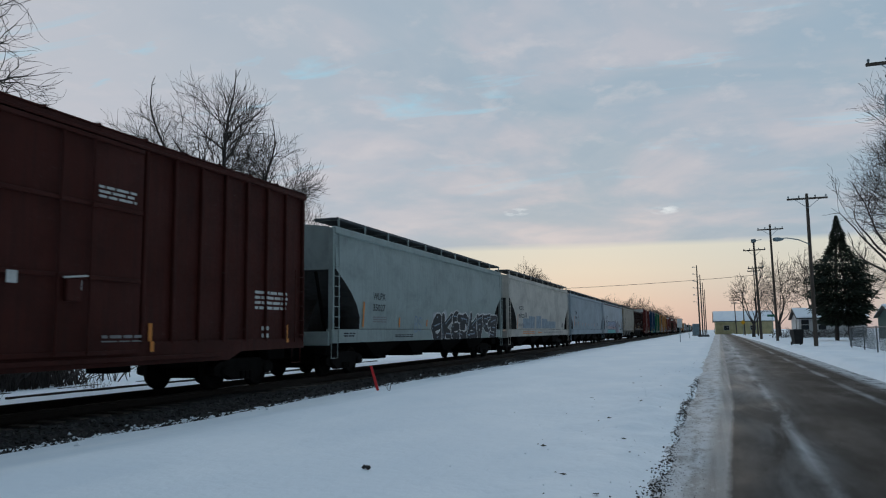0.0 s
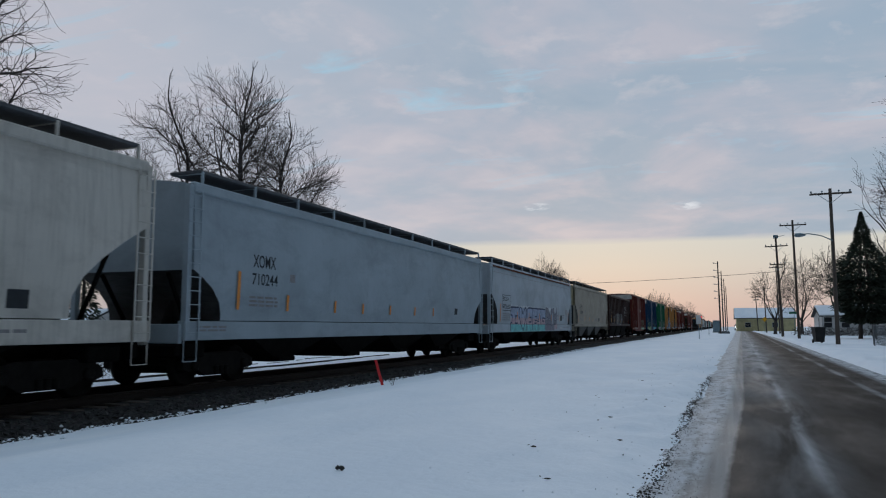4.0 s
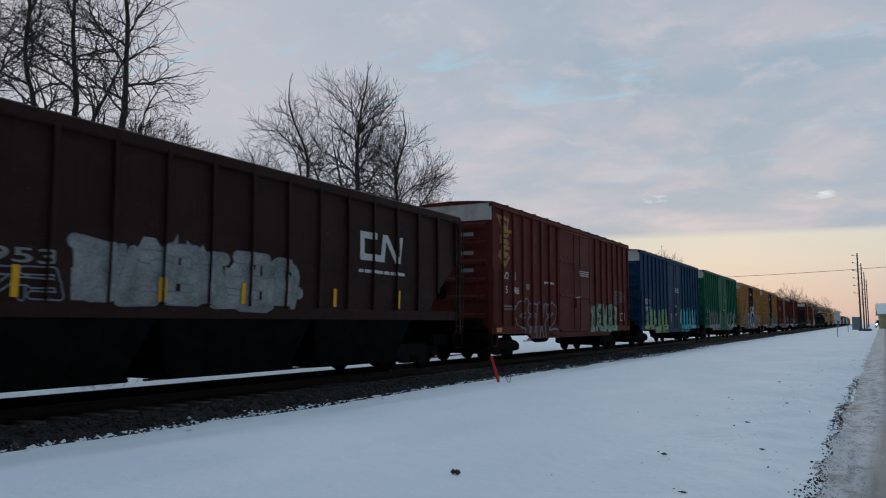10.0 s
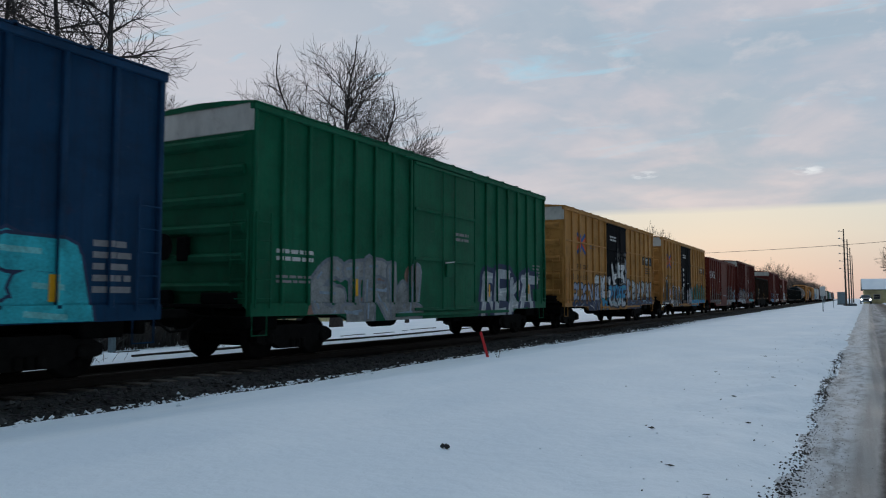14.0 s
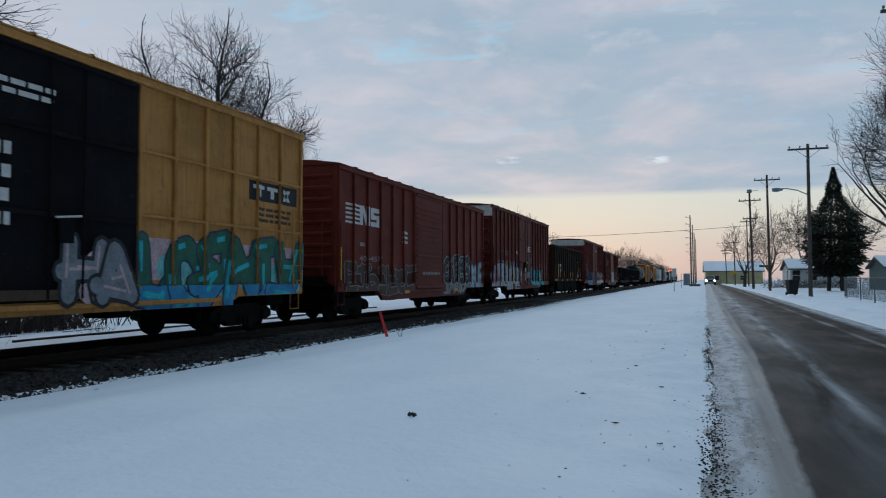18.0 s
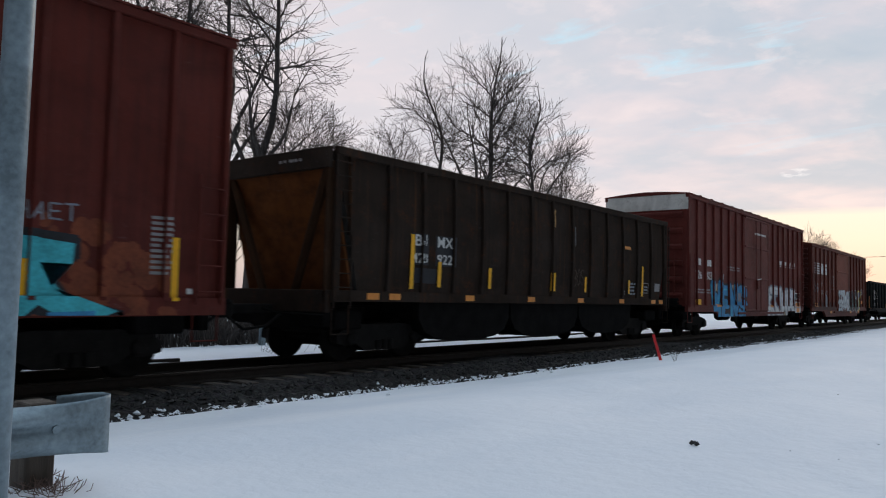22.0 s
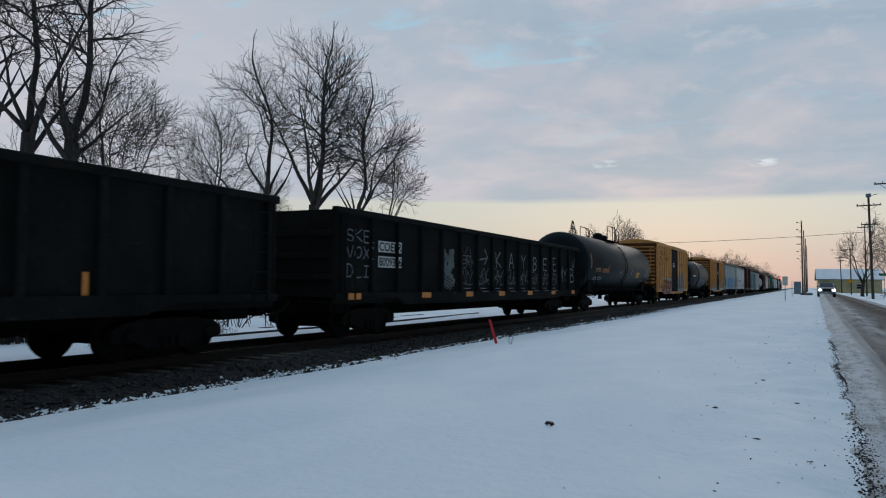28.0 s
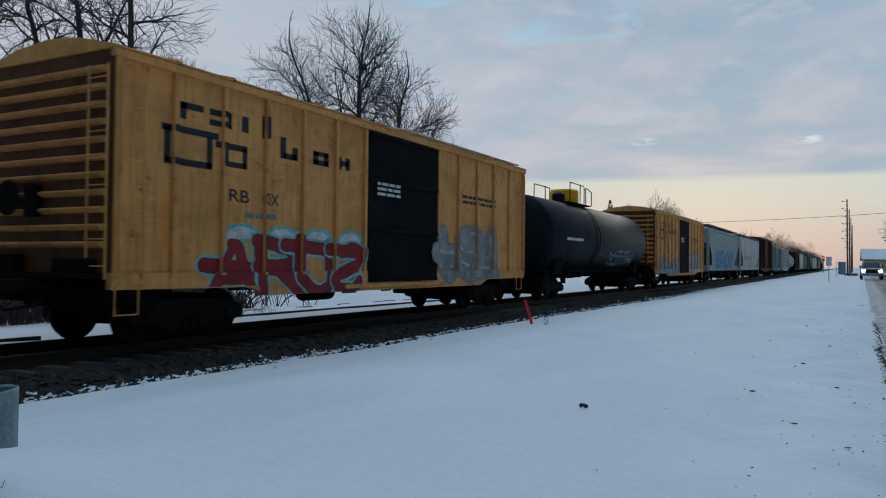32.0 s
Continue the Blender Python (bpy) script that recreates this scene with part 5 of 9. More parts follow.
    def bend(z):
        return math.sqrt(max(0.02, (radius + 0.012) ** 2 - (z - axis_z) ** 2))
    return car, Skin(radius, (), 0, 0.05, bend)

# paints of the cars
brown = paint("boxcar_brown", (0.0599, 0.01299, 0.008986), 0.3, 0.5)
red_a = paint("boxcar_red", (0.125, 0.022, 0.0165), 0.25, 0.4)
red_b = paint("boxcar_oxide", (0.112, 0.020, 0.0135), 0.25, 0.45)
red_e = paint("boxcar_bright_oxide", (0.148, 0.0265, 0.0165), 0.35, 0.5)
red_c = paint("boxcar_dull_red", (0.130, 0.0265, 0.0205), 0.25, 0.4)
red_d = paint("boxcar_old_red", (0.118, 0.0255, 0.0165), 0.5, 0.5)
orange_red = paint("door_orange_red", (0.175, 0.0315, 0.0145), 0.25, 0.35)
blue = paint("boxcar_blue", (0.007, 0.046, 0.108), 0.3, 0.35)
green = paint("boxcar_green", (0.006, 0.122, 0.058), 0.2, 0.35)
tan = paint("boxcar_tan", (0.50, 0.245, 0.070), 0.55, 0.42)
yellow = paint("boxcar_yellow", (0.74, 0.365, 0.115), 0.8, 0.40)
# darker yellow for the sheets: shade between the ribs painted in, plus soot
shaded_sooty_yellow = paint("shaded_sooty_end_yellow", (0.115, 0.05, 0.018), 0.9, 0.7)
door_black = paint("door_black", (0.0065, 0.0072, 0.0092), 0.25, 0.3, 0.7, 0.04)
hop_grey = paint("hopper_grey", (0.345, 0.405, 0.392), 0.15, 0.22)
hop_white = paint("hopper_off_white", (0.575, 0.545, 0.490), 0.15, 0.3)
hop_blue = paint("hopper_blue_grey", (0.335, 0.395, 0.436), 0.08, 0.05)
hop_pale = paint("hopper_pale_grey", (0.42, 0.47, 0.51), 0.10, 0.10)
hop_tan = paint("hopper_beige", (0.345, 0.312, 0.255), 0.15, 0.35)
hop_brown = paint("hopper_brown", (0.0336, 0.01295, 0.0105), 0.3, 0.5)
coal = paint("hopper_black_brown", (0.030, 0.0205, 0.0155), 1.0, 0.5, 0.75, 0.04, runs=(0.095, 0.038, 0.014))
rusty = paint("rusted_slope", (0.15, 0.050, 0.014), 0.8, 0.8, 0.8, 0.05, runs=(0.03, 0.012, 0.005))
rusty_brace = paint("rust_brown_brace", (0.050, 0.024, 0.012), 0.9, 0.6, 0.8, 0.05)
eave_rust = paint("eave_rust", (0.115, 0.048, 0.030), 0.7, 0.6, 0.8, 0.05)
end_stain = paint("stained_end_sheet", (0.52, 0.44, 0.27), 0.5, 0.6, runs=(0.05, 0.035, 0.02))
gon_black = paint("gondola_black", (0.0095, 0.011, 0.0105), 0.3, 0.4, 0.7, 0.05)
tank_black = paint("tank_black", (0.0060, 0.0125, 0.0165), 0.08, 0.3, 0.36, 0.06)
teal_grey = paint("far_teal", (0.22, 0.30, 0.30), 0.2, 0.3)
pale = paint("far_white", (0.58, 0.58, 0.56), 0.15, 0.3)
dark_hop = paint("far_dark", (0.06, 0.058, 0.055), 0.3, 0.4)


def spray(name, c):
    return plain("spray_" + name, c, 0.6, 0.0, 0.38, 2.6, 0.0)


S_CHROME = plain("spray_chrome", (0.27, 0.275, 0.27), 0.6, 0.0, 0.45, 2.2, 0.0)
S_WHITE, S_SILVER, S_BLACK = spray("white", (0.62, 0.63, 0.62)), spray("silver", (0.42, 0.45, 0.47)), spray("black", (0.022, 0.024, 0.028))
S_CYAN, S_BLUE, S_GREEN = spray("cyan", (0.04, 0.44, 0.50)), spray("blue", (0.035, 0.24, 0.46)), spray("lime", (0.24, 0.40, 0.16))
S_TEAL, S_RED, S_ORANGE = spray("teal", (0.18, 0.52, 0.52)), spray("red", (0.24, 0.022, 0.03)), spray("orange", (0.62, 0.16, 0.05))
S_PINK, S_NAVY, S_MINT = spray("pink", (0.50, 0.37, 0.40)), spray("navy", (0.03, 0.045, 0.10)), spray("mint", (0.30, 0.43, 0.30))
S_GREY, S_DEEP, S_STEEL = spray("grey", (0.20, 0.22, 0.25)), spray("deep_green", (0.03, 0.13, 0.085)), spray("slate_blue", (0.26, 0.33, 0.41))
S_YELLOW = spray("yellow", (0.60, 0.50, 0.10))
PALE_BLUE = spray("pale_blue", (0.27, 0.33, 0.39))
S_LILAC, S_MOSS, S_LIME = spray("lilac", (0.31, 0.37, 0.50)), spray("moss", (0.10, 0.19, 0.12)), spray("pale_lime", (0.34, 0.50, 0.24))
S_CLAY, S_OCHRE, S_BARK = spray("clay", (0.27, 0.16, 0.12)), spray("ochre", (0.36, 0.20, 0.07)), spray("bark_brown", (0.07, 0.045, 0.03))
S_PALE, S_ASH = spray("pale_haze", (0.55, 0.58, 0.60)), spray("ash_grey", (0.21, 0.21, 0.25))
S_FROST = spray("frost_grey", (0.12, 0.145, 0.14))
S_SMOKE = spray("smoke_grey", (0.035, 0.038, 0.04))
S_RUSTY = spray("rust_orange", (0.175, 0.043, 0.019))
S_DIM = spray("dim_grey", (0.10, 0.105, 0.11))
S_SKY, S_SAND, S_TAGWHITE = spray("sky", (0.30, 0.46, 0.56)), spray("sand", (0.42, 0.33, 0.22)), spray("tag_white", (0.20, 0.215, 0.215))


def outline_letters(car, sk, mat):
    """Tall letters and a heart drawn as dark outlines over bands of colour."""
    lines = [[(3.72, 2.16), (5.3, 2.18)], [(3.72, 0.95), (3.75, 1.32), (4.05, 1.4), (4.05, 1.75), (3.72, 1.75), (3.72, 2.16)], [(4.6, 1.34), (5.2, 1.34)], [(4.62, 1.34), (4.65, 1.72), (5.2, 1.74)],
             [(6.3, 0.95), (5.85, 1.3), (5.38, 1.75), (5.36, 2.05), (5.55, 2.2), (5.85, 2.16), (6.22, 1.82), (6.6, 2.2), (6.9, 2.16), (7.06, 1.95), (6.9, 1.6), (6.55, 1.2), (6.3, 0.95)],
             [(7.15, 0.95), (7.15, 2.1), (7.4, 2.2), (11.65, 2.2)], [(7.6, 1.42), (8.2, 1.42), (8.2, 1.68), (7.7, 1.68)], [(8.44, 0.95), (8.44, 2.18)], [(8.95, 1.36), (9.45, 1.36)], [(8.95, 1.52), (9.45, 1.52)], [(9.0, 1.74), (9.45, 1.74)],
             [(9.55, 1.3), (9.55, 2.18)], [(10.0, 2.15), (10.05, 1.85), (9.95, 1.6), (9.7, 1.46), (10.1, 1.46)], [(10.0, 0.95), (10.0, 1.34)], [(10.45, 1.3), (10.45, 2.18)], [(11.7, 1.66), (10.95, 1.68), (10.95, 1.5), (11.4, 1.48)], [(11.68, 0.95), (11.68, 2.2)]]
    for line in lines:
        g = Geo()
        for k, (p, q) in enumerate(zip(line, line[1:])):
            sk.lay(g, bar(p, q, 0.042), 0.006 + 0.0001 * k)
        part("graffiti_line", g, mat, car, "dark outline of a sprayed letter")



# 0: brown boxcar at the head of the view
car, sk = boxcar("dark red-brown ribbed boxcar with a plug door", 1.9, body=brown, band=False, end_ribs=9, eave=4.92)
bars(car, sk, 8.4, 9.35, 3.62, 3.88, 3, white_mat, 2)
bars(car, sk, 13.6, 15.0, 1.75, 2.25, 4, white_mat, 3)
bars(car, sk, 8.6, 9.6, 1.0, 1.2, 2, grey_letter, 4)
rect(car, sk, 6.6, 6.8, 2.0, 2.2, white_mat)
rect(car, sk, 7.75, 8.1, 1.95, 2.12, white_mat, "marking", 0.006)
bars(car, sk, 13.9, 14.2, 1.05, 1.4, 2, white_mat, 5)
add_reflectors(car, sk, [(9.95, 0.85, 1.4), (15.0, 0.95, 1.4)], orange_tape)

# 1: grey hopper
car, sk = hopper("light grey curved-side covered hopper with dark lettering", 19.3, 19.8, 4.28, hop_grey)
lettering(car, sk, "WLPX", 2.95, 3.95, 2.25, 2.48, dark_letter)
lettering(car, sk, "35027", 2.95, 3.95, 1.88, 2.11, dark_letter)
bars(car, sk, 3.0, 4.1, 1.50, 1.72, 3, grey_letter, 6)
bars(car, sk, 0.9, 1.7, 1.05, 1.2, 2, dark_letter, 7)
bars(car, sk, 4.9, 6.6, 1.0, 1.12, 2, dark_letter, 8)
graffiti(car, sk, 8.7, 18.3, 0.92, 1.92, "OKSGRAPE", (S_WHITE, S_BLACK, S_STEEL, S_SILVER), 11, 0.22, 0.7, "black letters with white rims, sprayed", slant=0.08, edge=1.32, shade=0.3)
tag(car, sk, 6.7, 7.5, 1.2, 1.75, "BS", S_STEEL, 12, 0.03)
add_reflectors(car, sk, [(2.2, 1.35, 2.15), (5.2, 1.35, 1.7), (8.0, 1.4, 1.65)], orange_tape)

# 2: off-white hopper with painted-out patches
car, sk = hopper("off-white covered hopper with blue-grey painted-out patches", 40.3, 19.8, 4.30, hop_white)
lettering(car, sk, "ACFX", 2.5, 3.75, 2.42, 2.66, dark_letter)
lettering(car, sk, "458252", 2.47, 4.0, 1.98, 2.20, dark_letter)
bars(car, sk, 2.5, 4.0, 1.45, 1.65, 2, grey_letter, 9)
rect(car, sk, 4.2, 4.65, 2.0, 2.3, grey_letter, "stencil")
for a, b, z in ((3.6, 5.4, 1.95), (5.2, 6.9, 2.1), (7.4, 8.9, 2.15), (9.1, 10.9, 2.0), (10.6, 14.1, 1.85)):
    rect(car, sk, a, b, 1.36, z, PALE_BLUE, "patch", 0.003 + 0.0005 * (a % 2))
bars(car, sk, 3.6, 7.0, 1.0, 1.2, 2, orange_tape, 10)
bars(car, sk, 8.0, 9.2, 1.02, 1.16, 1, orange_tape, 12)
bars(car, sk, 10, 17, 1.05, 1.15, 1, grey_letter, 13)
rect(car, sk, 16.6, 17.0, 1.45, 1.75, dark_letter, "stencil")
add_reflectors(car, sk, [(2.15, 1.35, 2.2)], orange_tape)

# 3: blue-grey hopper
car, sk = hopper("smooth blue-grey covered hopper with orange stripes", 60.9, 20.4, 4.16, hop_blue, cut=[(0.30, 2.35), (0.6, 2.2), (0.95, 1.98), (1.2, 1.7), (1.28, 1.45), (1.28, 1.30)], low=0.28)
lettering(car, sk, "XOMX", 2.4, 3.35, 2.55, 2.86, dark_letter)
lettering(car, sk, "710244", 2.38, 3.45, 2.14, 2.42, dark_letter)
bars(car, sk, 2.3, 3.5, 1.62, 1.9, 3, grey_letter, 14)
rect(car, sk, 4.0, 4.25, 2.28, 2.48, grey_letter, "stencil")
add_reflectors(car, sk, [(1.85, 1.55, 2.42), (3.92, 1.55, 1.95), (6.4, 1.55, 1.88), (8.15, 1.55, 1.86), (10.15, 1.55, 1.85), (12.25, 1.55, 1.85), (14.05, 1.55, 1.85)], orange_tape)
rect(car, sk, 16.5, 16.85, 1.65, 1.9, dark_letter, "stencil")
bars(car, sk, 0.5, 1.5, 1.05, 1.2, 2, grey_letter, 15)

# 4: pale hopper with outlined graffiti
car, sk = hopper("pale grey covered hopper with a rust-stained eave and graffiti", 82.3, 20.2, 4.16, hop_pale, cut=[(0.30, 2.7), (0.65, 2.5), (0.98, 2.25), (1.22, 1.95), (1.34, 1.6), (1.34, 1.30)], low=0.28)
g, edge_ = Geo(), Skin(SIDE, (), 0.0, 0.0, lambda z: hopper_bend(4.16, 0.13)(4.16) + 0.066)
for k in range(76):
    y = 0.5 + 0.25 * k
    a, b = (4.118 + 0.012 * math.sin(1.7 * q) * math.sin(0.6 * q) for q in (k, k + 1))
    edge_.lay(g, [(y, 4.017), (y + 0.25, 4.017), (y + 0.25, b), (y, a)], 0.003)
tagged(part("rust_line", g, eave_rust, car, "band of brown rust under the eave"), kind="stuff")
lettering(car, sk, "ECUX", 2.25, 3.35, 2.45, 2.66, dark_letter)
lettering(car, sk, "892650", 2.2, 3.6, 2.06, 2.28, dark_letter)
for a, b, c, d in ((2.12, 3.7, 2.72, 2.75), (2.12, 3.7, 1.96, 1.99), (2.12, 2.15, 1.96, 2.75), (3.67, 3.7, 1.96, 2.75)):
    rect(car, sk, a, b, c, d, dark_letter, "frame_line")
bars(car, sk, 2.2, 3.6, 1.45, 1.85, 4, grey_letter, 16)
for a, b, z0, z1, m in ((3.75, 11.75, 1.29, 1.305, S_NAVY), (3.75, 11.75, 1.305, 1.62, S_PINK), (3.75, 11.75, 1.62, 2.16, S_LILAC)):
    rect(car, sk, a, b, z0, z1, m, "graffiti_band", 0.003)
rect(car, sk, 3.75, 11.75, 0.89, 1.27, S_TEAL, "graffiti_band", 0.004)
outline_letters(car, sk, S_NAVY)
rng = np.random.default_rng(71)
g = Geo()
for k in range(64):
    y = 3.6 + 11.6 * k / 63
    sk.lay(g, disc(y, (2.16 if y < 11.8 else 2.24) + rng.uniform(-0.04, 0.05), rng.uniform(0.07, 0.16)), 0.0012 + 0.00002 * k)
for k in range(14):
    sk.lay(g, disc(14.95 + rng.uniform(-0.1, 0.1), 1.35 + 0.065 * k, rng.uniform(0.08, 0.15)), 0.0025 + 0.00002 * k)
tagged(part("graffiti_cloud", g, S_PALE, car, "white haze round the letters"), kind="stuff")
graffiti(car, sk, 11.9, 14.95, 1.38, 2.28, "DFUP", (S_NAVY, S_ASH, S_PINK, S_PALE), 24, 0.15, 0.0, "grey sprayed letters with pale edges", edge=1.3, shade=0.0)
g = Geo()
for k in range(12):
    sk.lay(g, disc(14.45 + 0.3 * math.cos(2.4 * k) * (k / 12), 1.9 + 0.36 * math.sin(2.4 * k) * (k / 12), 0.07), 0.0095 + 0.00004 * k)
tagged(part("graffiti_scribble", g, S_GREY, car, "dark scribble over the last letter"), kind="stuff")
rect(car, sk, 0.5, 19.6, 3.80, 3.815, grey_letter, "seam", 0.002)
rect(car, sk, 11.8, 14.4, 0.92, 1.34, S_ASH, "graffiti_band", 0.0035)
rect(car, sk, 14.4, 15.3, 1.0, 1.34, S_PINK, "graffiti_band", 0.0035)
add_reflectors(car, sk, [(1.75, 1.40, 2.3), (4.96, 1.55, 1.95), (7.5, 1.55, 1.9), (10.03, 1.55, 1.9), (13.3, 1.55, 1.9), (15.95, 1.5, 1.9), (18.7, 1.45, 2.2)], orange_tape)
bars(car, sk, 15.2, 15.8, 1.6, 2.1, 6, grey_letter, 17)
rect(car, sk, 16.2, 16.75, 1.55, 1.9, dark_letter, "stencil")
bars(car, sk, 16.9, 17.4, 1.65, 1.95, 3, grey_letter, 72)
bars(car, sk, 17.85, 18.5, 1.85, 2.3, 6, grey_letter, 73)
for y in (16.25, 16.5):
    rect(car, sk, y, y + 0.16, 1.0, 1.12, white_mat, "stencil", 0.005)
bars(car, sk, 17.2, 19.2, 1.05, 1.15, 2, grey_letter, 74)

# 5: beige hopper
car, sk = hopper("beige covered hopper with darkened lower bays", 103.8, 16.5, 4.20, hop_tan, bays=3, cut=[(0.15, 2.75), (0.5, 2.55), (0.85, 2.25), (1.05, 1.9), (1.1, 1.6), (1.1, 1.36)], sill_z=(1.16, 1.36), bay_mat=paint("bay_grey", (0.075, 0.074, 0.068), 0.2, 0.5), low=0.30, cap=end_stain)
lettering(car, sk, "EFNX", 2.25, 3.1, 2.62, 2.85, dark_letter)
lettering(car, sk, "150007", 2.2, 3.3, 2.14, 2.37, dark_letter)
bars(car, sk, 2.0, 3.3, 1.6, 1.8, 2, grey_letter, 18)
rect(car, sk, 4.4, 4.7, 2.2, 2.45, grey_letter, "stencil")
add_reflectors(car, sk, [(1.42, 1.5, 2.4), (4.05, 1.55, 1.95), (6.19, 1.6, 1.9), (7.92, 1.6, 1.9), (12.2, 1.6, 1.95)], orange_tape)
rect(car, sk, 11.0, 11.5, 1.6, 1.9, dark_letter, "stencil")
bars(car, sk, 9.0, 10.4, 1.6, 1.9, 3, grey_letter, 19)
for k in range(7):
    rect(car, sk, 1.8 + 2 * k, 1.815 + 2 * k, 1.45, 3.9, grey_letter, "seam", 0.002)

# 6: brown ribbed hopper
car, sk = hopper("dark brown ribbed covered hopper with a white company mark", 121.2, 17.4, 4.18, hop_brown, posts=1.02, bulge=0.06, bays=3, walk_board=False, sill_z=(1.22, 1.46), bay_mat=steel_under,
                 cut=[(0.2, 3.0), (0.7, 2.6), (1.2, 2.2), (1.6, 1.9), (1.8, 1.6), (1.9, 1.46)], low=0.17)
g = Geo()
for poly in ([(12.25, 2.62), (12.42, 2.62), (12.42, 3.30), (12.25, 3.30)], [(12.25, 3.14), (12.92, 3.14), (12.92, 3.30), (12.25, 3.30)], [(12.25, 2.62), (13.15, 2.62), (13.15, 2.78), (12.25, 2.78)],
             [(13.08, 2.62), (13.25, 2.62), (13.36, 3.30), (13.19, 3.30)], [(13.2, 3.30), (13.4, 3.30), (13.95, 2.62), (13.75, 2.62)], [(13.8, 2.62), (13.97, 2.62), (14.1, 3.30), (13.93, 3.30)]):
    sk.lay(g, poly, 0.004 + 0.0004 * len(g.f))
part("logo", g, white_mat, car, "white company mark drawn as a bent line")
bars(car, sk, 12.2, 14.2, 2.30, 2.44, 1, white_mat, 20)
bars(car, sk, 2.6, 3.3, 2.45, 2.68, 1, grey_letter, 21)
lettering(car, sk, "766953", 2.6, 4.7, 1.98, 2.2, grey_letter)
rng = np.random.default_rng(5)
for k in range(5):
    y = 4.95 + 1.02 * k
    g = Geo()
    tops = [(y + 0.93 - 0.93 * q / 8, (2.35, 2.5, 2.5, 2.4, 2.3)[k] + rng.uniform(-0.3, 0.12) * (0.4 + abs(q - 4) / 4)) for q in range(9)]
    sk.lay(g, [(y + 0.02, 1.48), (y + 0.93, 1.48)] + tops, 0.004)
    part("graffiti", g, S_CHROME, car, "patchy silver sprayed fill-in on the panel")
graffiti(car, sk, 4.95, 10.0, 1.5, 2.4, "JLEIEU", (S_GREY, S_CHROME, S_STEEL), 33, 0.14, label="silver letters with thin grey outlines", edge=1.25, shade=0.0)
graffiti(car, sk, 2.6, 4.8, 1.5, 1.92, "WENE", (S_GREY, hop_brown, S_GREY), 31, 0.13, label="thin grey outlined letters", edge=1.6, shade=0.0)
tag(car, sk, 1.1, 2.1, 3.1, 3.6, "KOI", S_DIM, 32, 0.018)
tag(car, sk, 1.15, 1.95, 2.7, 3.0, "AG", S_DIM, 34, 0.016)
add_reflectors(car, sk, [(1.84, 1.55, 2.55), (4.1, 1.5, 1.95), (6.58, 1.5, 1.9), (8.49, 1.5, 1.9), (11.3, 1.5, 1.9), (13.85, 1.5, 1.95)])

# 7: red boxcar
car, sk = boxcar("dull red ribbed boxcar with white numbers and graffiti", 140.45, 15.8, 4.96, red_a, door_y=(6.0, 9.6))
for t, a, b, c, d in (("AO", 0.9, 1.42, 2.58, 2.82), ("K", 1.78, 2.0, 2.58, 2.82), ("15", 1.05, 1.35, 2.12, 2.36), ("046", 1.72, 2.28, 2.12, 2.36)):
    lettering(car, sk, t, a, b, c, d, white_mat)
bars(car, sk, 0.9, 2.3, 1.55, 1.75, 2, grey_letter, 22)
graffiti(car, sk, 2.1, 5.6, 0.66, 1.78, "PINS", (S_GREY, red_a, S_PINK), 41, 0.17, label="red letters left open between thin grey outlines", edge=1.42, shade=0.0)
graffiti(car, sk, 9.8, 13.6, 0.80, 1.92, "IKENPE", (S_BLACK, S_MINT, S_MOSS, S_MOSS), 42, 0.17, 1.5, label="pale green sprayed letters on a darker green cloud", edge=1.3, shade=0.4)
for k, sign in enumerate("WSZV"):
    graffiti(car, sk, 0.72, 1.42, 4.22 - 0.42 * k, 4.66 - 0.42 * k, sign, (S_OCHRE, S_OCHRE, S_PINK), 43 + k, 0.16, label="ochre letter of a tag that runs down the corner", edge=1.0, shade=0.0)
bars(car, sk, 8.15, 9.35, 3.05, 3.3, 3, white_mat, 23)
bars(car, sk, 13.47, 14.0, 2.0, 2.67, 7, grey_letter, 24)
bars(car, sk, 14.43, 15.0, 2.1, 2.67, 6, grey_letter, 54)
rect(car, sk, 14.36, 14.85, 1.25, 1.62, white_mat, "placard", 0.008)
rect(car, sk, 14.41, 14.80, 1.30, 1.57, brown, "placard", 0.012)
rect(car, sk, 2.9, 3.2, 2.3, 2.5, grey_letter, "stencil")
bars(car, sk, 4.6, 5.6, 2.55, 2.7, 1, white_mat, 25)
rect(car, sk, 0.25, 0.65, 0.85, 1.0, orange_tape, "reflector", 0.06)
for k, z in enumerate((3.9, 3.3, 2.75)):
    part("end_lettering", Geo().box(0.4, 1.0, -0.12, -0.115, z, z + 0.12), grey_letter, car)

# 8: blue boxcar
car, sk = boxcar("deep blue ribbed boxcar with green and cyan graffiti", 158.4, 15.9, 4.96, blue, door_y=(6.4, 9.5))
for a, b in ((0.95, 1.55), (1.65, 2.25)):
    rect(car, sk, a, b, 2.15, 2.45, white_mat, "number_panel", 0.004)
    rect(car, sk, a, b, 1.78, 2.06, white_mat, "number_panel", 0.004)
for t, a, b, c, d in (("CO", 1.0, 1.5, 2.18, 2.42), ("ER", 1.7, 2.2, 2.18, 2.42), ("172", 0.98, 1.52, 1.80, 2.04), ("317", 1.68, 2.22, 1.80, 2.04)):
    lettering(car, sk, t, a, b, c, d, blue, lift=0.009)
bars(car, sk, 0.95, 2.2, 1.35, 1.6, 3, grey_letter, 26)
graffiti(car, sk, 1.6, 6.1, 0.60, 1.85, "BELUE", (S_MOSS, S_GREEN, S_LIME, S_GREEN), 51, 0.20, None, "fat lime green letters without outlines", edge=1.1, shade=0.3)
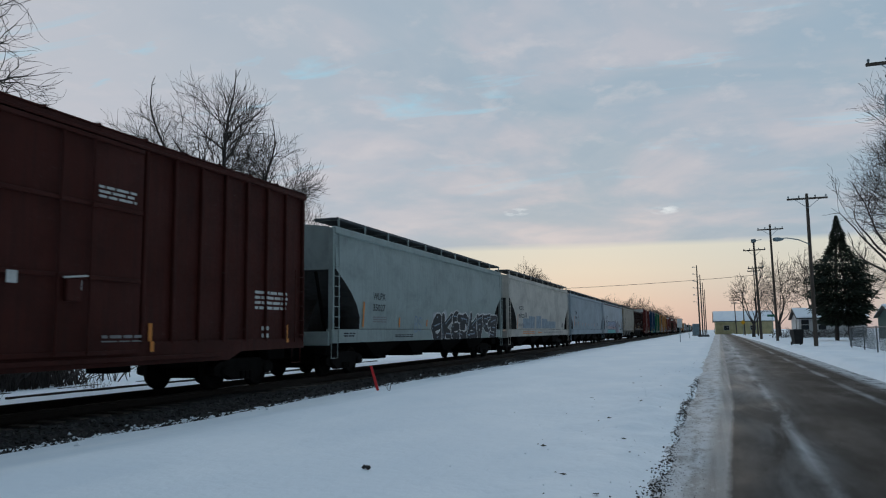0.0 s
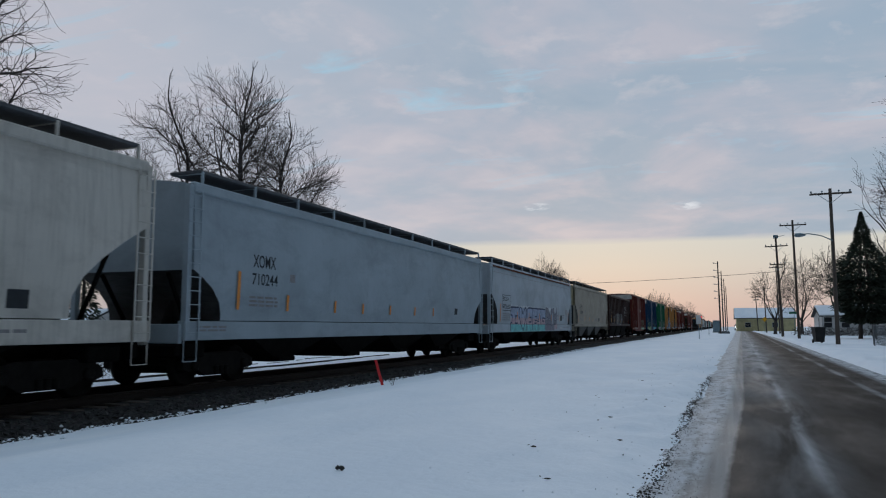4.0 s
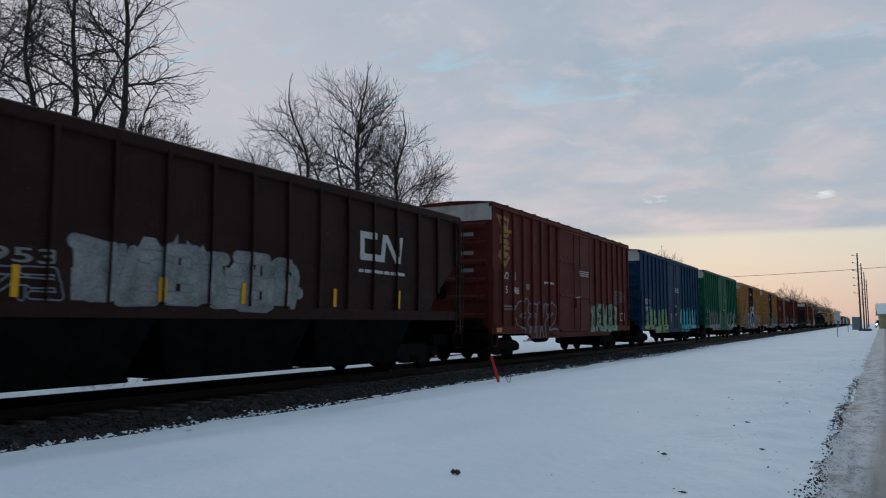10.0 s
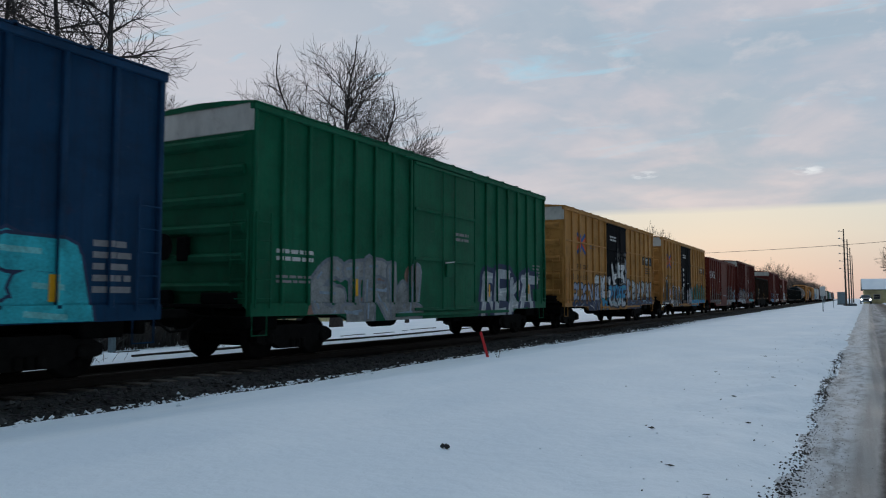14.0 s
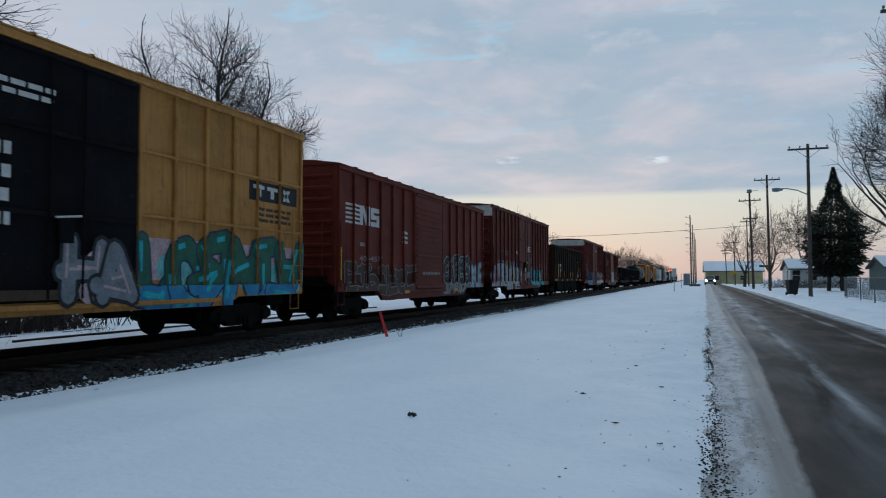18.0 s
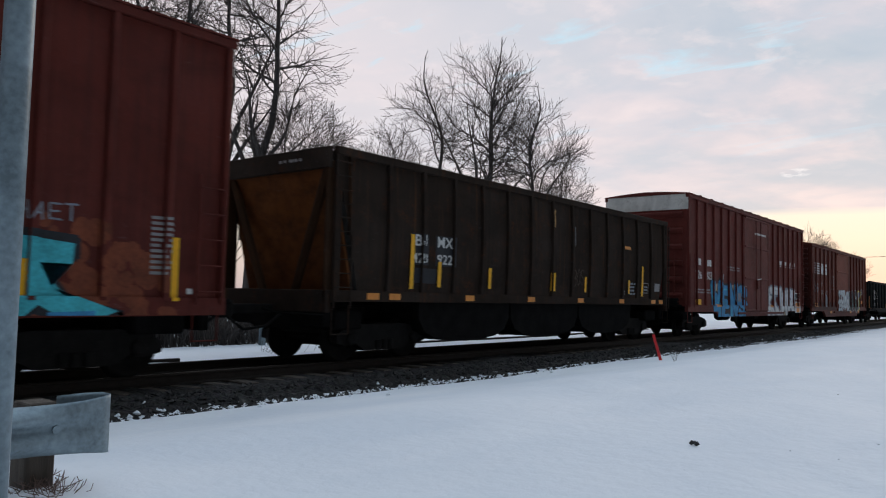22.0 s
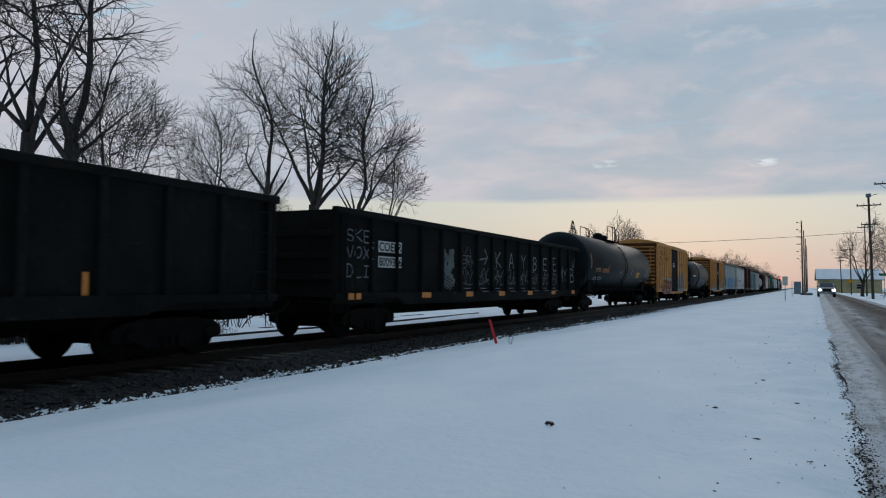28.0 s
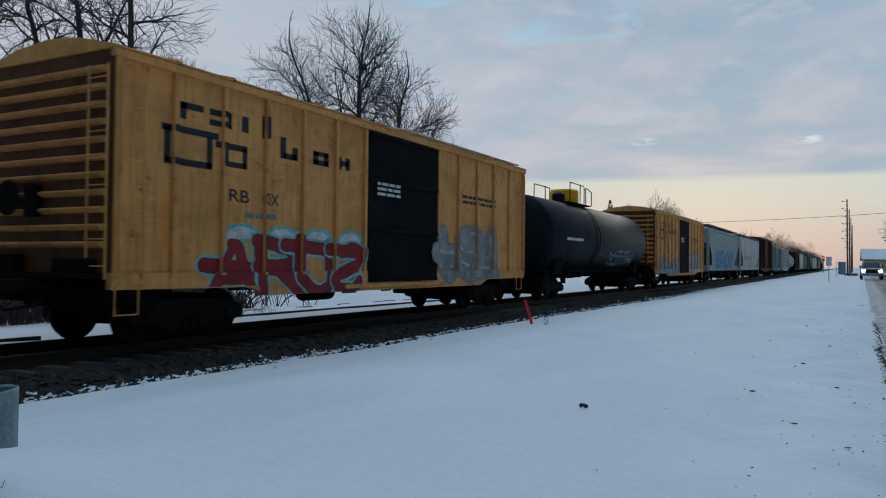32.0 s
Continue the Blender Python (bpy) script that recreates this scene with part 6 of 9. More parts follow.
graffiti(car, sk, 9.7, 14.4, 0.62, 1.9, "YONE", (S_NAVY, S_CYAN, S_TEAL, S_NAVY), 52, 0.24, 0.0, "fat cyan sprayed letters", edge=1.22, shade=0.35)
add_reflectors(car, sk, [(2.86, 1.15, 1.75), (4.82, 1.1, 1.65), (6.77, 1.25, 1.75), (9.22, 1.15, 1.6), (10.72, 1.1, 1.55), (12.45, 1.1, 1.55), (13.93, 1.1, 1.5)])
bars(car, sk, 8.0, 9.0, 3.0, 3.3, 3, white_mat, 27)
bars(car, sk, 14.6, 15.3, 1.2, 2.1, 5, grey_letter, 28)
rect(car, sk, 8.0, 8.2, 1.6, 1.8, white_mat, "marking", 0.006)
rect(car, sk, 0.9, 1.5, 0.85, 1.0, yellow_tape, "reflector", 0.008)

# 9: green boxcar
car, sk = boxcar("bright green ribbed boxcar with silver graffiti", 176.4, 16.0, 5.0, green, door_y=(6.15, 9.8))
graffiti(car, sk, 2.0, 6.2, 0.66, 1.95, "GIRM", (S_GREY, S_CHROME, S_STEEL, S_CLAY), 61, 0.17, 0.6, "silver sprayed letters on a clay-coloured cloud", edge=1.45)
graffiti(car, sk, 10.4, 14.6, 0.62, 1.95, "REKA", (S_NAVY, S_SILVER, S_WHITE, S_CLAY), 62, 0.15, 0.8, "silver letters on navy and clay spray", edge=2.1, slant=0.1)
bars(car, sk, 0.8, 2.0, 1.9, 2.2, 2, white_mat, 29)
bars(car, sk, 0.8, 2.0, 1.45, 1.65, 2, grey_letter, 30)
bars(car, sk, 8.4, 9.3, 2.8, 3.1, 2, grey_letter, 31)
rect(car, sk, 14.9, 15.4, 1.5, 1.75, S_BLACK, "stencil")
bars(car, sk, 14.8, 15.5, 1.8, 2.4, 5, grey_letter, 32)
add_reflectors(car, sk, [(14.2, 1.3, 1.65), (3.5, 1.2, 1.6), (11.0, 1.2, 1.6)])


def crossed(car, sk, y0, y1, z0, z1):
    """Two crossed ribbons: blue above and below, orange at the sides."""
    ym, zm = (y0 + y1) / 2, (z0 + z1) / 2
    w, g, o = 0.085, Geo(), 0.17
    lines = [((y0, z1 - o), (ym - 0.1, zm), 0), ((ym - 0.1, zm), (y0, z0 + o), 0), ((y1, z1 - o), (ym + 0.1, zm), 0), ((ym + 0.1, zm), (y1, z0 + o), 0),
             ((y0, z1), (ym, zm + 0.09), 1), ((ym, zm + 0.09), (y1, z1), 1), ((y0, z0), (ym, zm - 0.09), 1), ((ym, zm - 0.09), (y1, z0), 1), ((ym, zm - 0.12), (ym, zm + 0.12), 1)]
    for k, (p, q, m) in enumerate(lines):
        sk.lay(g, bar(p, q, w), 0.004 + 0.0004 * k, m)
    part("logo", g, [spray("logo_orange", (0.70, 0.12, 0.04)), spray("logo_blue", (0.04, 0.10, 0.30))], car, "orange and blue crossed ribbons")


# 10 and 11: tan boxcars with black doors
for front, seed in ((194.55, 71), (212.5, 81)):
    first = front < 200
    car, sk = boxcar("tan boxcar with a black door under graffiti" if first else "tan boxcar with a black door and teal graffiti", front, 15.75, 4.92, tan, door=door_black, door_y=(6.05, 9.55), posts=0.95, rails=(2.35, 3.55), end_ribs=5)
    crossed(car, sk, 1.8, 2.95, 3.1, 3.95)
    for t, a, b in (("FB", 1.75, 2.25), ("OX", 2.6, 3.1)):
        lettering(car, sk, t, a, b, 2.42, 2.62, dark_letter)
    if first:
        for t, a, b in (("5", 0.95, 1.15), ("04", 1.75, 2.2), ("13", 2.65, 3.05)):
            lettering(car, sk, t, a, b, 1.95, 2.17, dark_letter)
        graffiti(car, sk, 1.1, 4.7, 0.62, 1.78, "SESKM", (S_BLACK, S_LILAC, S_WHITE, S_CLAY, S_NAVY), seed, 0.16, 0.9, "navy and steel-blue sprayed letters", edge=1.45, split=0.4)
        for y in (1.7, 3.0):
            rect(car, sk, y, y + 0.55, 1.25, 1.5, S_OCHRE, "painted_patch", 0.03)
        graffiti(car, sk, 4.3, 6.4, 1.25, 2.15, "SC", (S_BLACK, S_WHITE, S_SILVER, S_SILVER), seed + 1, 0.19, 0.8, "white sprayed shapes with black outlines", edge=1.3)
        graffiti(car, sk, 4.6, 6.1, 0.65, 1.4, "JU", (S_BLACK, S_BLUE, S_CYAN, S_BLACK), seed + 5, 0.26, 0.0, "sky-blue sprayed letters", edge=1.35)
        door_skin = Skin(1.52 + 0.118, ())
        graffiti(car, door_skin, 6.9, 8.9, 1.75, 2.85, "UR", (S_BLACK, S_WHITE, S_SILVER, S_STEEL), seed + 2, 0.15, 0.3, "white sprayed letters across the door", edge=1.7, slant=-0.1)
        graffiti(car, door_skin, 6.2, 9.0, 0.82, 1.75, "STIRE", (S_BLACK, S_BLUE, S_CYAN, S_BARK, S_SILVER), seed + 6, 0.20, 0.4, "sky-blue and white sprayed letters", edge=1.7, split=0.35)
        rng, g = np.random.default_rng(seed), Geo()
        for k in range(46):
            door_skin.lay(g, disc(8.0 + rng.normal(0, 0.35), 3.2 + rng.normal(0, 0.2), rng.uniform(0.02, 0.10)), 0.002 + 0.00003 * k)
        tagged(part("graffiti_cloud", g, S_SMOKE, car, "faint grey spray on the door"), kind="stuff")
        g = Geo()
        for k in range(40):
            door_skin.lay(g, disc(9.12 + 0.2 * rng.uniform(), 1.2 + 2.2 * rng.uniform(), rng.uniform(0.05, 0.14)), 0.002 + 0.00003 * k)
        tagged(part("graffiti_cloud", g, S_GREY, car, "grey blots down the edge of the door"), kind="stuff")
        graffiti(car, sk, 9.7, 15.0, 1.2, 2.0, "ISOHAP", (S_BLACK, S_SILVER, S_WHITE, S_PINK), seed + 3, 0.20, 0.3, "silver sprayed letters with black outlines", edge=1.45)
        graffiti(car, sk, 9.8, 15.3, 0.64, 1.2, "MEGSAHE", (S_BARK, S_NAVY, S_SKY, S_BARK), seed + 4, 0.20, 1.2, "brown, navy and pale blue sprayed letters", edge=1.4)
    else:
        for t, a, b in (("5", 0.95, 1.15), ("02", 1.75, 2.2), ("42", 2.65, 3.1), ("0", 3.55, 3.75)):
            lettering(car, sk, t, a, b, 1.95, 2.17, dark_letter)
        rect(car, sk, 0.6, 6.0, 1.35, 1.75, S_PINK, "painted_patch", 0.002)
        graffiti(car, sk, 0.5, 2.5, 0.62, 2.1, "A", (S_WHITE, S_BLACK, S_GREY, S_GREY), seed, 0.26, 0.5, "black letter with a white rim", edge=1.28, shade=0.0)
        graffiti(car, sk, 3.3, 6.3, 0.64, 1.85, "THAM", (S_WHITE, S_BLACK, S_GREY, S_GREY), seed + 3, 0.24, 0.4, "black letters with white rims", edge=1.28, shade=0.2)
        graffiti(car, sk, 2.3, 3.5, 0.66, 1.15, "HEXNS", (S_BLACK, S_WHITE, S_WHITE), seed + 4, 0.16, None, "small white letters with black rims", edge=1.7, shade=0.0)
        rect(car, sk, 9.7, 15.4, 1.15, 1.95, S_PINK, "painted_patch", 0.002)
        graffiti(car, sk, 9.6, 15.5, 0.64, 2.0, "JORNIA", (S_NAVY, S_DEEP, S_CYAN, S_TEAL, S_BLUE), seed + 1, 0.22, 0.25, "dark green letters with blue feet on pink", edge=1.2, split=0.3, shade=0.5)
        door_skin = Skin(1.52 + 0.118, ())
        graffiti(car, door_skin, 7.9, 9.4, 0.85, 1.75, "HA", (S_BLACK, S_GREY, S_PINK, S_PINK), seed + 2, 0.2, 0.5, "dark letters on pink spray")
        rect(car, door_skin, 6.3, 8.9, 0.84, 1.0, S_BARK, "painted_patch", 0.003)
        bars(car, door_skin, 6.4, 6.8, 1.9, 3.3, 4, white_mat, 33)
    rect(car, sk, 13.3, 15.5, 3.02, 3.48, S_BLACK, "logo_panel", 0.003)
    for y, lean in ((13.55, 0.0), (14.15, 0.0), (14.8, 0.24), (14.8, -0.24)):
        rect(car, sk, y + 0.08 - lean / 2, y + 0.24 - lean / 2, 3.11, 3.39, white_mat, "logo", 0.006, lean=lean)
        if not lean:
            rect(car, sk, y - 0.08, y + 0.40, 3.30, 3.39, white_mat, "logo", 0.007)
    bars(car, sk, 13.6, 15.2, 2.5, 2.9, 3, S_BARK, 34)
    bars(car, sk, 3.6, 4.2, 3.35, 3.55, 2, S_GREY, 35)
    add_reflectors(car, sk, [(0.35, 0.95, 2.0)], orange_tape)
    bars(car, Skin(1.52 + 0.12, ()), 6.4, 7.6, 3.9, 4.2, 2, white_mat, 36)


def striped_mark(car, sk, y0, y1, z0, z1):
    """A horse-mane of five stripes that run into two white blocks."""
    g, h = Geo(), (z1 - z0) / 9
    for k in range(5):
        z = z0 + 2 * k * h
        sk.lay(g, [(y0, z), (y0 + 0.42 * (y1 - y0), z), (y0 + 0.45 * (y1 - y0), z + h), (y0, z + h)], 0.004)
    a = y0 + 0.40 * (y1 - y0)
    w = (y1 - a) / 2
    for k, poly in enumerate(([(a, z0), (a + 0.3 * w, z0), (a + 0.3 * w, z1), (a, z1)], [(a + 0.1 * w, z1), (a + 0.4 * w, z1), (a + 0.95 * w, z0), (a + 0.6 * w, z0)], [(a + 0.65 * w, z0), (a + 0.95 * w, z0), (a + 0.95 * w, z1), (a + 0.65 * w, z1)],
                              [(a + 1.1 * w, z1 - 2.2 * h), (y1, z1 - 2.2 * h), (y1, z1), (a + 1.1 * w, z1)], [(a + 1.1 * w, z0 + 3.4 * h), (y1, z0 + 3.4 * h), (y1, z0 + 5.6 * h), (a + 1.1 * w, z0 + 5.6 * h)], [(a + 1.1 * w, z0), (y1, z0), (y1, z0 + 2.2 * h), (a + 1.1 * w, z0 + 2.2 * h)],
                              [(a + 1.1 * w, z0 + 4 * h), (a + 1.4 * w, z0 + 4 * h), (a + 1.4 * w, z1), (a + 1.1 * w, z1)], [(y1 - 0.3 * w, z0), (y1, z0), (y1, z0 + 5 * h), (y1 - 0.3 * w, z0 + 5 * h)])):
        sk.lay(g, poly, 0.005 + 0.0005 * k)
    part("logo", g, white_mat, car, "white striped company mark")


# 12: oxide red boxcar with the striped mark
car, sk = boxcar("oxide red boxcar with a striped white mark", 230.3, 15.95, 4.50, red_e, door_y=(6.4, 9.5), posts=1.1, band=False, end_ribs=9, plug=False, arch=0.2, low=0.48)
striped_mark(car, sk, 0.6, 3.12, 2.85, 3.45)
lettering(car, sk, "404457", 1.58, 3.25, 1.73, 1.9, grey_letter)
bars(car, sk, 1.63, 2.0, 2.15, 2.36, 1, grey_letter, 77)
rect(car, sk, 0.4, 6.3, 0.85, 1.5, brown, "painted_out_strip", 0.003)
graffiti(car, sk, 0.6, 6.2, 0.76, 1.55, "ETPCHRL", (S_GREY, S_BARK, S_BLACK), 91, 0.17, None, "brown-black letters with faint grey rims", edge=1.3, shade=0.0)
graffiti(car, sk, 9.9, 13.5, 1.1, 2.05, "CORES", (S_SILVER, S_BLACK, S_GREY, S_BLACK), 92, 0.21, 0.6, label="black letters with pale rims", edge=1.25, shade=0.4)
graffiti(car, sk, 9.9, 13.5, 0.62, 1.15, "XWMAKW", (S_BLACK, S_CHROME, S_GREY, S_BLACK), 94, 0.19, 0.8, label="broken white and black sprayed shapes", edge=1.5)
graffiti(car, sk, 13.55, 15.65, 0.75, 1.85, "CHYE", (S_GREY, S_SKY, S_WHITE, S_STEEL), 93, 0.2, 0.8, label="pale blue sprayed letters", edge=1.5)
add_reflectors(car, sk, [(0.15, 1.15, 2.1)])
for y in (2.6, 5.2, 11.0, 13.6):
    rect(car, sk, y, y + 0.45, 0.68, 0.78, orange_tape, "reflector", 0.06)
bars(car, sk, 5.2, 5.7, 2.4, 2.9, 3, white_mat, 37)
bars(car, sk, 7.0, 9.0, 1.3, 1.5, 1, grey_letter, 38)
g = Geo()
for k in range(14):
    z = 1.2 + 0.2 * k
    g.box(1.59, 1.625, 6.5, 9.4, z, z + 0.05)
part("door_slats", g, red_e, car)

# 13: oxide boxcar with big silver graffiti
car, sk = boxcar("dark red ribbed boxcar with silver and cyan graffiti", 247.95, 15.9, 4.98, red_b, door_y=(6.4, 9.4))
for t, a, b in (("YK", 1.0, 1.45), ("R", 2.1, 2.3), ("200", 2.6, 3.15), ("62", 3.4, 3.75)):
    lettering(car, sk, t, a, b, 2.48, 2.74, grey_letter)
bars(car, sk, 1.0, 2.3, 2.05, 2.2, 2, grey_letter, 39)
for k, m in enumerate((S_PINK, S_DEEP, S_BLUE, S_ORANGE, S_DEEP, S_ORANGE, S_BLUE, S_MOSS)):
    g = Geo()
    for q in range(5):
        sk.lay(g, disc(0.75 + 0.72 * k + 0.17 * q, (1.75, 1.82, 1.95, 2.0, 1.98, 2.0, 1.95, 1.6)[k] + 0.06 * math.sin(2.1 * k + 1.9 * q), 0.16 + 0.05 * math.sin(3.0 * q + k)), 0.0031 + 0.00008 * (5 * k + q))
    tagged(part("graffiti_cloud", g, m, car, "puff of sprayed colour above the letters"), kind="stuff")
graffiti(car, sk, 1.35, 6.2, 0.62, 1.9, "TENUS", (S_BLACK, S_SILVER, S_CHROME, S_BLACK), 102, 0.21, 0.5, "fat silver letters with black outlines", edge=1.3, shade=0.25)
graffiti(car, sk, 0.1, 1.3, 0.66, 1.4, "SZ", (S_BLUE, S_PINK, S_ORANGE, S_BLUE), 104, 0.3, 0.6, "pink and blue spray")
graffiti(car, sk, 6.0, 6.5, 0.7, 1.7, "S", (S_DEEP, S_PINK, S_BLUE, S_SKY), 106, 0.3, 1.5, "green, pink and blue spray")
# cyan piece: angular letters and a star, black edges, orange haze round them
rng = np.random.default_rng(103)
g = Geo()
for k in range(260):
    y = 9.62 + 5.4 * rng.uniform() ** 1.15
    tall = 2.0 - 0.35 * max(0.0, y - 13.9)
    sk.lay(g, disc(y, rng.uniform(0.66, tall), rng.uniform(0.05, 0.15)), 0.0015 + 0.000008 * k)
tagged(part("graffiti_cloud", g, S_RUSTY, car, "thin orange haze sprayed round the letters"), kind="stuff")
CUTS = {"U": ([(9.78, 1.95), (10.24, 1.92), (10.1, 1.72), (9.95, 1.12), (9.86, 0.92), (9.6, 1.18), (9.74, 1.22)], [(10.0, 1.1), (10.34, 1.12), (10.5, 0.86), (10.02, 0.84)]),
        "N": ([(10.46, 1.84), (10.74, 1.84), (10.98, 1.06), (11.2, 0.82), (10.55, 0.74), (10.4, 1.3)], [(10.78, 1.80), (11.26, 1.78), (11.28, 1.06), (11.04, 1.0), (10.9, 1.42)]),
        "A": ([(11.3, 1.04), (11.8, 1.14), (12.02, 0.9), (11.86, 0.66), (11.38, 0.74)],),
        "S": ([(12.0, 1.84), (12.46, 1.76), (12.84, 1.62), (12.8, 1.04), (12.5, 0.98), (12.42, 1.4), (12.2, 1.28), (12.02, 1.32)], [(12.03, 1.04), (12.44, 0.96), (12.5, 0.74), (12.06, 0.66)]),
        "T": ([(12.82, 1.80), (13.62, 1.72), (13.6, 1.46), (13.2, 1.46), (13.5, 1.06), (14.2, 0.86), (13.7, 0.66), (13.18, 0.94), (12.86, 0.66), (12.8, 1.0)],)}
star = [(11.6 + (0.34 if k % 2 == 0 else 0.14) * math.cos(math.pi * (0.5 + k / 5)), 1.46 + (0.36 if k % 2 == 0 else 0.14) * math.sin(math.pi * (0.5 + k / 5))) for k in range(10)]
shapes = [c for group in CUTS.values() for c in group] + [star]
for layer, (grow, lift, m) in enumerate(((0.085, 0.0040, 0), (0.0, 0.0062, 1))):
    g = Geo()
    for k, c in enumerate(shapes):
        my, mz = sum(p[0] for p in c) / len(c), sum(p[1] for p in c) / len(c)
        rim = []
        for y, z in c:
            d = math.hypot(y - my, z - mz)
            rim.append((y + (y - my) / d * grow, z + (z - mz) / d * grow))
        for a, b in zip(rim, rim[1:] + rim[:1]):
            sk.lay(g, [(my, mz), a, b], lift + 0.00006 * k)
            if m == 0:
                sk.lay(g, bar(a, b, 0.035), lift + 0.00006 * k + 0.00003)
    part("graffiti", g, (S_BLACK, S_CYAN)[m], car, "cyan angular letters and a star with black edges")
g = Geo()
for a, b in (((11.0, 1.05), (11.24, 1.7)), ((10.05, 1.25), (10.3, 1.8)), ((12.55, 1.05), (12.75, 1.5)), ((13.3, 0.8), (13.9, 0.82)), ((11.45, 0.8), (11.8, 0.84))):
    sk.lay(g, bar(a, b, 0.045), 0.0074)
part("graffiti_shade", g, S_BLUE, car, "blue shading on the letters")
tag(car, sk, 9.72, 10.25, 2.2, 2.5, "HAET", S_GREY, 65, 0.016, "thin pale tag")
tag(car, sk, 12.85, 13.65, 2.0, 2.22, "HAET", S_GREY, 66, 0.013, "thin pale tag")
bars(car, sk, 14.66, 15.0, 1.35, 2.2, 11, grey_letter, 67)
rect(car, sk, 15.25, 15.34, 1.1, 1.18, white_mat, "stencil")
rect(car, sk, 5.55, 5.95, 2.65, 2.82, white_mat, "placard", 0.02)
bars(car, sk, 8.2, 9.1, 2.85, 3.2, 3, white_mat, 40)
graffiti(car, Skin(1.645, ()), 8.0, 8.85, 1.3, 1.58, "BOSE", (S_BLUE, S_STEEL, S_GREY), 105, 0.11, None, "small steel-blue tag", edge=1.4, shade=0.0)
rect(car, Skin(1.69, ()), 7.35, 7.85, 1.62, 2.2, door_black, "lock_panel", 0.0)
rect(car, Skin(1.69, ()), 7.45, 7.68, 1.64, 1.86, white_mat, "placard", 0.004)
add_reflectors(car, sk, [(0.35, 0.95, 2.0), (2.9, 1.05, 1.6), (5.25, 1.0, 1.55), (7.57, 1.1, 1.55), (10.65, 1.05, 1.5), (12.98, 1.05, 1.5), (15.03, 1.0, 1.9)])

# 14: open hopper, black-brown
car, sk = hopper("rust-stained black-brown open hopper with yellow reflectors", 265.9, 15.2, 3.70, coal, open_top=True, posts=1.0, bulge=0.08, bays=3, sill_z=(1.02, 1.22), tub=True, low=0.20, walk_board=False,
                 cut=[(0.2, 3.5), (0.30, 3.04), (0.42, 2.52), (0.55, 2.0), (0.67, 1.54), (0.75, 1.22)])
for y0, s in ((0.0, 1), (15.2, -1)):
    part("slope_sheet", Geo().add([(x, y0 + s * y, z) for y, z in ((0.14, 3.46), (0.69, 1.25), (0.09, 3.40), (0.64, 1.20)) for x in (-1.46, 1.46)],
                                  [(0, 1, 3, 2), (4, 6, 7, 5), (0, 4, 5, 1), (2, 3, 7, 6), (0, 2, 6, 4), (1, 5, 7, 3)]), rusty, car, "bare rusted end slope")
    for x in (-1, 1):
        part("end_strut", Geo().tube([(x * 1.38, y0 + s * 0.10, 3.4), (x * 0.42, y0 + s * 0.22, 1.1)], 0.085, 6), rusty_brace, car)
        part("end_strut", Geo().box(*sorted((x * 1.40, x * 1.48)), *sorted((y0 + s * 0.02, y0 + s * 0.2)), 1.0, 3.5, 0.01), rusty_brace, car)
    part("end_chord", Geo().box(-1.5, 1.5, *sorted((y0 + s * 0.0, y0 + s * 0.10)), 3.36, 3.74, 0.015), coal, car)
for a, b in ((2.2, 2.72), (2.95, 3.55)):
    rect(car, sk, a, b, 1.76, 2.38, S_BLACK, "number_panel", 0.003)
for t, a, b, c, d in (("BI", 2.3, 2.6, 2.14, 2.36), ("MX", 3.0, 3.5, 2.14, 2.36), ("423", 2.22, 2.7, 1.80, 2.0), ("922", 3.0, 3.5, 1.80, 2.0)):
    lettering(car, sk, t, a, b, c, d, white_mat, lift=0.006)
add_reflectors(car, sk, [(2.2, 1.28, 2.35), (3.06, 1.33, 1.85), (4.86, 1.34, 1.8), (7.58, 1.34, 1.8), (9.37, 1.34, 1.75), (12.1, 1.34, 1.75), (13.05, 1.28, 2.2)])
for y in (1.0, 1.6, 4.0, 6.5, 9.0, 11.5, 13.8, 14.4):
    rect(car, sk, y, y + 0.32, 1.06, 1.18, orange_tape, "reflector", 0.012)
g = Geo()
for k, w in enumerate((0.08, 0.05, 0.11, 0.09, 0.06)):
    g.box(0.15 + 0.14 * k, 0.15 + 0.14 * k + w, -0.006, 0.006, 3.53, 3.58)
part("small_print", g, grey_letter, car)
rect(car, sk, 11.73, 12.22, 2.66, 2.75, orange_tape, "reflector", 0.01)
rect(car, sk, 7.60, 7.72, 2.95, 3.4, S_OCHRE, "worn_reflector", 0.01)
rect(car, sk, 8.72, 8.82, 2.55, 3.05, S_DIM, "worn_reflector", 0.01)
rect(car, sk, 11.75, 11.87, 1.32, 1.45, grey_letter, "stencil")
bars(car, sk, 12.2, 12.6, 1.3, 1.7, 4, S_GREY, 61)
for a, b, c, d in ((13.18, 13.56, 1.38, 1.40), (13.18, 13.56, 1.68, 1.70), (13.18, 13.20, 1.38, 1.70), (13.54, 13.56, 1.38, 1.70)):
    rect(car, sk, a, b, c, d, grey_letter, "frame_line")
bars(car, sk, 13.24, 13.5, 1.44, 1.62, 2, S_GREY, 62)
tag(car, sk, 8.7, 9.3, 1.5, 1.95, "BOS", S_BARK, 64, 0.010, "faint chalk scribble")
rect(car, sk, 2.3, 3.0, 1.4, 1.7, S_BLACK, "painted_patch", 0.002)
rect(car, sk, 14.05, 14.45, 1.45, 1.7, grey_letter, "stencil")

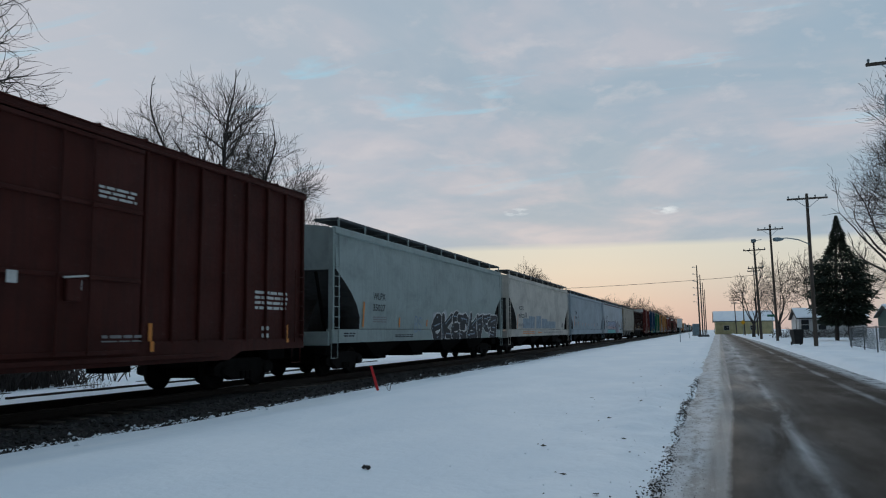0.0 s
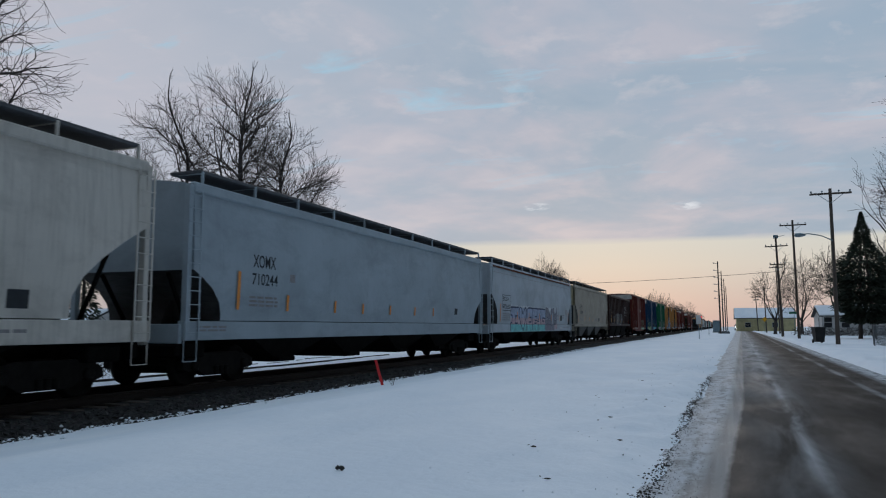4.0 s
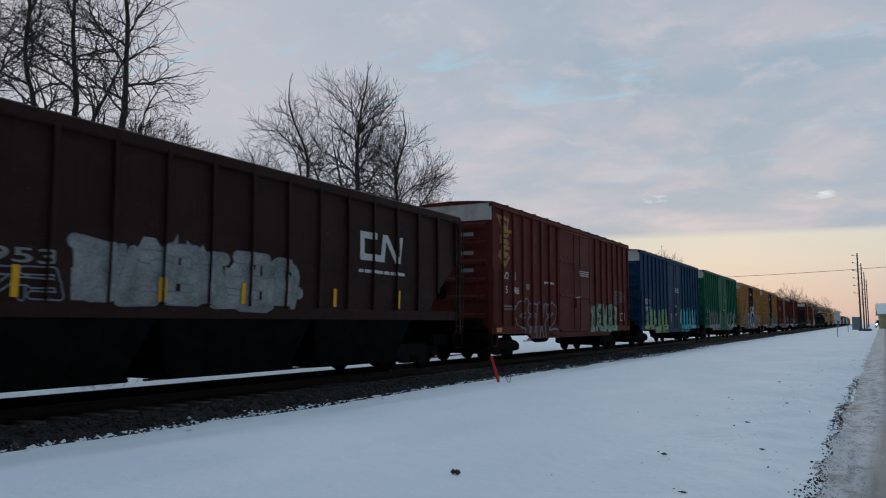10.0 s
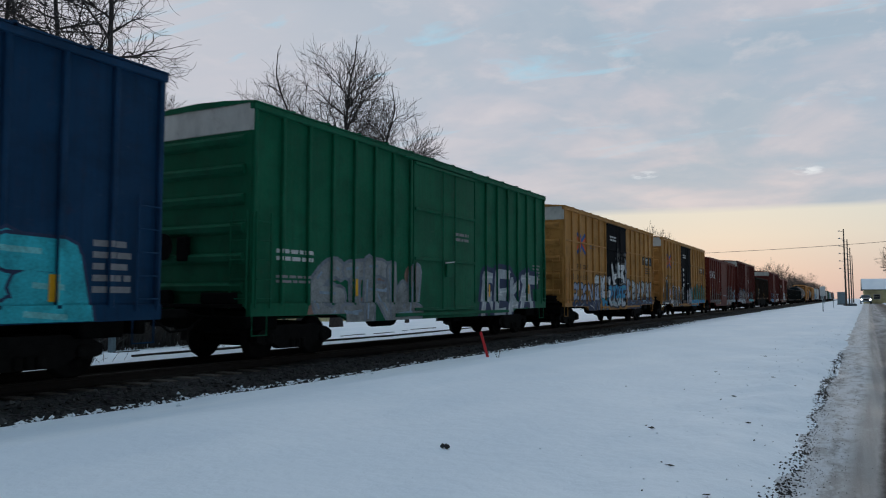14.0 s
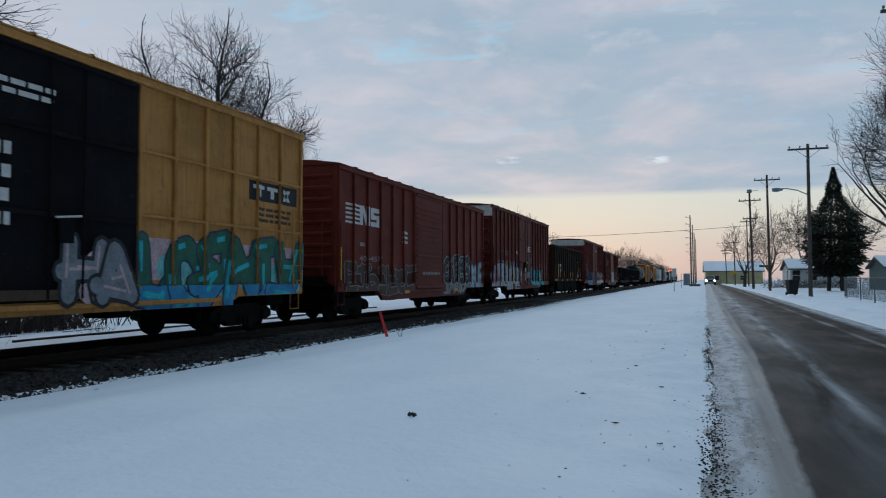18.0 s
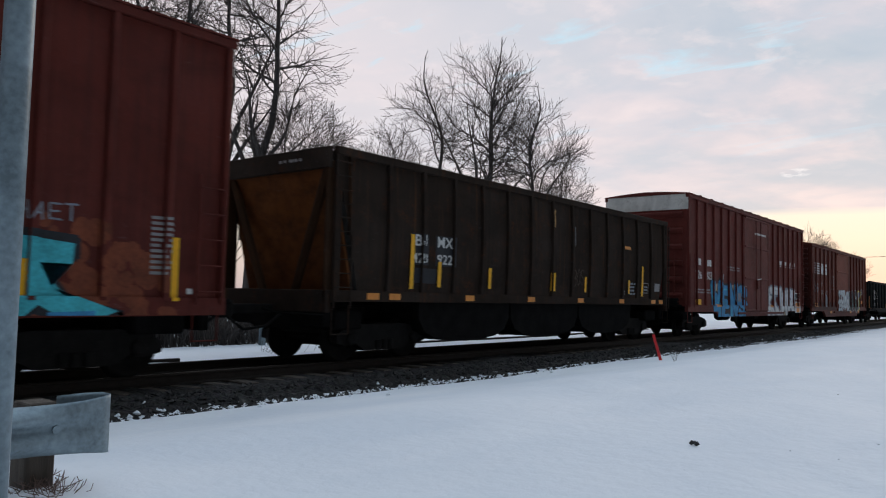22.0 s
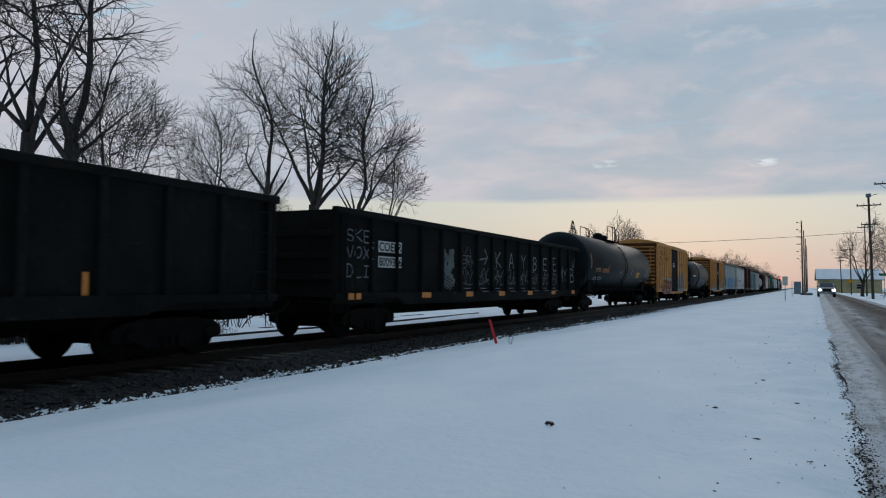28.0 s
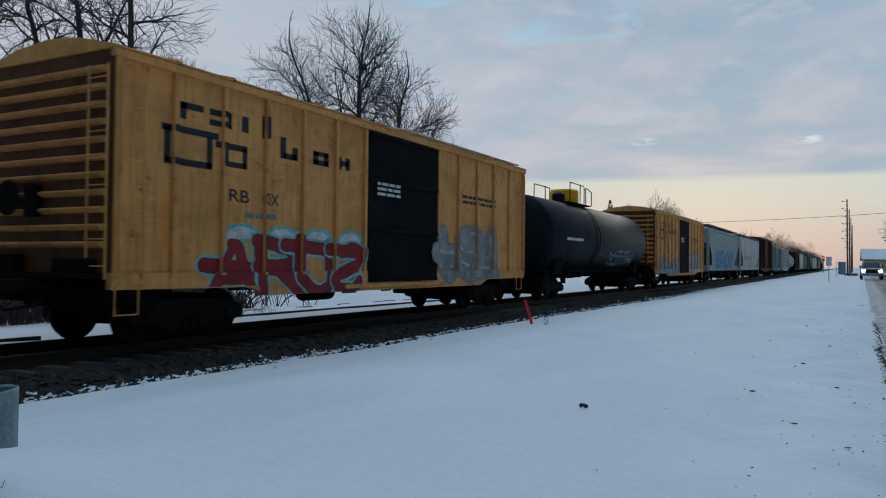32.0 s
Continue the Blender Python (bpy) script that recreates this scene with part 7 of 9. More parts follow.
# 15: dull red boxcar
car, sk = boxcar("dull red ribbed boxcar with white letters and blue graffiti", 282.75, 16.25, 4.94, red_c, door_y=(6.35, 9.75))
for t, a, b, c, d in (("726", 0.9, 1.5, 1.98, 2.28), ("403", 1.95, 2.6, 1.98, 2.28)):
    lettering(car, sk, t, a, b, c, d, white_mat)
block_logo(car, sk, 0.95, 1.45, 2.48, 2.72, 2, white_mat)
block_logo(car, sk, 2.0, 2.55, 2.48, 2.72, 2, white_mat)
bars(car, sk, 0.9, 2.6, 1.45, 1.65, 2, grey_letter, 41)
g = Geo()
for k, y in enumerate((11.85, 12.65, 13.45, 14.25)):
    sk.lay(g, [(y, 2.98), (y + 0.42, 2.98), (y + 0.5, 3.16), (y + 0.08, 3.16)], 0.004)
    sk.lay(g, [(y - 0.08, 2.90), (y + 0.40, 2.90), (y + 0.41, 2.93), (y - 0.07, 2.93)], 0.004)
part("logo", g, white_mat, car, "white slanted blocks of a company mark")
for k in range(4):
    rect(car, sk, 2.9 + 0.95 * k, 3.45 + 0.95 * k, 1.55, 1.86, S_SAND, "painted_patch", 0.002, lean=0.15)
graffiti(car, sk, 2.6, 6.5, 0.52, 1.8, "WENS", (S_BLACK, S_BLUE, S_CYAN, S_BLACK), 111, 0.20, 0.3, "fat blue letters with black outlines", edge=1.42, shade=0.25, wild=0.25)
rect(car, sk, 5.25, 5.95, 1.2, 1.55, S_GREY, "painted_patch", 0.05)
graffiti(car, sk, 9.8, 14.3, 0.62, 1.75, "KUMR", (S_GREY, S_WHITE, S_SILVER, S_STEEL), 112, 0.19, 0.5, "spiky white letters with grey shadows", edge=1.5)
rect(car, sk, 9.7, 14.4, 0.6, 0.78, S_SAND, "painted_patch", 0.002)
rect(car, sk, 0.9, 1.45, 1.05, 1.25, yellow_tape, "reflector", 0.008)
for y in (3.0, 5.8, 10.2, 13.3):
    rect(car, sk, y, y + 0.5, 0.98, 1.08, orange_tape, "reflector", 0.012)
rect(car, sk, 14.55, 15.6, 0.98, 1.27, S_WHITE, "painted_patch", 0.006)
rect(car, Skin(1.575, ()), 14.55, 15.6, 0.72, 0.97, S_WHITE, "painted_patch", 0.006)
rect(car, sk, 14.8, 15.38, 1.0, 1.21, orange_tape, "reflector", 0.012)
rect(car, Skin(1.575, ()), 14.8, 15.38, 0.74, 0.95, orange_tape, "reflector", 0.012)
rect(car, sk, 14.75, 15.4, 1.38, 1.7, S_WHITE, "placard", 0.008)
rect(car, sk, 14.79, 15.36, 1.42, 1.66, S_BLACK, "placard", 0.012)
bars(car, Skin(1.64, ()), 7.6, 9.2, 4.05, 4.2, 1, white_mat, 42)
bars(car, sk, 4.4, 5.9, 2.4, 2.6, 2, grey_letter, 43)
rect(car, sk, 3.6, 3.95, 2.0, 2.25, grey_letter, "stencil")

# 16: old red boxcar with an orange-red door
car, sk = boxcar("weathered red boxcar with a bright orange-red door", 300.85, 15.95, 4.42, red_d, ends=brown, door=orange_red, door_y=(6.3, 9.6), posts=1.1, band=False, end_ribs=11, plug=False, arch=0.2, low=0.46)
striped_mark(car, sk, 0.95, 3.85, 2.85, 3.45)
lettering(car, sk, "SOU", 2.2, 2.8, 2.2, 2.42, grey_letter)
for t, a, b, c, d in (("532", 2.2, 2.95, 1.74, 1.97), ("218", 3.22, 3.97, 1.74, 1.97)):
    lettering(car, sk, t, a, b, c, d, grey_letter)
rect(car, sk, 0.5, 6.2, 0.85, 1.30, brown, "painted_out_strip", 0.003)
graffiti(car, Skin(1.64, ()), 6.5, 9.4, 1.35, 1.98, "IIIWO", (S_GREY, S_SILVER, S_WHITE, S_GREY), 121, 0.21, 0.4, "silver block letters on the door", edge=1.15)
graffiti(car, Skin(1.64, ()), 6.4, 9.5, 0.85, 1.36, "IIVVWV", (S_BLACK, S_SILVER, S_WHITE, S_GREY), 126, 0.21, 0.4, "silver block letters on the door", edge=1.15)
graffiti(car, sk, 9.75, 12.7, 0.86, 1.98, "FUNS", (S_SILVER, S_BLACK, S_DEEP, S_SILVER), 122, 0.235, 0.0, label="near-black letters with pale rims", edge=1.2, shade=0.3)
rect(car, sk, 0.95, 1.4, 1.03, 1.23, orange_tape, "reflector", 0.012)
oval = [(3.57 + 0.42 * math.cos(a * math.pi / 10), 1.38 + 0.36 * math.sin(a * math.pi / 10)) for a in range(20)]
g = Geo()
sk.lay(g, oval, 0.006)
part("painted_patch", g, S_SILVER, car)
g = Geo()
sk.lay(g, [(3.57 + (y - 3.57) * 0.9, 1.38 + (z - 1.38) * 0.92) for y, z in oval], 0.008)
part("painted_patch", g, S_GREY, car)
graffiti(car, sk, 12.6, 13.5, 1.0, 1.95, "R", (S_YELLOW, S_GREY, S_SILVER, S_YELLOW), 123, 0.24, 0.6, "grey letter in yellow spray")
tag(car, sk, 13.8, 14.7, 1.85, 2.25, "CGS", S_SILVER, 124, 0.03)
tag(car, sk, 0.95, 1.75, 1.85, 2.3, "NG", S_GREY, 125, 0.04)
rect(car, sk, 14.2, 14.75, 1.25, 1.45, orange_tape, "reflector", 0.012)
for y in (4.4, 10.15, 12.75):
    rect(car, Skin(1.575, ()), y, y + 0.5, 0.66, 0.79, orange_tape, "reflector", 0.012)
bars(car, sk, 5.1, 5.7, 2.0, 2.9, 5, grey_letter, 44)

# 17 and 18: black gondolas
PANEL = 0.3
car, sk = gondola("black ribbed gondola with white number panels", 318.25, 21.2, 2.88, gon_black)
for z in (1.62, 2.0):
    rect(car, sk, 1.98, 3.05, z, z + 0.28, white_mat, "number_panel", 0.004)
lettering(car, sk, "COER", 2.02, 3.0, 2.03, 2.25, gon_black, lift=0.008)
lettering(car, sk, "800954", 2.02, 3.0, 1.65, 1.87, gon_black, lift=0.008)
bars(car, sk, 1.98, 3.0, 1.15, 1.4, 2, grey_letter, 45)
add_reflectors(car, sk, [(0.11, 0.95, 1.85), (4.39, 0.95, 1.3), (7.48, 1.0, 1.35), (10.56, 1.0, 1.4), (13.71, 1.0, 1.35), (16.8, 1.0, 1.35)], orange_tape)
car, sk = gondola("black ribbed gondola covered in thin white tags", 341.5, 20.3, 2.90, gon_black)
for z in (1.62, 2.0):
    rect(car, sk, 1.98, 3.05, z, z + 0.28, white_mat, "number_panel", 0.004)
lettering(car, sk, "COER", 2.02, 3.0, 2.03, 2.25, gon_black, lift=0.008)
lettering(car, sk, "800936", 2.02, 3.0, 1.65, 1.87, gon_black, lift=0.008)
for k, z in enumerate((2.2, 1.8, 1.35)):
    tag(car, sk, 0.5, 1.6, z, z + 0.32, ("SKE", "VOX", "DLI")[k], S_GREY, 130 + k, 0.016)
for k, sign in enumerate("SVKAYBEE"):
    y = PANEL + 1.313 * (k + 5)
    if k > 1:
        tag(car, sk, y + 0.38, y + 0.92, 1.80, 2.36, sign, S_TAGWHITE, 131 + k, 0.024, "white sprayed letter on the panel")
    elif k == 1:
        g = Geo()
        for p, q in (((0.3, 2.02), (0.98, 2.1)), ((0.98, 2.1), (0.72, 2.4)), ((0.98, 2.1), (0.7, 1.88))):
            sk.lay(g, bar((y + p[0], p[1]), (y + q[0], q[1]), 0.022), 0.005)
        part("arrow_stroke", g, S_TAGWHITE, car)
    for q in range(2 if k else 3):
        graffiti(car, sk, y + 0.2, y + 1.08, 1.18 + (0.35 * q if k == 0 else 0.04 * q), 1.7 + (0.35 * q if k == 0 else 0.06 * q), "RY" if q else "NY", (S_DIM, S_DIM, S_DIM), 151 + 3 * k + q, 0.034, None, "faint grey scribble", edge=1.0, shade=0.0, wild=0.7)
    for z in (0.98, 1.08):
        rect(car, sk, y + 0.35, y + 0.85, z, z + 0.025, S_GREY, "stroke", 0.004, lean=0.1)
rng, g = np.random.default_rng(171), Geo()
for k in range(80):
    z = rng.uniform(1.15, 2.2)
    sk.lay(g, disc(6.1 + rng.uniform(-0.42, 0.42) * (1 - 0.25 * abs(z - 1.6)), z, rng.uniform(0.04, 0.13)), 0.003 + 0.00003 * k)
tagged(part("graffiti_cloud", g, S_FROST, car, "pale grey-green sprayed blot"), kind="stuff")
g = Geo()
for k in range(4):
    sk.lay(g, bar((5.75, 1.5 - 0.09 * k), (6.4, 1.3 - 0.12 * k), 0.022), 0.0065)
part("graffiti_shade", g, S_BLACK, car, "dark strokes over the blot")
tag(car, sk, 17.45, 18.55, 1.35, 2.0, "MY", S_TAGWHITE, 172, 0.024, "white tag")
tag(car, sk, 18.95, 19.75, 1.35, 2.0, "B", S_TAGWHITE, 173, 0.03, "white tag under an arrow")
for p, q in (((19.95, 2.45), (19.5, 2.05)), ((19.5, 2.05), (19.75, 2.06)), ((19.5, 2.05), (19.52, 2.3))):
    g = Geo()
    sk.lay(g, bar(p, q, 0.025), 0.005)
    part("arrow_stroke", g, S_TAGWHITE, car)
for y in (0.5, 4.2, 7.2, 10.0, 13.0, 16.0, 19.0):
    rect(car, Skin(1.59, ()), y, y + 0.55, 0.84, 0.99, orange_tape, "reflector", 0.012)

# 19: long black tank car
car, sk = tank_car("long glossy black tank car with yellow lettering", 363.05, 18.1, 1.55, 2.36, tank_black, dome_y=9.3)
lettering(car, sk, "UTLX", 2.3, 3.35, 1.93, 2.13, orange_tape)
lettering(car, sk, "643739", 3.7, 4.9, 1.90, 2.12, orange_tape)
bars(car, sk, 2.2, 4.0, 1.5, 1.7, 2, grey_letter, 46)
rect(car, sk, 12.75, 13.6, 1.72, 2.05, yellow_tape, "placard")
bars(car, sk, 12.85, 13.5, 1.78, 2.0, 2, dark_letter, 47)
bars(car, sk, 15.3, 16.7, 1.75, 2.4, 9, grey_letter, 48)
bars(car, sk, 14.3, 15.2, 1.5, 1.62, 1, S_OCHRE, 81)
bars(car, sk, 8.0, 8.4, 1.9, 2.1, 3, S_GREY, 82)
for y, z0, z1 in ((1.18, 2.05, 2.8), (5.0, 1.85, 2.3), (11.1, 1.82, 2.25), (14.1, 1.75, 2.15), (16.9, 1.8, 2.5)):
    rect(car, sk, y, y + 0.07, z0, z1, orange_tape, "reflector", 0.012)


# 20 and 22: yellow boxcars with black doors
def yellow_boxcar(front, near):
    car, sk = boxcar("yellow boxcar with a black sliding door and sooty ends, shade painted between the ribs" if near else "faded yellow boxcar with a black door", front, 15.9, 4.36, yellow, end_back=shaded_sooty_yellow, door=door_black, door_y=(6.65, 9.85), posts=1.12, band=False, end_ribs=11, plug=False,
                     arch=0.30, low=0.62, full_ladder=True)
    for k, (a, b, c, d) in enumerate(((1.3, 1.75, 3.42, 3.48), (1.3, 1.38, 3.25, 3.48), (1.95, 2.4, 3.42, 3.48), (2.3, 2.4, 3.25, 3.48), (1.95, 2.4, 3.25, 3.30), (2.72, 2.82, 3.25, 3.48), (3.25, 3.35, 3.22, 3.58), (3.75, 3.85, 2.92, 3.28), (3.85, 4.2, 2.92, 2.98), (4.1, 4.2, 2.92, 3.12), (4.75, 5.2, 2.92, 2.98), (4.75, 4.85, 2.92, 3.14), (5.1, 5.2, 2.92, 3.14), (4.75, 5.2, 3.10, 3.15), (5.55, 5.65, 2.92, 3.14), (5.85, 5.95, 2.92, 3.14), (5.6, 5.9, 3.0, 3.06),
                       (0.95, 2.1, 3.12, 3.17), (2.1, 2.8, 3.02, 3.07), (1.0, 1.06, 2.72, 3.14), (1.9, 1.96, 2.72, 3.10), (1.0, 1.96, 2.70, 2.75), (2.25, 2.3, 2.80, 3.04), (2.75, 2.8, 2.80, 3.04), (2.25, 2.8, 2.78, 2.82))):
        c, d = (c + 0.31, d + 0.31) if k < 17 else (3.10 + (c - 2.94) * 1.25, 3.10 + (d - 2.94) * 1.25)
        rect(car, sk, a - 0.035, b + 0.035, c - 0.024, d + 0.024, S_BLACK, "mark", 0.005)
    lettering(car, sk, "RB", 2.4, 2.9, 2.28, 2.5, dark_letter)
    lettering(car, sk, "OX", 3.25, 3.7, 2.28, 2.5, dark_letter)
    bars(car, sk, 2.8, 3.7, 1.98, 2.16, 1, S_GREY, 49)
    if near:
        for k in range(4):
            g = Geo()
            y = 2.25 + 1.1 * k
            sk.lay(g, [(y, 1.62), (y + 1.0, 1.6), (y + 0.9, 1.82), (y + 0.62, 1.92), (y + 0.25, 1.9), (y + 0.05, 1.78)], 0.004)
            part("graffiti_cap", g, S_TEAL, car, "teal rim of the letters")
            g = Geo()
            sk.lay(g, [(y + 0.08, 1.64), (y + 0.9, 1.63), (y + 0.8, 1.77), (y + 0.55, 1.86), (y + 0.28, 1.84), (y + 0.12, 1.75)], 0.006)
            part("graffiti_cap", g, S_WHITE, car, "white top of the letters")
        graffiti(car, sk, 2.0, 6.5, 0.64, 1.62, "ARUS", (S_TEAL, S_RED, S_RED, yellow, S_RED), 182, 0.17, None, "dark red letters with a teal rim", edge=1.35, split=0.2, shade=0.0)
        graffiti(car, sk, 9.95, 13.6, 0.95, 2.05, "JBN", (S_GREY, S_CHROME, S_SILVER, S_GREY), 183, 0.27, 0.4, "grey block letters", edge=1.25)
    else:
        graffiti(car, sk, 9.95, 14.5, 0.9, 1.9, "NULE", (S_GREY, S_SILVER, S_GREY), 184, 0.2)
        graffiti(car, sk, 0.6, 6.4, 0.8, 1.6, "KRAWEN", (S_GREY, S_STEEL, S_GREY), 185, 0.18)
    bars(car, Skin(1.64, ()), 6.9, 7.9, 2.75, 3.1, 3, white_mat, 50)
    rect(car, sk, 0.95, 1.1, 1.4, 2.2, orange_tape, "reflector")
    bars(car, sk, 11.4, 13.5, 2.9, 3.2, 2, dark_letter, 51)
    part("roof_snow", Geo().prism([(-1.2, 4.52), (0, 4.72), (1.45, 4.47), (1.5, 4.50), (0.7, 4.66), (0, 4.74), (-0.8, 4.68)], "y", 8.2, 15.6), snow_mat, car, "thin snow on the roof")
    return car


yellow_boxcar(383.1, True)
car, sk = tank_car("black tank car with a yellow dome cover", 401.2, 15.9, 1.55, 2.36, tank_black, dome=yellow_tape, dome_y=6.2)
bars(car, sk, 2.2, 4.2, 2.15, 2.35, 1, white_mat, 52)
bars(car, sk, 7.0, 12.0, 1.6, 1.75, 1, grey_letter, 53)
graffiti(car, sk, 8.5, 13.0, 1.2, 1.9, "XIVA", (tank_black, S_GREY, S_GREY), 191, 0.1)
yellow_boxcar(418.7, False)
# the rest of the train, far off
car, sk = hopper("grey covered hopper with a blue graffiti panel", 436.7, 18.3, 4.2, hop_grey, bays=3)
graffiti(car, sk, 4, 14, 1.2, 2.4, "SERAUND", (S_STEEL, S_BLUE, S_STEEL), 201, 0.2)
car, sk = hopper("white covered hopper, clean and smooth", 457.0, 18.3, 4.2, pale, bays=3)
bars(car, sk, 3, 10, 2.0, 2.4, 2, grey_letter, 54)
boxcar("dark brown boxcar in the distance", 477.4, 15.9, 4.92, brown, band=False, far=True)
boxcar("pale teal boxcar in the distance", 495.4, 15.9, 4.3, teal_grey, band=False, far=True)
car, sk = boxcar("white boxcar with dark bands in the distance", 513.4, 15.9, 4.3, pale, band=False, far=True)
for z in (1.5, 2.1, 2.7, 3.3, 3.9):
    rect(car, sk, 0.1, 15.8, z, z + 0.12, dark_letter, "stripe", 0.006)
tank_car("grey tank car in the distance", 531.4, 15.9, 1.55, 2.36, hop_grey)
boxcar("dark oxide boxcar in the distance", 549.4, 15.9, 4.4, brown, band=False, far=True)
hopper("pale covered hopper far down the line", 567.5, 17.8, 4.2, hop_white, bays=3)
hopper("dark covered hopper far down the line", 587.4, 17.8, 4.2, dark_hop, bays=3)
boxcar("green boxcar far down the line", 607.3, 15.9, 4.9, green, band=False, far=True)
tank_car("black tank car far down the line", 625.3, 15.9, 1.55, 2.36, tank_black)
hopper("grey covered hopper far down the line", 643.3, 17.8, 4.2, hop_blue, bays=3)
hopper("white covered hopper far down the line", 663.2, 17.8, 4.2, pale, bays=3)
boxcar("brown boxcar far down the line", 683.1, 15.9, 4.9, brown, band=False, far=True)
hopper("beige covered hopper far down the line", 701.1, 17.8, 4.2, hop_tan, bays=3)
boxcar("red boxcar near the tail of the train", 721.0, 15.9, 4.9, red_a, band=False, far=True)
gondola("black gondola near the tail of the train", 739.0, 20.3, 2.9, gon_black)
hopper("grey covered hopper at the tail of the train", 761.5, 17.8, 4.2, hop_grey, bays=3)

# ---- trees ----


def unit(v):
    n = math.sqrt(v[0] * v[0] + v[1] * v[1] + v[2] * v[2]) + 1e-9
    return (v[0] / n, v[1] / n, v[2] / n)


def bare_tree(label, base, top, seed, low, shift=(0, 0), wide=4.5, r=0.35, count=1100, group="bare trees", flat=1.0, twig=0.0125, limbs=6, open_=35.0, rise=0.06):
    """A leafless tree: a stem, a few strong limbs, branches that fork off them again and again, and fine twigs.
    top and low: heights of the crown. open_: how far the limbs lean out. rise: how they bend up."""
    rng = random.Random(seed)
    x, y = base
    z = float(ground_z(x, y)) - 0.15
    t = thing("tree", label, "tree", group, at=(x, y, z))
    top, low = top - z, low - z
    tall = top - low
    size = tall / 14.0
    cx, cy, cz = shift[0], shift[1], low + 0.45 * tall
    thin = 1.0 / math.sqrt(max(0.15, count / 1000.0))
    heavy, fine = Geo(), Geo()

    def inside(p):
        u, v, w = (p[0] - cx) / (wide * flat), (p[1] - cy) / wide, (p[2] - cz) / (0.55 * tall if p[2] > cz else 0.50 * tall)
        k = 1.0 + 0.10 * math.sin(3 * math.atan2(v, u) + seed) + 0.09 * math.sin(5 * w + 2 * u + seed)
        if w < 0:
            k *= 1 + 0.30 * w
        return u * u + v * v + w * w < 1.10 * k * k

    def room(p, d):
        step, n = 0.05 * tall, 0
        while n < 26 and inside((p[0] + d[0] * step * (n + 1), p[1] + d[1] * step * (n + 1), p[2] + d[2] * step * (n + 1))):
            n += 1
        return n * step

    def fan(d, angle, roll):
        s = unit((d[1], -d[0], 0.0)) if abs(d[2]) < 0.97 else (1.0, 0.0, 0.0)
        q = (d[1] * s[2] - d[2] * s[1], d[2] * s[0] - d[0] * s[2], d[0] * s[1] - d[1] * s[0])
        c, k = math.cos(angle), math.sin(angle)
        a0, b0 = k * math.cos(roll), k * math.sin(roll)
        return tuple(d[i] * c + s[i] * a0 + q[i] * b0 for i in range(3))

    CROOK = (0.05, 0.085, 0.14, 0.17, 0.17)
    SPACE = (0, 0.72, 0.50, 0.37)
    SHARE = (0, 0.72, 0.70, 0.80)

    def limb(p, d, ln, r0, level):
        seg = (1.0, 0.75, 0.5, 0.34, 0.30)[level] * size
        n = max(2, int(ln / seg + 0.5))
        pts, rad, dirs = [p], [r0], [d]
        end = max(twig * 0.75, r0 * (0.16 if level < 3 else 0.45))
        kick = (0.0, 0.0, 0.0)
        goal = tuple(p[j] + d[j] * ln * 1.05 for j in range(3))
        goal = (goal[0], goal[1], goal[2] + rise * ln * (1.0 if level < 3 else 2.5))
        for i in range(n):
            c = CROOK[level]
            kick = tuple(0.3 * kick[j] + rng.gauss(0, c) for j in range(3))
            home = unit(tuple(goal[j] - p[j] for j in range(3)))
            d = unit(tuple((0.75 if level < 2 else 0.86) * d[j] + (0.25 if level < 2 else 0.14) * home[j] + kick[j] for j in range(3)))
            p = (p[0] + d[0] * ln / n, p[1] + d[1] * ln / n, p[2] + d[2] * ln / n)
            pts.append(p)
            dirs.append(d)
            rad.append(max(twig * 0.7, r0 + (end - r0) * ((i + 1) / n) ** 0.8))
        if r0 > 0.05:
            cut = next((i for i, q in enumerate(rad) if q < 0.035), len(rad) - 1)
            cut = max(1, cut)
            heavy.tube(pts[:cut + 1], rad[:cut + 1], 8 if r0 > 0.12 else 5)
            if cut < len(pts) - 1:
                fine.tube(pts[cut:], rad[cut:], 3, caps=False)
        else:
            fine.tube(pts, rad, 3, caps=False)
        if level >= 4:
            return
        gap = SPACE[level] * size * thin
        f, roll = gap * rng.uniform(0.5, 1.1) + (0.16 * ln if level == 1 else 0.0), rng.uniform(0, 6.28)
        while f < ln:
            u = f / ln * n
            i = min(n - 1, int(u))
            q = tuple(pts[i][j] + (pts[i + 1][j] - pts[i][j]) * (u - i) for j in range(3))
            roll += 2.4 + rng.gauss(0, 0.5)
            o = fan(dirs[i + 1], math.radians(rng.gauss(46, 10)), roll)
            out = unit((q[0] - cx, q[1] - cy, 0.6 * (q[2] - cz)))
            o = unit((o[0] + 0.34 * out[0], o[1] + 0.34 * out[1], o[2] + 0.34 * out[2] + 0.04))
            want = ln * SHARE[level] * (1.15 - 0.58 * f / ln) * rng.uniform(0.7, 1.2)
            have = min(want, room(q, o) + 0.35 * size * rng.random())
            if have > 0.24 * size:
                here = rad[i]
                limb(q, o, have, max(twig, min(0.62 * here, (0.0, 0.40, 0.55, 0.6)[level] * r0 + 0.4 * twig, 0.028 * have + 0.5 * twig)), level + 1 if have > 0.8 * size else 4)
            f += gap * rng.uniform(0.7, 1.35)
        for _ in range(3 if level < 3 else 1):
            o = fan(dirs[-1], math.radians(rng.uniform(12, 34)), rng.uniform(0, 6.28))
            limb(pts[-1], o, rng.uniform(0.7, 1.5) * size, max(twig, 0.8 * rad[-1]), 4)

    # the stem, then limbs from its upper part
    fork = (shift[0] * 0.30, shift[1] * 0.30, max(0.55 * low, low - 0.10 * tall))
    n = 6
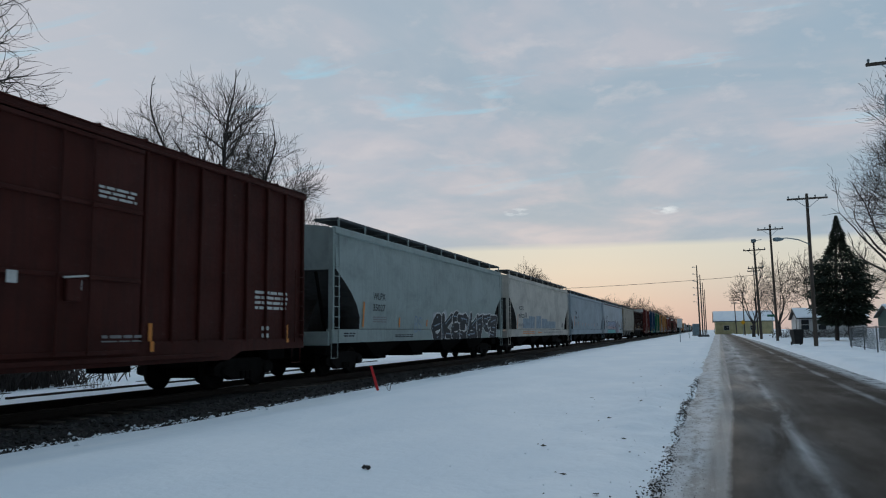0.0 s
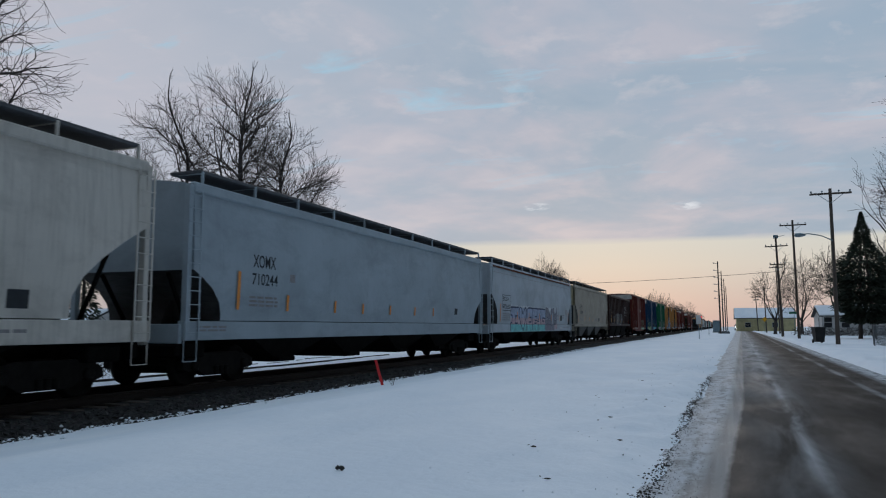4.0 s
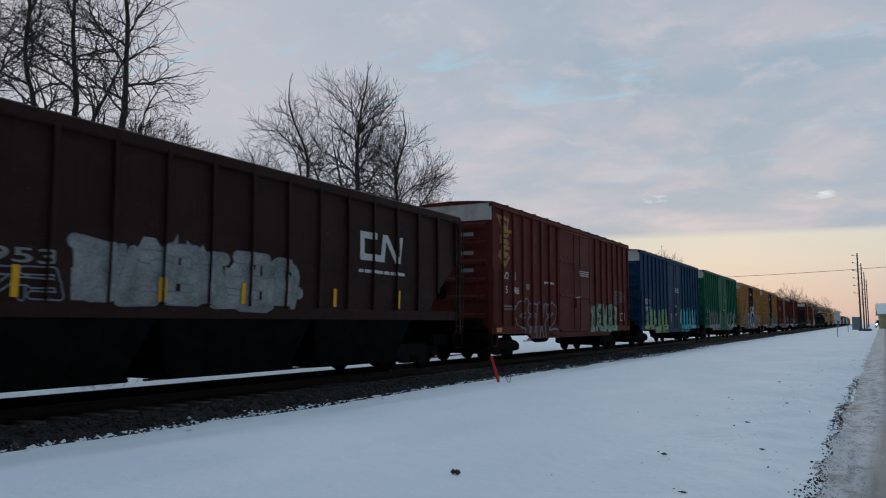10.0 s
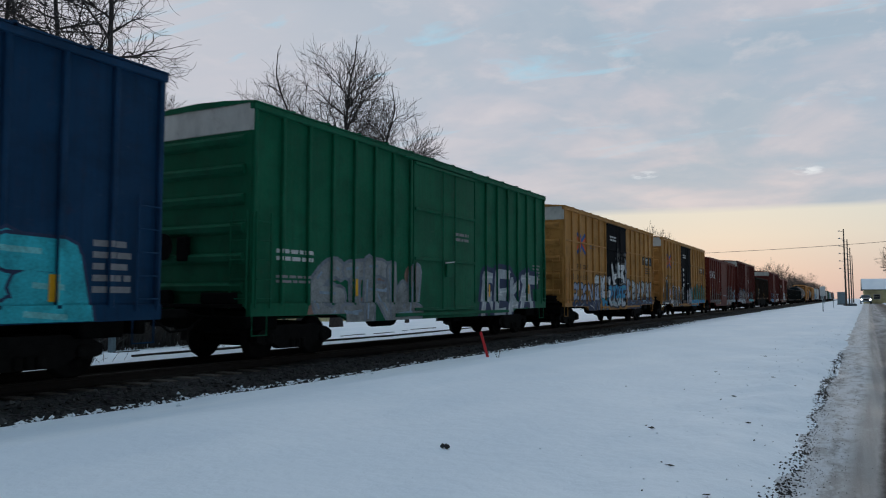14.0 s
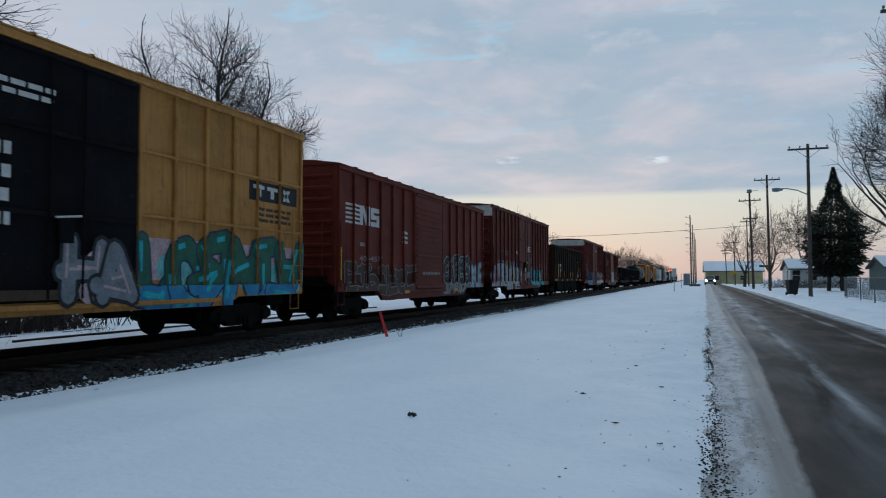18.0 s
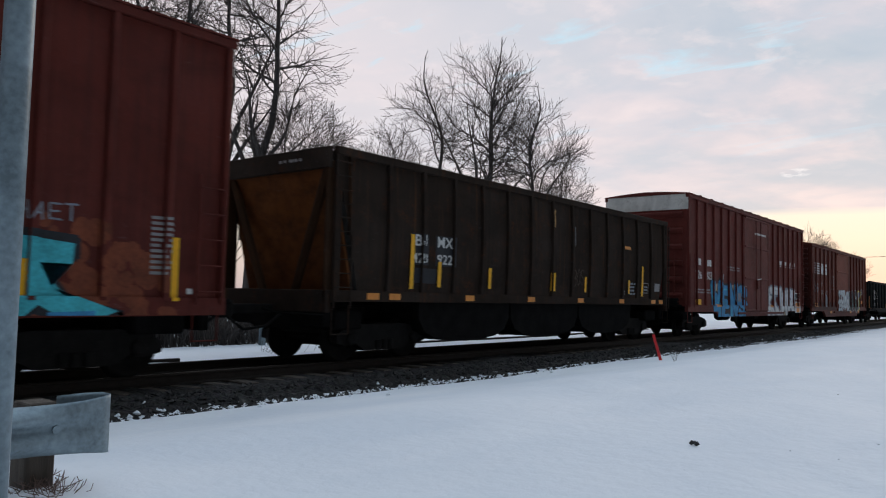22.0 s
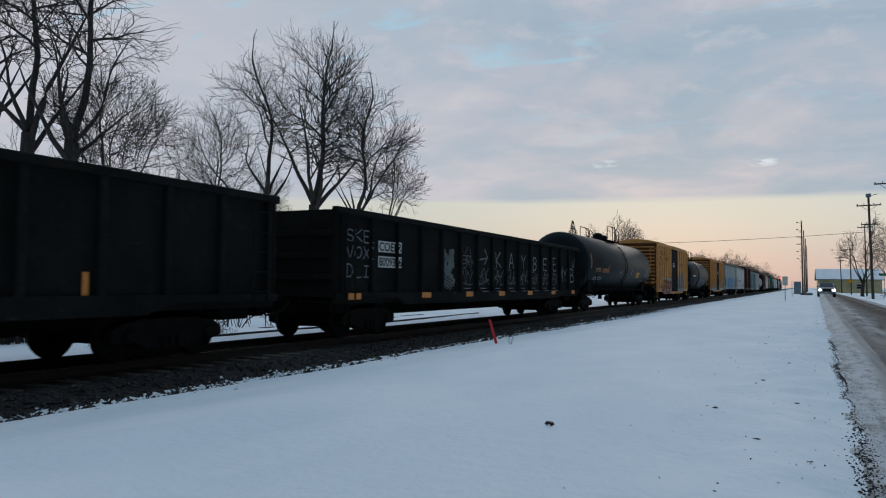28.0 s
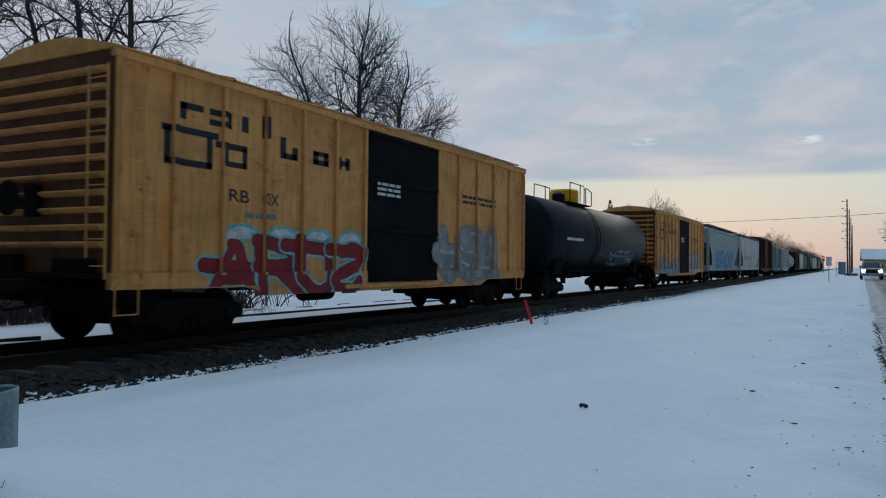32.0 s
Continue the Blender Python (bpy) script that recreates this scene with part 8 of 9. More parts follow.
    stem = [tuple(fork[i] * (k / n) ** (1.5 if i < 2 else 1.0) + (rng.gauss(0, 0.04) * r if 0 < k < n and i < 2 else 0.0) for i in range(3)) for k in range(n + 1)]
    heavy.tube(stem, [r * (1.35 if k == 0 else 1.06 - 0.16 * k / n) for k in range(n + 1)], 10)
    az = rng.uniform(0, 6.28)
    aim = (cx - fork[0], cy - fork[1], cz - fork[2])
    axis = unit((aim[0], aim[1], aim[2] + 0.3 * tall))
    for k in range(limbs):
        az += 6.2832 / max(1, limbs - 1) + rng.gauss(0, 0.25)
        lean = rng.uniform(3, 9) if k == 0 else rng.gauss(open_, 5)
        d = fan(axis, math.radians(lean), az)
        p = stem[-1] if k < 3 else tuple(stem[-2][i] + (stem[-1][i] - stem[-2][i]) * rng.uniform(0.2, 0.9) for i in range(3))
        ln = 0.0
        while ln < 1.6 * tall and (ln < 0.35 * tall or inside(tuple(p[i] + d[i] * ln for i in range(3)))):
            ln += 0.04 * tall
        limb(p, d, ln * 1.06, r * (0.54 if k == 0 else rng.uniform(0.36, 0.48)), 1)
    part("trunk", heavy, bark_mat, t, smooth=True)
    part("crown", fine, bark_mat, t)
    return t


# the group across the track: a tall one with a nest, its neighbours leaning away
bare_tree("tall bare maple with a nest high in its crown", (-37.6, 52.0), 23.4, 11, 9.2, (0.1, 0), 4.5, 0.52, 1050)
bare_tree("bare maple that leans away from its neighbour", (-41.2, 52.0), 22.5, 12, 10.0, (-4.3, 0), 4.1, 0.42, 950)
bare_tree("bare tree with a broad uneven crown", (-33.9, 52.0), 17.7, 13, 7.6, (1.9, 0), 3.7, 0.36, 850)
bare_tree("slim bare tree with drooping twigs", (-31.6, 53.5), 12.4, 14, 6.6, (1.3, 0), 2.3, 0.16, 420)
bare_tree("bare tree low in the shadow of the maples", (-48.6, 53.0), 17.2, 20, 8.0, (-0.6, 0), 4.0, 0.24, 560)
# the larger group nearer
bare_tree("thick bare tree leaning out over the yards", (-37.6, 28.0), 25.5, 16, 10.4, (2.0, 0.3), 4.1, 0.44, 1350)
bare_tree("very tall bare maple with a forked trunk", (-41.3, 28.4), 28.5, 15, 11.5, (0.5, 0), 4.5, 0.42, 1350)
bare_tree("tall bare tree among others", (-44.2, 27.6), 28.0, 17, 12.0, (-0.6, 0), 4.2, 0.38, 1350)
bare_tree("tall bare tree at the end of the row", (-46.4, 27.0), 27.0, 18, 11.5, (-4.0, -1.0), 5.0, 0.40, 1350)
bare_tree("gnarled bare tree of middle height", (-37.6, 30.6), 13.8, 19, 6.5, (0.6, 0), 3.8, 0.22, 560)
bare_tree("bare tree of middle height behind the row", (-50.5, 25.0), 18.5, 21, 8.5, (-1.0, 0), 5.0, 0.26, 560)
for k, (x, y, h) in enumerate(((-57.5, 46.5, 13.6), (-55.0, 50.5, 13.2), (-52.0, 55.6, 12.0), (-50.0, 60.0, 12.0), (-60.0, 42.0, 14.0))):
    bare_tree("smaller bare tree in the thicket behind", (x, y), h, 30 + k, 3.6, (0, 0), 3.6, 0.18, 450, "thicket trees")
# trees over the far part of the train
bare_tree("round-topped bare tree beyond the train", (-24.8, 107.0), 10.4, 41, 3.2, (0, 0), 4.6, 0.15, 300, "far trees", twig=0.010)
bare_tree("low bare tree beyond the train", (-20.0, 108.0), 7.8, 42, 2.6, (0, 0), 3.0, 0.12, 220, "far trees", twig=0.010)
for k in range(13):
    y = 195 + 21 * k + 7 * math.sin(k * 2.1)
    bare_tree("bare tree of the distant row beside the track", (-20.5 + 0.012 * (y - 200) + 2.2 * math.sin(k * 1.7), y), 9.6 + 1.5 * math.sin(k * 2.6), 50 + k, 2.2, (0, 0), 5.6, 0.14, 170, "far trees", twig=0.016)
# right of the road
bare_tree("large bare tree behind the houses", (24.0, 99.0), 25.5, 71, 9.0, (-0.5, 0), 6.6, 0.5, 1200, "street trees", twig=0.012)
bare_tree("tall bare tree beside the shed", (15.6, 66.0), 20.0, 72, 6.0, (-0.6, 0), 4.2, 0.40, 1300, "street trees")
bare_tree("bare tree with arching limbs by the street", (7.4, 121.0), 11.6, 73, 2.8, (0.4, 0), 3.1, 0.24, 480, "street trees", twig=0.015)
bare_tree("bare tree with arching limbs near the street", (11.4, 126.0), 11.8, 74, 2.8, (0, 0), 3.4, 0.24, 480, "street trees", twig=0.015)
bare_tree("bare tree behind the white house", (16.0, 126.0), 12.6, 75, 3.2, (0, 0), 3.8, 0.26, 480, "street trees", twig=0.015)
bare_tree("bare tree in a far yard", (21.0, 118.0), 13.0, 76, 3.6, (0, 0), 4.2, 0.26, 480, "street trees", twig=0.015)

nest = Geo()
rng = np.random.default_rng(3)
for k in range(60):
    a, b = Vector(rng.normal(0, 0.22, 3)), Vector(rng.normal(0, 0.22, 3))
    nest.tube([tuple(a), tuple(b)], 0.03, 3, caps=False)
solo("bird_nest", nest, bark_mat, "dark clump of sticks, a nest in the maple", "nest", at=(-36.9, 52.5, 17.9))


SPIRE = ((0, 0.12, 0.32, 0.50, 0.62, 0.69, 0.80, 0.9, 1), (0.66, 0.92, 1.0, 0.93, 0.70, 0.36, 0.27, 0.16, 0.02))


def conifer(label, base, height, width, seed, low=1.2, spire=0.0, stems=1, dense=1.0):
    """An evergreen: stems and many drooping sprays of needles."""
    rng = np.random.default_rng(seed)
    x, y = base
    t = thing("evergreen_tree", label, "tree", "evergreens", at=(x, y, float(ground_z(x, y)) - 0.1))
    g = Geo()
    for k in range(stems):
        dx = (k - (stems - 1) / 2) * 1.2
        g.tube([(dx, 0, 0), (dx * 0.6, 0, height * 0.5), (0, 0, height * 0.97)], [0.2, 0.13, 0.02], 7)
    part("trunk", g, bark_mat, t)
    g = Geo()
    for k in range(int(2600 * dense)):
        u = rng.random() ** 0.9
        z = low + (height - low) * u
        w = width * 0.5 * float(np.interp(u, SPIRE[0], SPIRE[1]) if spire > 0 else (1 - u) ** 0.8)
        w = max(w, 0.12) * (0.9 + 0.13 * math.sin(u * 47) + 0.08 * math.sin(5 * u + seed))
        a = rng.uniform(0, 6.283)
        rr = w * math.sqrt(rng.uniform(0.15, 1.0)) * rng.uniform(0.8, 1.12)
        c = Vector((math.cos(a) * rr, math.sin(a) * rr, z - 0.12 * rr))
        o = Vector((math.cos(a), math.sin(a), -0.35 + rng.normal(0, 0.25))).normalized()
        s = o.cross(Vector((rng.normal(0, 0.5), rng.normal(0, 0.5), 1))).normalized()
        ln, wd = rng.uniform(0.2, 0.5) * min(1.0, 1.25 - u), rng.uniform(0.07, 0.15) * min(1.0, 1.2 - u)
        v = o.cross(s)
        g.add([tuple(c - o * ln * 0.4), tuple(c + s * wd), tuple(c + o * ln), tuple(c - s * wd), tuple(c + v * wd * 0.6)], [(0, 1, 4), (1, 2, 4), (2, 3, 4), (3, 0, 4), (0, 3, 2, 1)])
    part("crown", g, needle_mat, t)
    return t


conifer("big dark evergreen with a thin spire above its round crown", (13.1, 81.0), 12.2, 5.9, 81, 1.7, 0.78, 2, 5.5)
conifer("dark spruce beyond the track", (-30.2, 105.6), 11.7, 6.6, 82, 1.0, 0.0, 1, 1.7)
conifer("small dark spruce in the thicket", (-50.0, 49.0), 13.2, 4.0, 83, 1.0)

# ---- street: poles, signs, wires ----


def utility_pole(base, height, arms=((0.6, 2.4),), lean=0.0, r=0.14, label="weathered wooden utility pole with a crossarm", extra=None):
    x, y = base
    z = float(ground_z(x, y)) - 0.1
    p = thing("utility_pole", label, "utility pole", "utility poles", at=pose(x, y, z, 0, lean, 0))
    part("post", Geo().tube([(0, 0, 0), (0, 0, height * 0.5), (0, 0, height)], [r, r * 0.85, r * 0.68], 10), wood_mat, p)
    for drop, width in arms:
        h = height - drop
        a = part("crossarm", Geo().box(-width / 2, width / 2, -0.16, -0.05, h - 0.06, h + 0.06, 0.012), wood_mat, p)
        for s in (-0.46, -0.2, 0.2, 0.46):
            part("insulator", Geo().lathe([(h + 0.06, 0.03), (h + 0.12, 0.03), (h + 0.13, 0.055), (h + 0.2, 0.05), (h + 0.23, 0.02)], "z", (s * width, -0.1, 0), 8), galv_mat, a)
        for s in (-1, 1):
            part("brace", Geo().tube([(s * width * 0.3, -0.17, h - 0.06), (0, -0.15, h - 0.65)], 0.018, 5), galv_mat, p)
    return p


near_pole = utility_pole((7.9, 31.5), 11.6, ((0.35, 2.4),), label="weathered wooden utility pole with a pale transformer can")
can = part("transformer", Geo().lathe([(9.25, 0.2), (9.3, 0.25), (9.95, 0.25), (10.02, 0.2), (10.05, 0.08)], "z", (-0.42, -0.1, 0), 16), galv_mat, near_pole, "pale grey transformer can")
for dx in (-0.12, 0.12):
    part("bushing", Geo().lathe([(10.0, 0.04), (10.1, 0.055), (10.2, 0.04), (10.3, 0.02)], "z", (-0.42 + dx, -0.1, 0), 8), galv_mat, can)
part("cutout_wire", Geo().tube([(-0.42, -0.1, 10.3), (-0.55, -0.1, 10.75), (-0.38, -0.1, 11.2)], 0.025, 5), steel_dark, near_pole)
part("can_bracket", Geo().box(-0.2, 0.0, -0.14, -0.06, 9.4, 9.5, 0.01).box(-0.2, 0.0, -0.14, -0.06, 9.75, 9.85, 0.01), galv_mat, near_pole)
pd = utility_pole((7.35, 55.0), 10.3, ((0.35, 2.5),))
lamp = part("lamp_arm", Geo().tube([(0, -0.1, 6.85), (-0.7, -0.1, 7.2), (-1.4, -0.1, 7.35), (-1.75, -0.1, 7.33)], 0.035, 8), galv_mat, pd)
part("lamp_head", Geo().lathe([(-0.32, 0.03), (-0.3, 0.12), (0.0, 0.15), (0.3, 0.08), (0.36, 0.03)], "x", (-1.95, -0.1, 7.28), 12), galv_mat, lamp, "grey street-lamp head, not lit")
utility_pole((7.2, 80.5), 11.6, ((0.5, 2.4),), -0.6)
pb = utility_pole((6.35, 89.5), 11.1, ((1.2, 2.3), (3.2, 1.6)), -1.5, 0.15, "wooden utility pole with two crossarms and a transformer top")
part("insulator", Geo().box(-0.25, 0.25, -0.1, 0.1, 10.75, 11.15, 0.05).tube([(0, 0, 10.9), (0.9, 0, 11.05)], 0.03, 6), galv_mat, pb)
utility_pole((7.6, 150.0), 8.4, ((0.3, 2.0),), -1.0, 0.12)
utility_pole((6.9, 168.0), 7.4, ((0.3, 1.9), (0.9, 1.2)), -2.0, 0.12)
utility_pole((8.6, 130.0), 10.8, ((0.3, 2.0),), -1.0, 0.12)


def line_pole(base, height, n):
    x, y = base
    p = thing("line_pole", "tall bare pole of the power line beside the track", "utility pole", "line poles", at=(x, y, float(ground_z(x, y)) - 0.1))
    part("post", Geo().tube([(0, 0, 0), (-0.1, 0, height)], [0.15, 0.09], 10), wood_mat, p)
    for k in range(n):
        z = height - 0.4 - 1.15 * k
        part("bracket", Geo().tube([(-0.05, 0, z), (-0.75, 0, z + 0.08)], 0.03, 6), galv_mat, p)
        part("insulator", Geo().lathe([(-0.22, 0.03), (-0.18, 0.08), (0.0, 0.08), (0.04, 0.03)], "x", (-0.62, 0, z + 0.12), 8), galv_mat, p)


line_pole((-0.15, 131.0), 11.9, 6)
line_pole((0.25, 160.0), 12.3, 7)
line_pole((0.7, 192.0), 12.6, 7)
line_pole((1.2, 230.0), 12.8, 7)

g = Geo()
for dz, y in ((-0.1, 89.4),):
    pts = []
    for k in range(25):
        u = k / 24
        x = 6.3 - 62 * u
        pts.append((x, y + 4 * u, 7.2 + dz - 1.9 * 4 * u * (1 - u) * 0.55 + 0.4 * u))
    g.tube(pts, 0.022, 5)
solo("overhead_cable", g, black_mat, "single black cable slung across the track", "cable")
fp = thing("cable_pole", "wooden pole that holds the cable beyond the track", "utility pole", at=(-55.7, 93.5, -1.9))
part("post", Geo().tube([(0, 0, 0), (0, 0, 9.8)], [0.15, 0.1], 8), wood_mat, fp)

# marker posts, cabinet and signal by the track
for x, y, h, sign in ((-1.7, 73.2, 2.15, True), (-1.45, 104.5, 2.0, False)):
    m = thing("marker_post", "thin steel post with a small pale plate" if sign else "thin steel marker post in the snow", "post", "marker posts", at=(x, y, float(ground_z(x, y)) - 0.05))
    part("post", Geo().box(-0.03, 0.03, -0.02, 0.02, 0, h, 0.005), galv_mat, m)
    if sign:
        part("plate", Geo().box(-0.22, 0.22, -0.035, -0.022, h - 0.75, h + 0.05, 0.005), white_mat, m)
cb = thing("signal_cabinet", "grey steel signal cabinet on a concrete base", "cabinet", at=(-1.0, 150.0, -0.05))
part("case", Geo().box(-0.6, 0.6, -0.5, 0.5, 0.2, 2.3, 0.03), galv_mat, cb)
part("base", Geo().box(-0.7, 0.7, -0.6, 0.6, 0, 0.2, 0.02), plain("concrete", (0.30, 0.30, 0.29), 0.9), cb)
part("door", Geo().box(-0.5, 0.5, -0.52, -0.5, 0.3, 2.2, 0.005), galv_mat, cb)
solo("ground_box", Geo().box(-0.9, 0.9, -0.5, 0.5, 0.0, 0.32, 0.04).box(-0.8, 0.8, -0.4, 0.4, 0.32, 0.4, 0.03), plain("box_grey", (0.12, 0.13, 0.14), 0.8), "low dark utility box lying in the snow", "utility box", at=(0.35, 132.0, -0.05))
sg = thing("track_signal", "railway signal mast with a red light lit", "signal", at=(-5.2, 205.0, -0.3))
part("mast", Geo().tube([(0, 0, 0), (0, 0, 4.3)], 0.07, 8), galv_mat, sg)
part("head", Geo().box(-0.22, 0.22, -0.12, 0.12, 3.1, 4.2, 0.04), black_mat, sg)
part("lens", Geo().lathe([(-0.16, 0.14), (-0.12, 0.15)], "y", (0, 0, 3.85), 14), glow("red_signal_lens", (1.0, 0.06, 0.03), 5.0), sg)
sd = thing("diamond_sign", "yellow diamond road sign on a post", "road sign", at=(7.3, 149.2, 0.0))
part("post", Geo().tube([(0, 0, 0), (0, 0, 2.7)], 0.035, 6), galv_mat, sd)
part("plate", Geo().prism([(0, 1.95), (0.42, 2.4), (0, 2.85), (-0.42, 2.4)], "y", -0.06, -0.045), yellow_tape, sd)
ss = thing("street_sign", "small green street-name sign on a post", "street sign", at=(9.0, 108.0, 0.0))
part("post", Geo().tube([(0, 0, 0), (0, 0, 3.0)], 0.03, 6), galv_mat, ss)
part("plate", Geo().box(-0.6, 0.6, -0.05, -0.035, 2.75, 3.05), spray("sign_green", (0.03, 0.16, 0.09)), ss)

# bin by the kerb
bn = thing("wheeled_bin", "black plastic wheeled bin at the roadside", "bin", at=pose(6.3, 55.6, 0.05, 0, 0, 12))
part("body", Geo().add([(-0.25, -0.28, 0.08), (0.25, -0.28, 0.08), (0.25, 0.28, 0.08), (-0.25, 0.28, 0.08), (-0.33, -0.37, 0.98), (0.33, -0.37, 0.98), (0.33, 0.37, 0.98), (-0.33, 0.37, 0.98)],
                       [(0, 3, 2, 1), (4, 5, 6, 7), (0, 1, 5, 4), (1, 2, 6, 5), (2, 3, 7, 6), (3, 0, 4, 7)]), black_mat, bn)
part("lid", Geo().box(-0.36, 0.36, -0.42, 0.40, 0.98, 1.06, 0.03), black_mat, bn)
for s in (-1, 1):
    part("wheel", Geo().lathe([(-0.03, 0.12), (0.03, 0.12)], "x", (s * 0.28, 0.30, 0.12), 12), rubber_mat, bn)

# chain-link fence along the yard
fence_steel = plain("dull_fence_steel", (0.13, 0.14, 0.145), 0.7, 0.1, 0.25, 6.0)
fence = thing("chain_link_fence", "low grey chain-link fence round the yard", "fence")
FP = [(8.0, 36.0), (8.15, 40.5), (8.4, 45.0), (8.7, 50.5), (9.3, 54.5), (12.5, 55.5), (15.5, 56.5)]
for x, y in FP:
    part("post", Geo().tube([(x, y, float(ground_z(x, y)) - 0.1), (x, y, 1.25)], 0.035, 6), fence_steel, fence)
for (xa, ya), (xb, yb) in zip(FP, FP[1:]):
    part("top_rail", Geo().tube([(xa, ya, 1.2), (xb, yb, 1.2)], 0.022, 6), fence_steel, fence)
    g = Geo()
    n = int(math.hypot(xb - xa, yb - ya) / 0.16)
    for k in range(n):
        for u, w in ((0, 6), (6, 0)):
            a, b = (k + u) / n, (k + w) / n
            if max(a, b) <= 1:
                g.tube([(xa + (xb - xa) * a, ya + (yb - ya) * a, 0.1), (xa + (xb - xa) * b, ya + (yb - ya) * b, 1.18)], 0.005, 3, caps=False)
    part("mesh_panel", g, fence_steel, fence)

# ---- buildings ----
siding = paint("white_siding", (0.60, 0.60, 0.58), 0.05, 0.2, 0.7)
cream = paint("yellow_block_wall", (0.60, 0.53, 0.30), 0.05, 0.25, 0.8)
teal_wall = paint("teal_siding", (0.07, 0.115, 0.11), 0.1, 0.3, 0.7)
shingle = plain("dark_shingle", (0.07, 0.068, 0.066), 0.9, 0.0, 0.3, 4.0)


def house(label, x0, x1, y0, y1, eave, ridge, wall, along="y", base=0.0, windows=(), door=None, snow=True, over=0.35, category="house", name="house"):
    """A house with walls, snowed roof, windows with frames. Windows: (wall, along, z, width, height)."""
    h = thing(name, label, category, at=((x0 + x1) / 2, (y0 + y1) / 2, base))
    a, b = (x1 - x0) / 2, (y1 - y0) / 2
    for nm, q in (("wall_front", (-a, a, -b, -b + 0.2)), ("wall_back", (-a, a, b - 0.2, b)), ("wall_side", (-a, -a + 0.2, -b + 0.2, b - 0.2)), ("wall_side", (a - 0.2, a, -b + 0.2, b - 0.2))):
        part(nm, Geo().box(*q, -0.3, eave), wall, h)
    part("ceiling", Geo().box(-a + 0.02, a - 0.02, -b + 0.02, b - 0.02, eave - 0.12, eave - 0.004), wall, h)
    if along == "y":
        gable = [(-a, eave), (0, ridge), (a, eave)]
        for y in (-b + 0.05, b - 0.15):
            part("gable", Geo().prism(gable, "y", y, y + 0.1), wall, h)
        up = [(-a - over, eave - 0.18), (0, ridge), (a + over, eave - 0.18), (a + over, eave - 0.02), (0, ridge + 0.2), (-a - over, eave - 0.02)]
        part("roof", Geo().prism(up, "y", -b - over, b + over), shingle, h)
        if snow:
            up = [(-a - over, eave), (0, ridge + 0.21), (a + over, eave), (a + over - 0.05, eave + 0.15), (0, ridge + 0.36), (-a - over + 0.05, eave + 0.15)]
            part("roof_snow", Geo().prism(up, "y", -b - over + 0.05, b + over - 0.05), snow_mat, h)
    else:
        gable = [(-b, eave), (0, ridge), (b, eave)]
        for x in (-a + 0.05, a - 0.15):
            part("gable", Geo().prism(gable, "x", x, x + 0.1), wall, h)
        up = [(-b - over, eave - 0.12), (0, ridge), (b + over, eave - 0.12), (b + over, eave + 0.02), (0, ridge + 0.2), (-b - over, eave + 0.02)]
        part("roof", Geo().prism(up, "x", -a - over, a + over), shingle, h)
        if snow:
            up = [(-b - over, eave + 0.03), (0, ridge + 0.21), (b + over, eave + 0.03), (b + over - 0.05, eave + 0.17), (0, ridge + 0.36), (-b - over + 0.05, eave + 0.17)]
            part("roof_snow", Geo().prism(up, "x", -a - over + 0.05, a + over - 0.05), snow_mat, h)
    for side, s, z, w, t in windows:
        if side == "front":
            win = part("window", Geo().box(s - w / 2, s + w / 2, -b - 0.02, -b + 0.02, z, z + t), glass_mat, h)
            fr = Geo().box(s - w / 2 - 0.08, s - w / 2, -b - 0.05, -b, z - 0.08, z + t + 0.08).box(s + w / 2, s + w / 2 + 0.08, -b - 0.05, -b, z - 0.08, z + t + 0.08).box(s - w / 2, s + w / 2, -b - 0.05, -b, z - 0.08, z).box(s - w / 2, s + w / 2, -b - 0.05, -b, z + t, z + t + 0.08).box(s - w / 2, s + w / 2, -b - 0.04, -b - 0.02, z + t / 2 - 0.03, z + t / 2 + 0.03)
        else:
            x = -a
            win = part("window", Geo().box(x - 0.02, x + 0.02, s - w / 2, s + w / 2, z, z + t), glass_mat, h)
            fr = Geo().box(x - 0.05, x, s - w / 2 - 0.08, s - w / 2, z - 0.08, z + t + 0.08).box(x - 0.05, x, s + w / 2, s + w / 2 + 0.08, z - 0.08, z + t + 0.08).box(x - 0.05, x, s - w / 2, s + w / 2, z - 0.08, z).box(x - 0.05, x, s - w / 2, s + w / 2, z + t, z + t + 0.08).box(x - 0.04, x - 0.02, s - w / 2, s + w / 2, z + t / 2 - 0.03, z + t / 2 + 0.03)
        part("frame", fr, siding, win)
    return h


house("small white clapboard house with a snowy roof", 12.2, 20.0, 108.0, 117.0, 2.5, 3.6, siding, "x", windows=(("front", -3.2, 1.0, 0.9, 1.3), ("front", -1.2, 1.0, 0.9, 1.3), ("side", -1.5, 1.0, 0.9, 1.3)))
house("long yellow block building with a snow-covered roof", 3.2, 16.2, 196.0, 212.0, 3.1, 5.4, cream, "x", windows=(("front", -4, 1.0, 1.2, 1.0), ("front", 2, 1.0, 1.2, 1.0)), over=0.5, category="building", name="long_building")
house("teal shed with a snowy roof behind the fence", 18.6, 28.0, 86.0, 94.0, 2.35, 3.3, teal_wall, "x", windows=(("front", -2.0, 0.9, 0.9, 0.9), ("front", 0.2, 0.9, 0.9, 0.9)), category="shed", name="shed")
for k, (x, y, w) in enumerate(((-70, 66, 12), (-64, 84, 10), (-75, 45, 12))):
    house("plain pale house far beyond the track", x - w / 2, x + w / 2, y - 5, y + 5, 3.0, 5.0, siding if k != 1 else cream, "x", -2.2, (("front", -2, 1.0, 1.2, 1.2), ("front", 2, 1.0, 1.2, 1.2)))
hd = Geo()
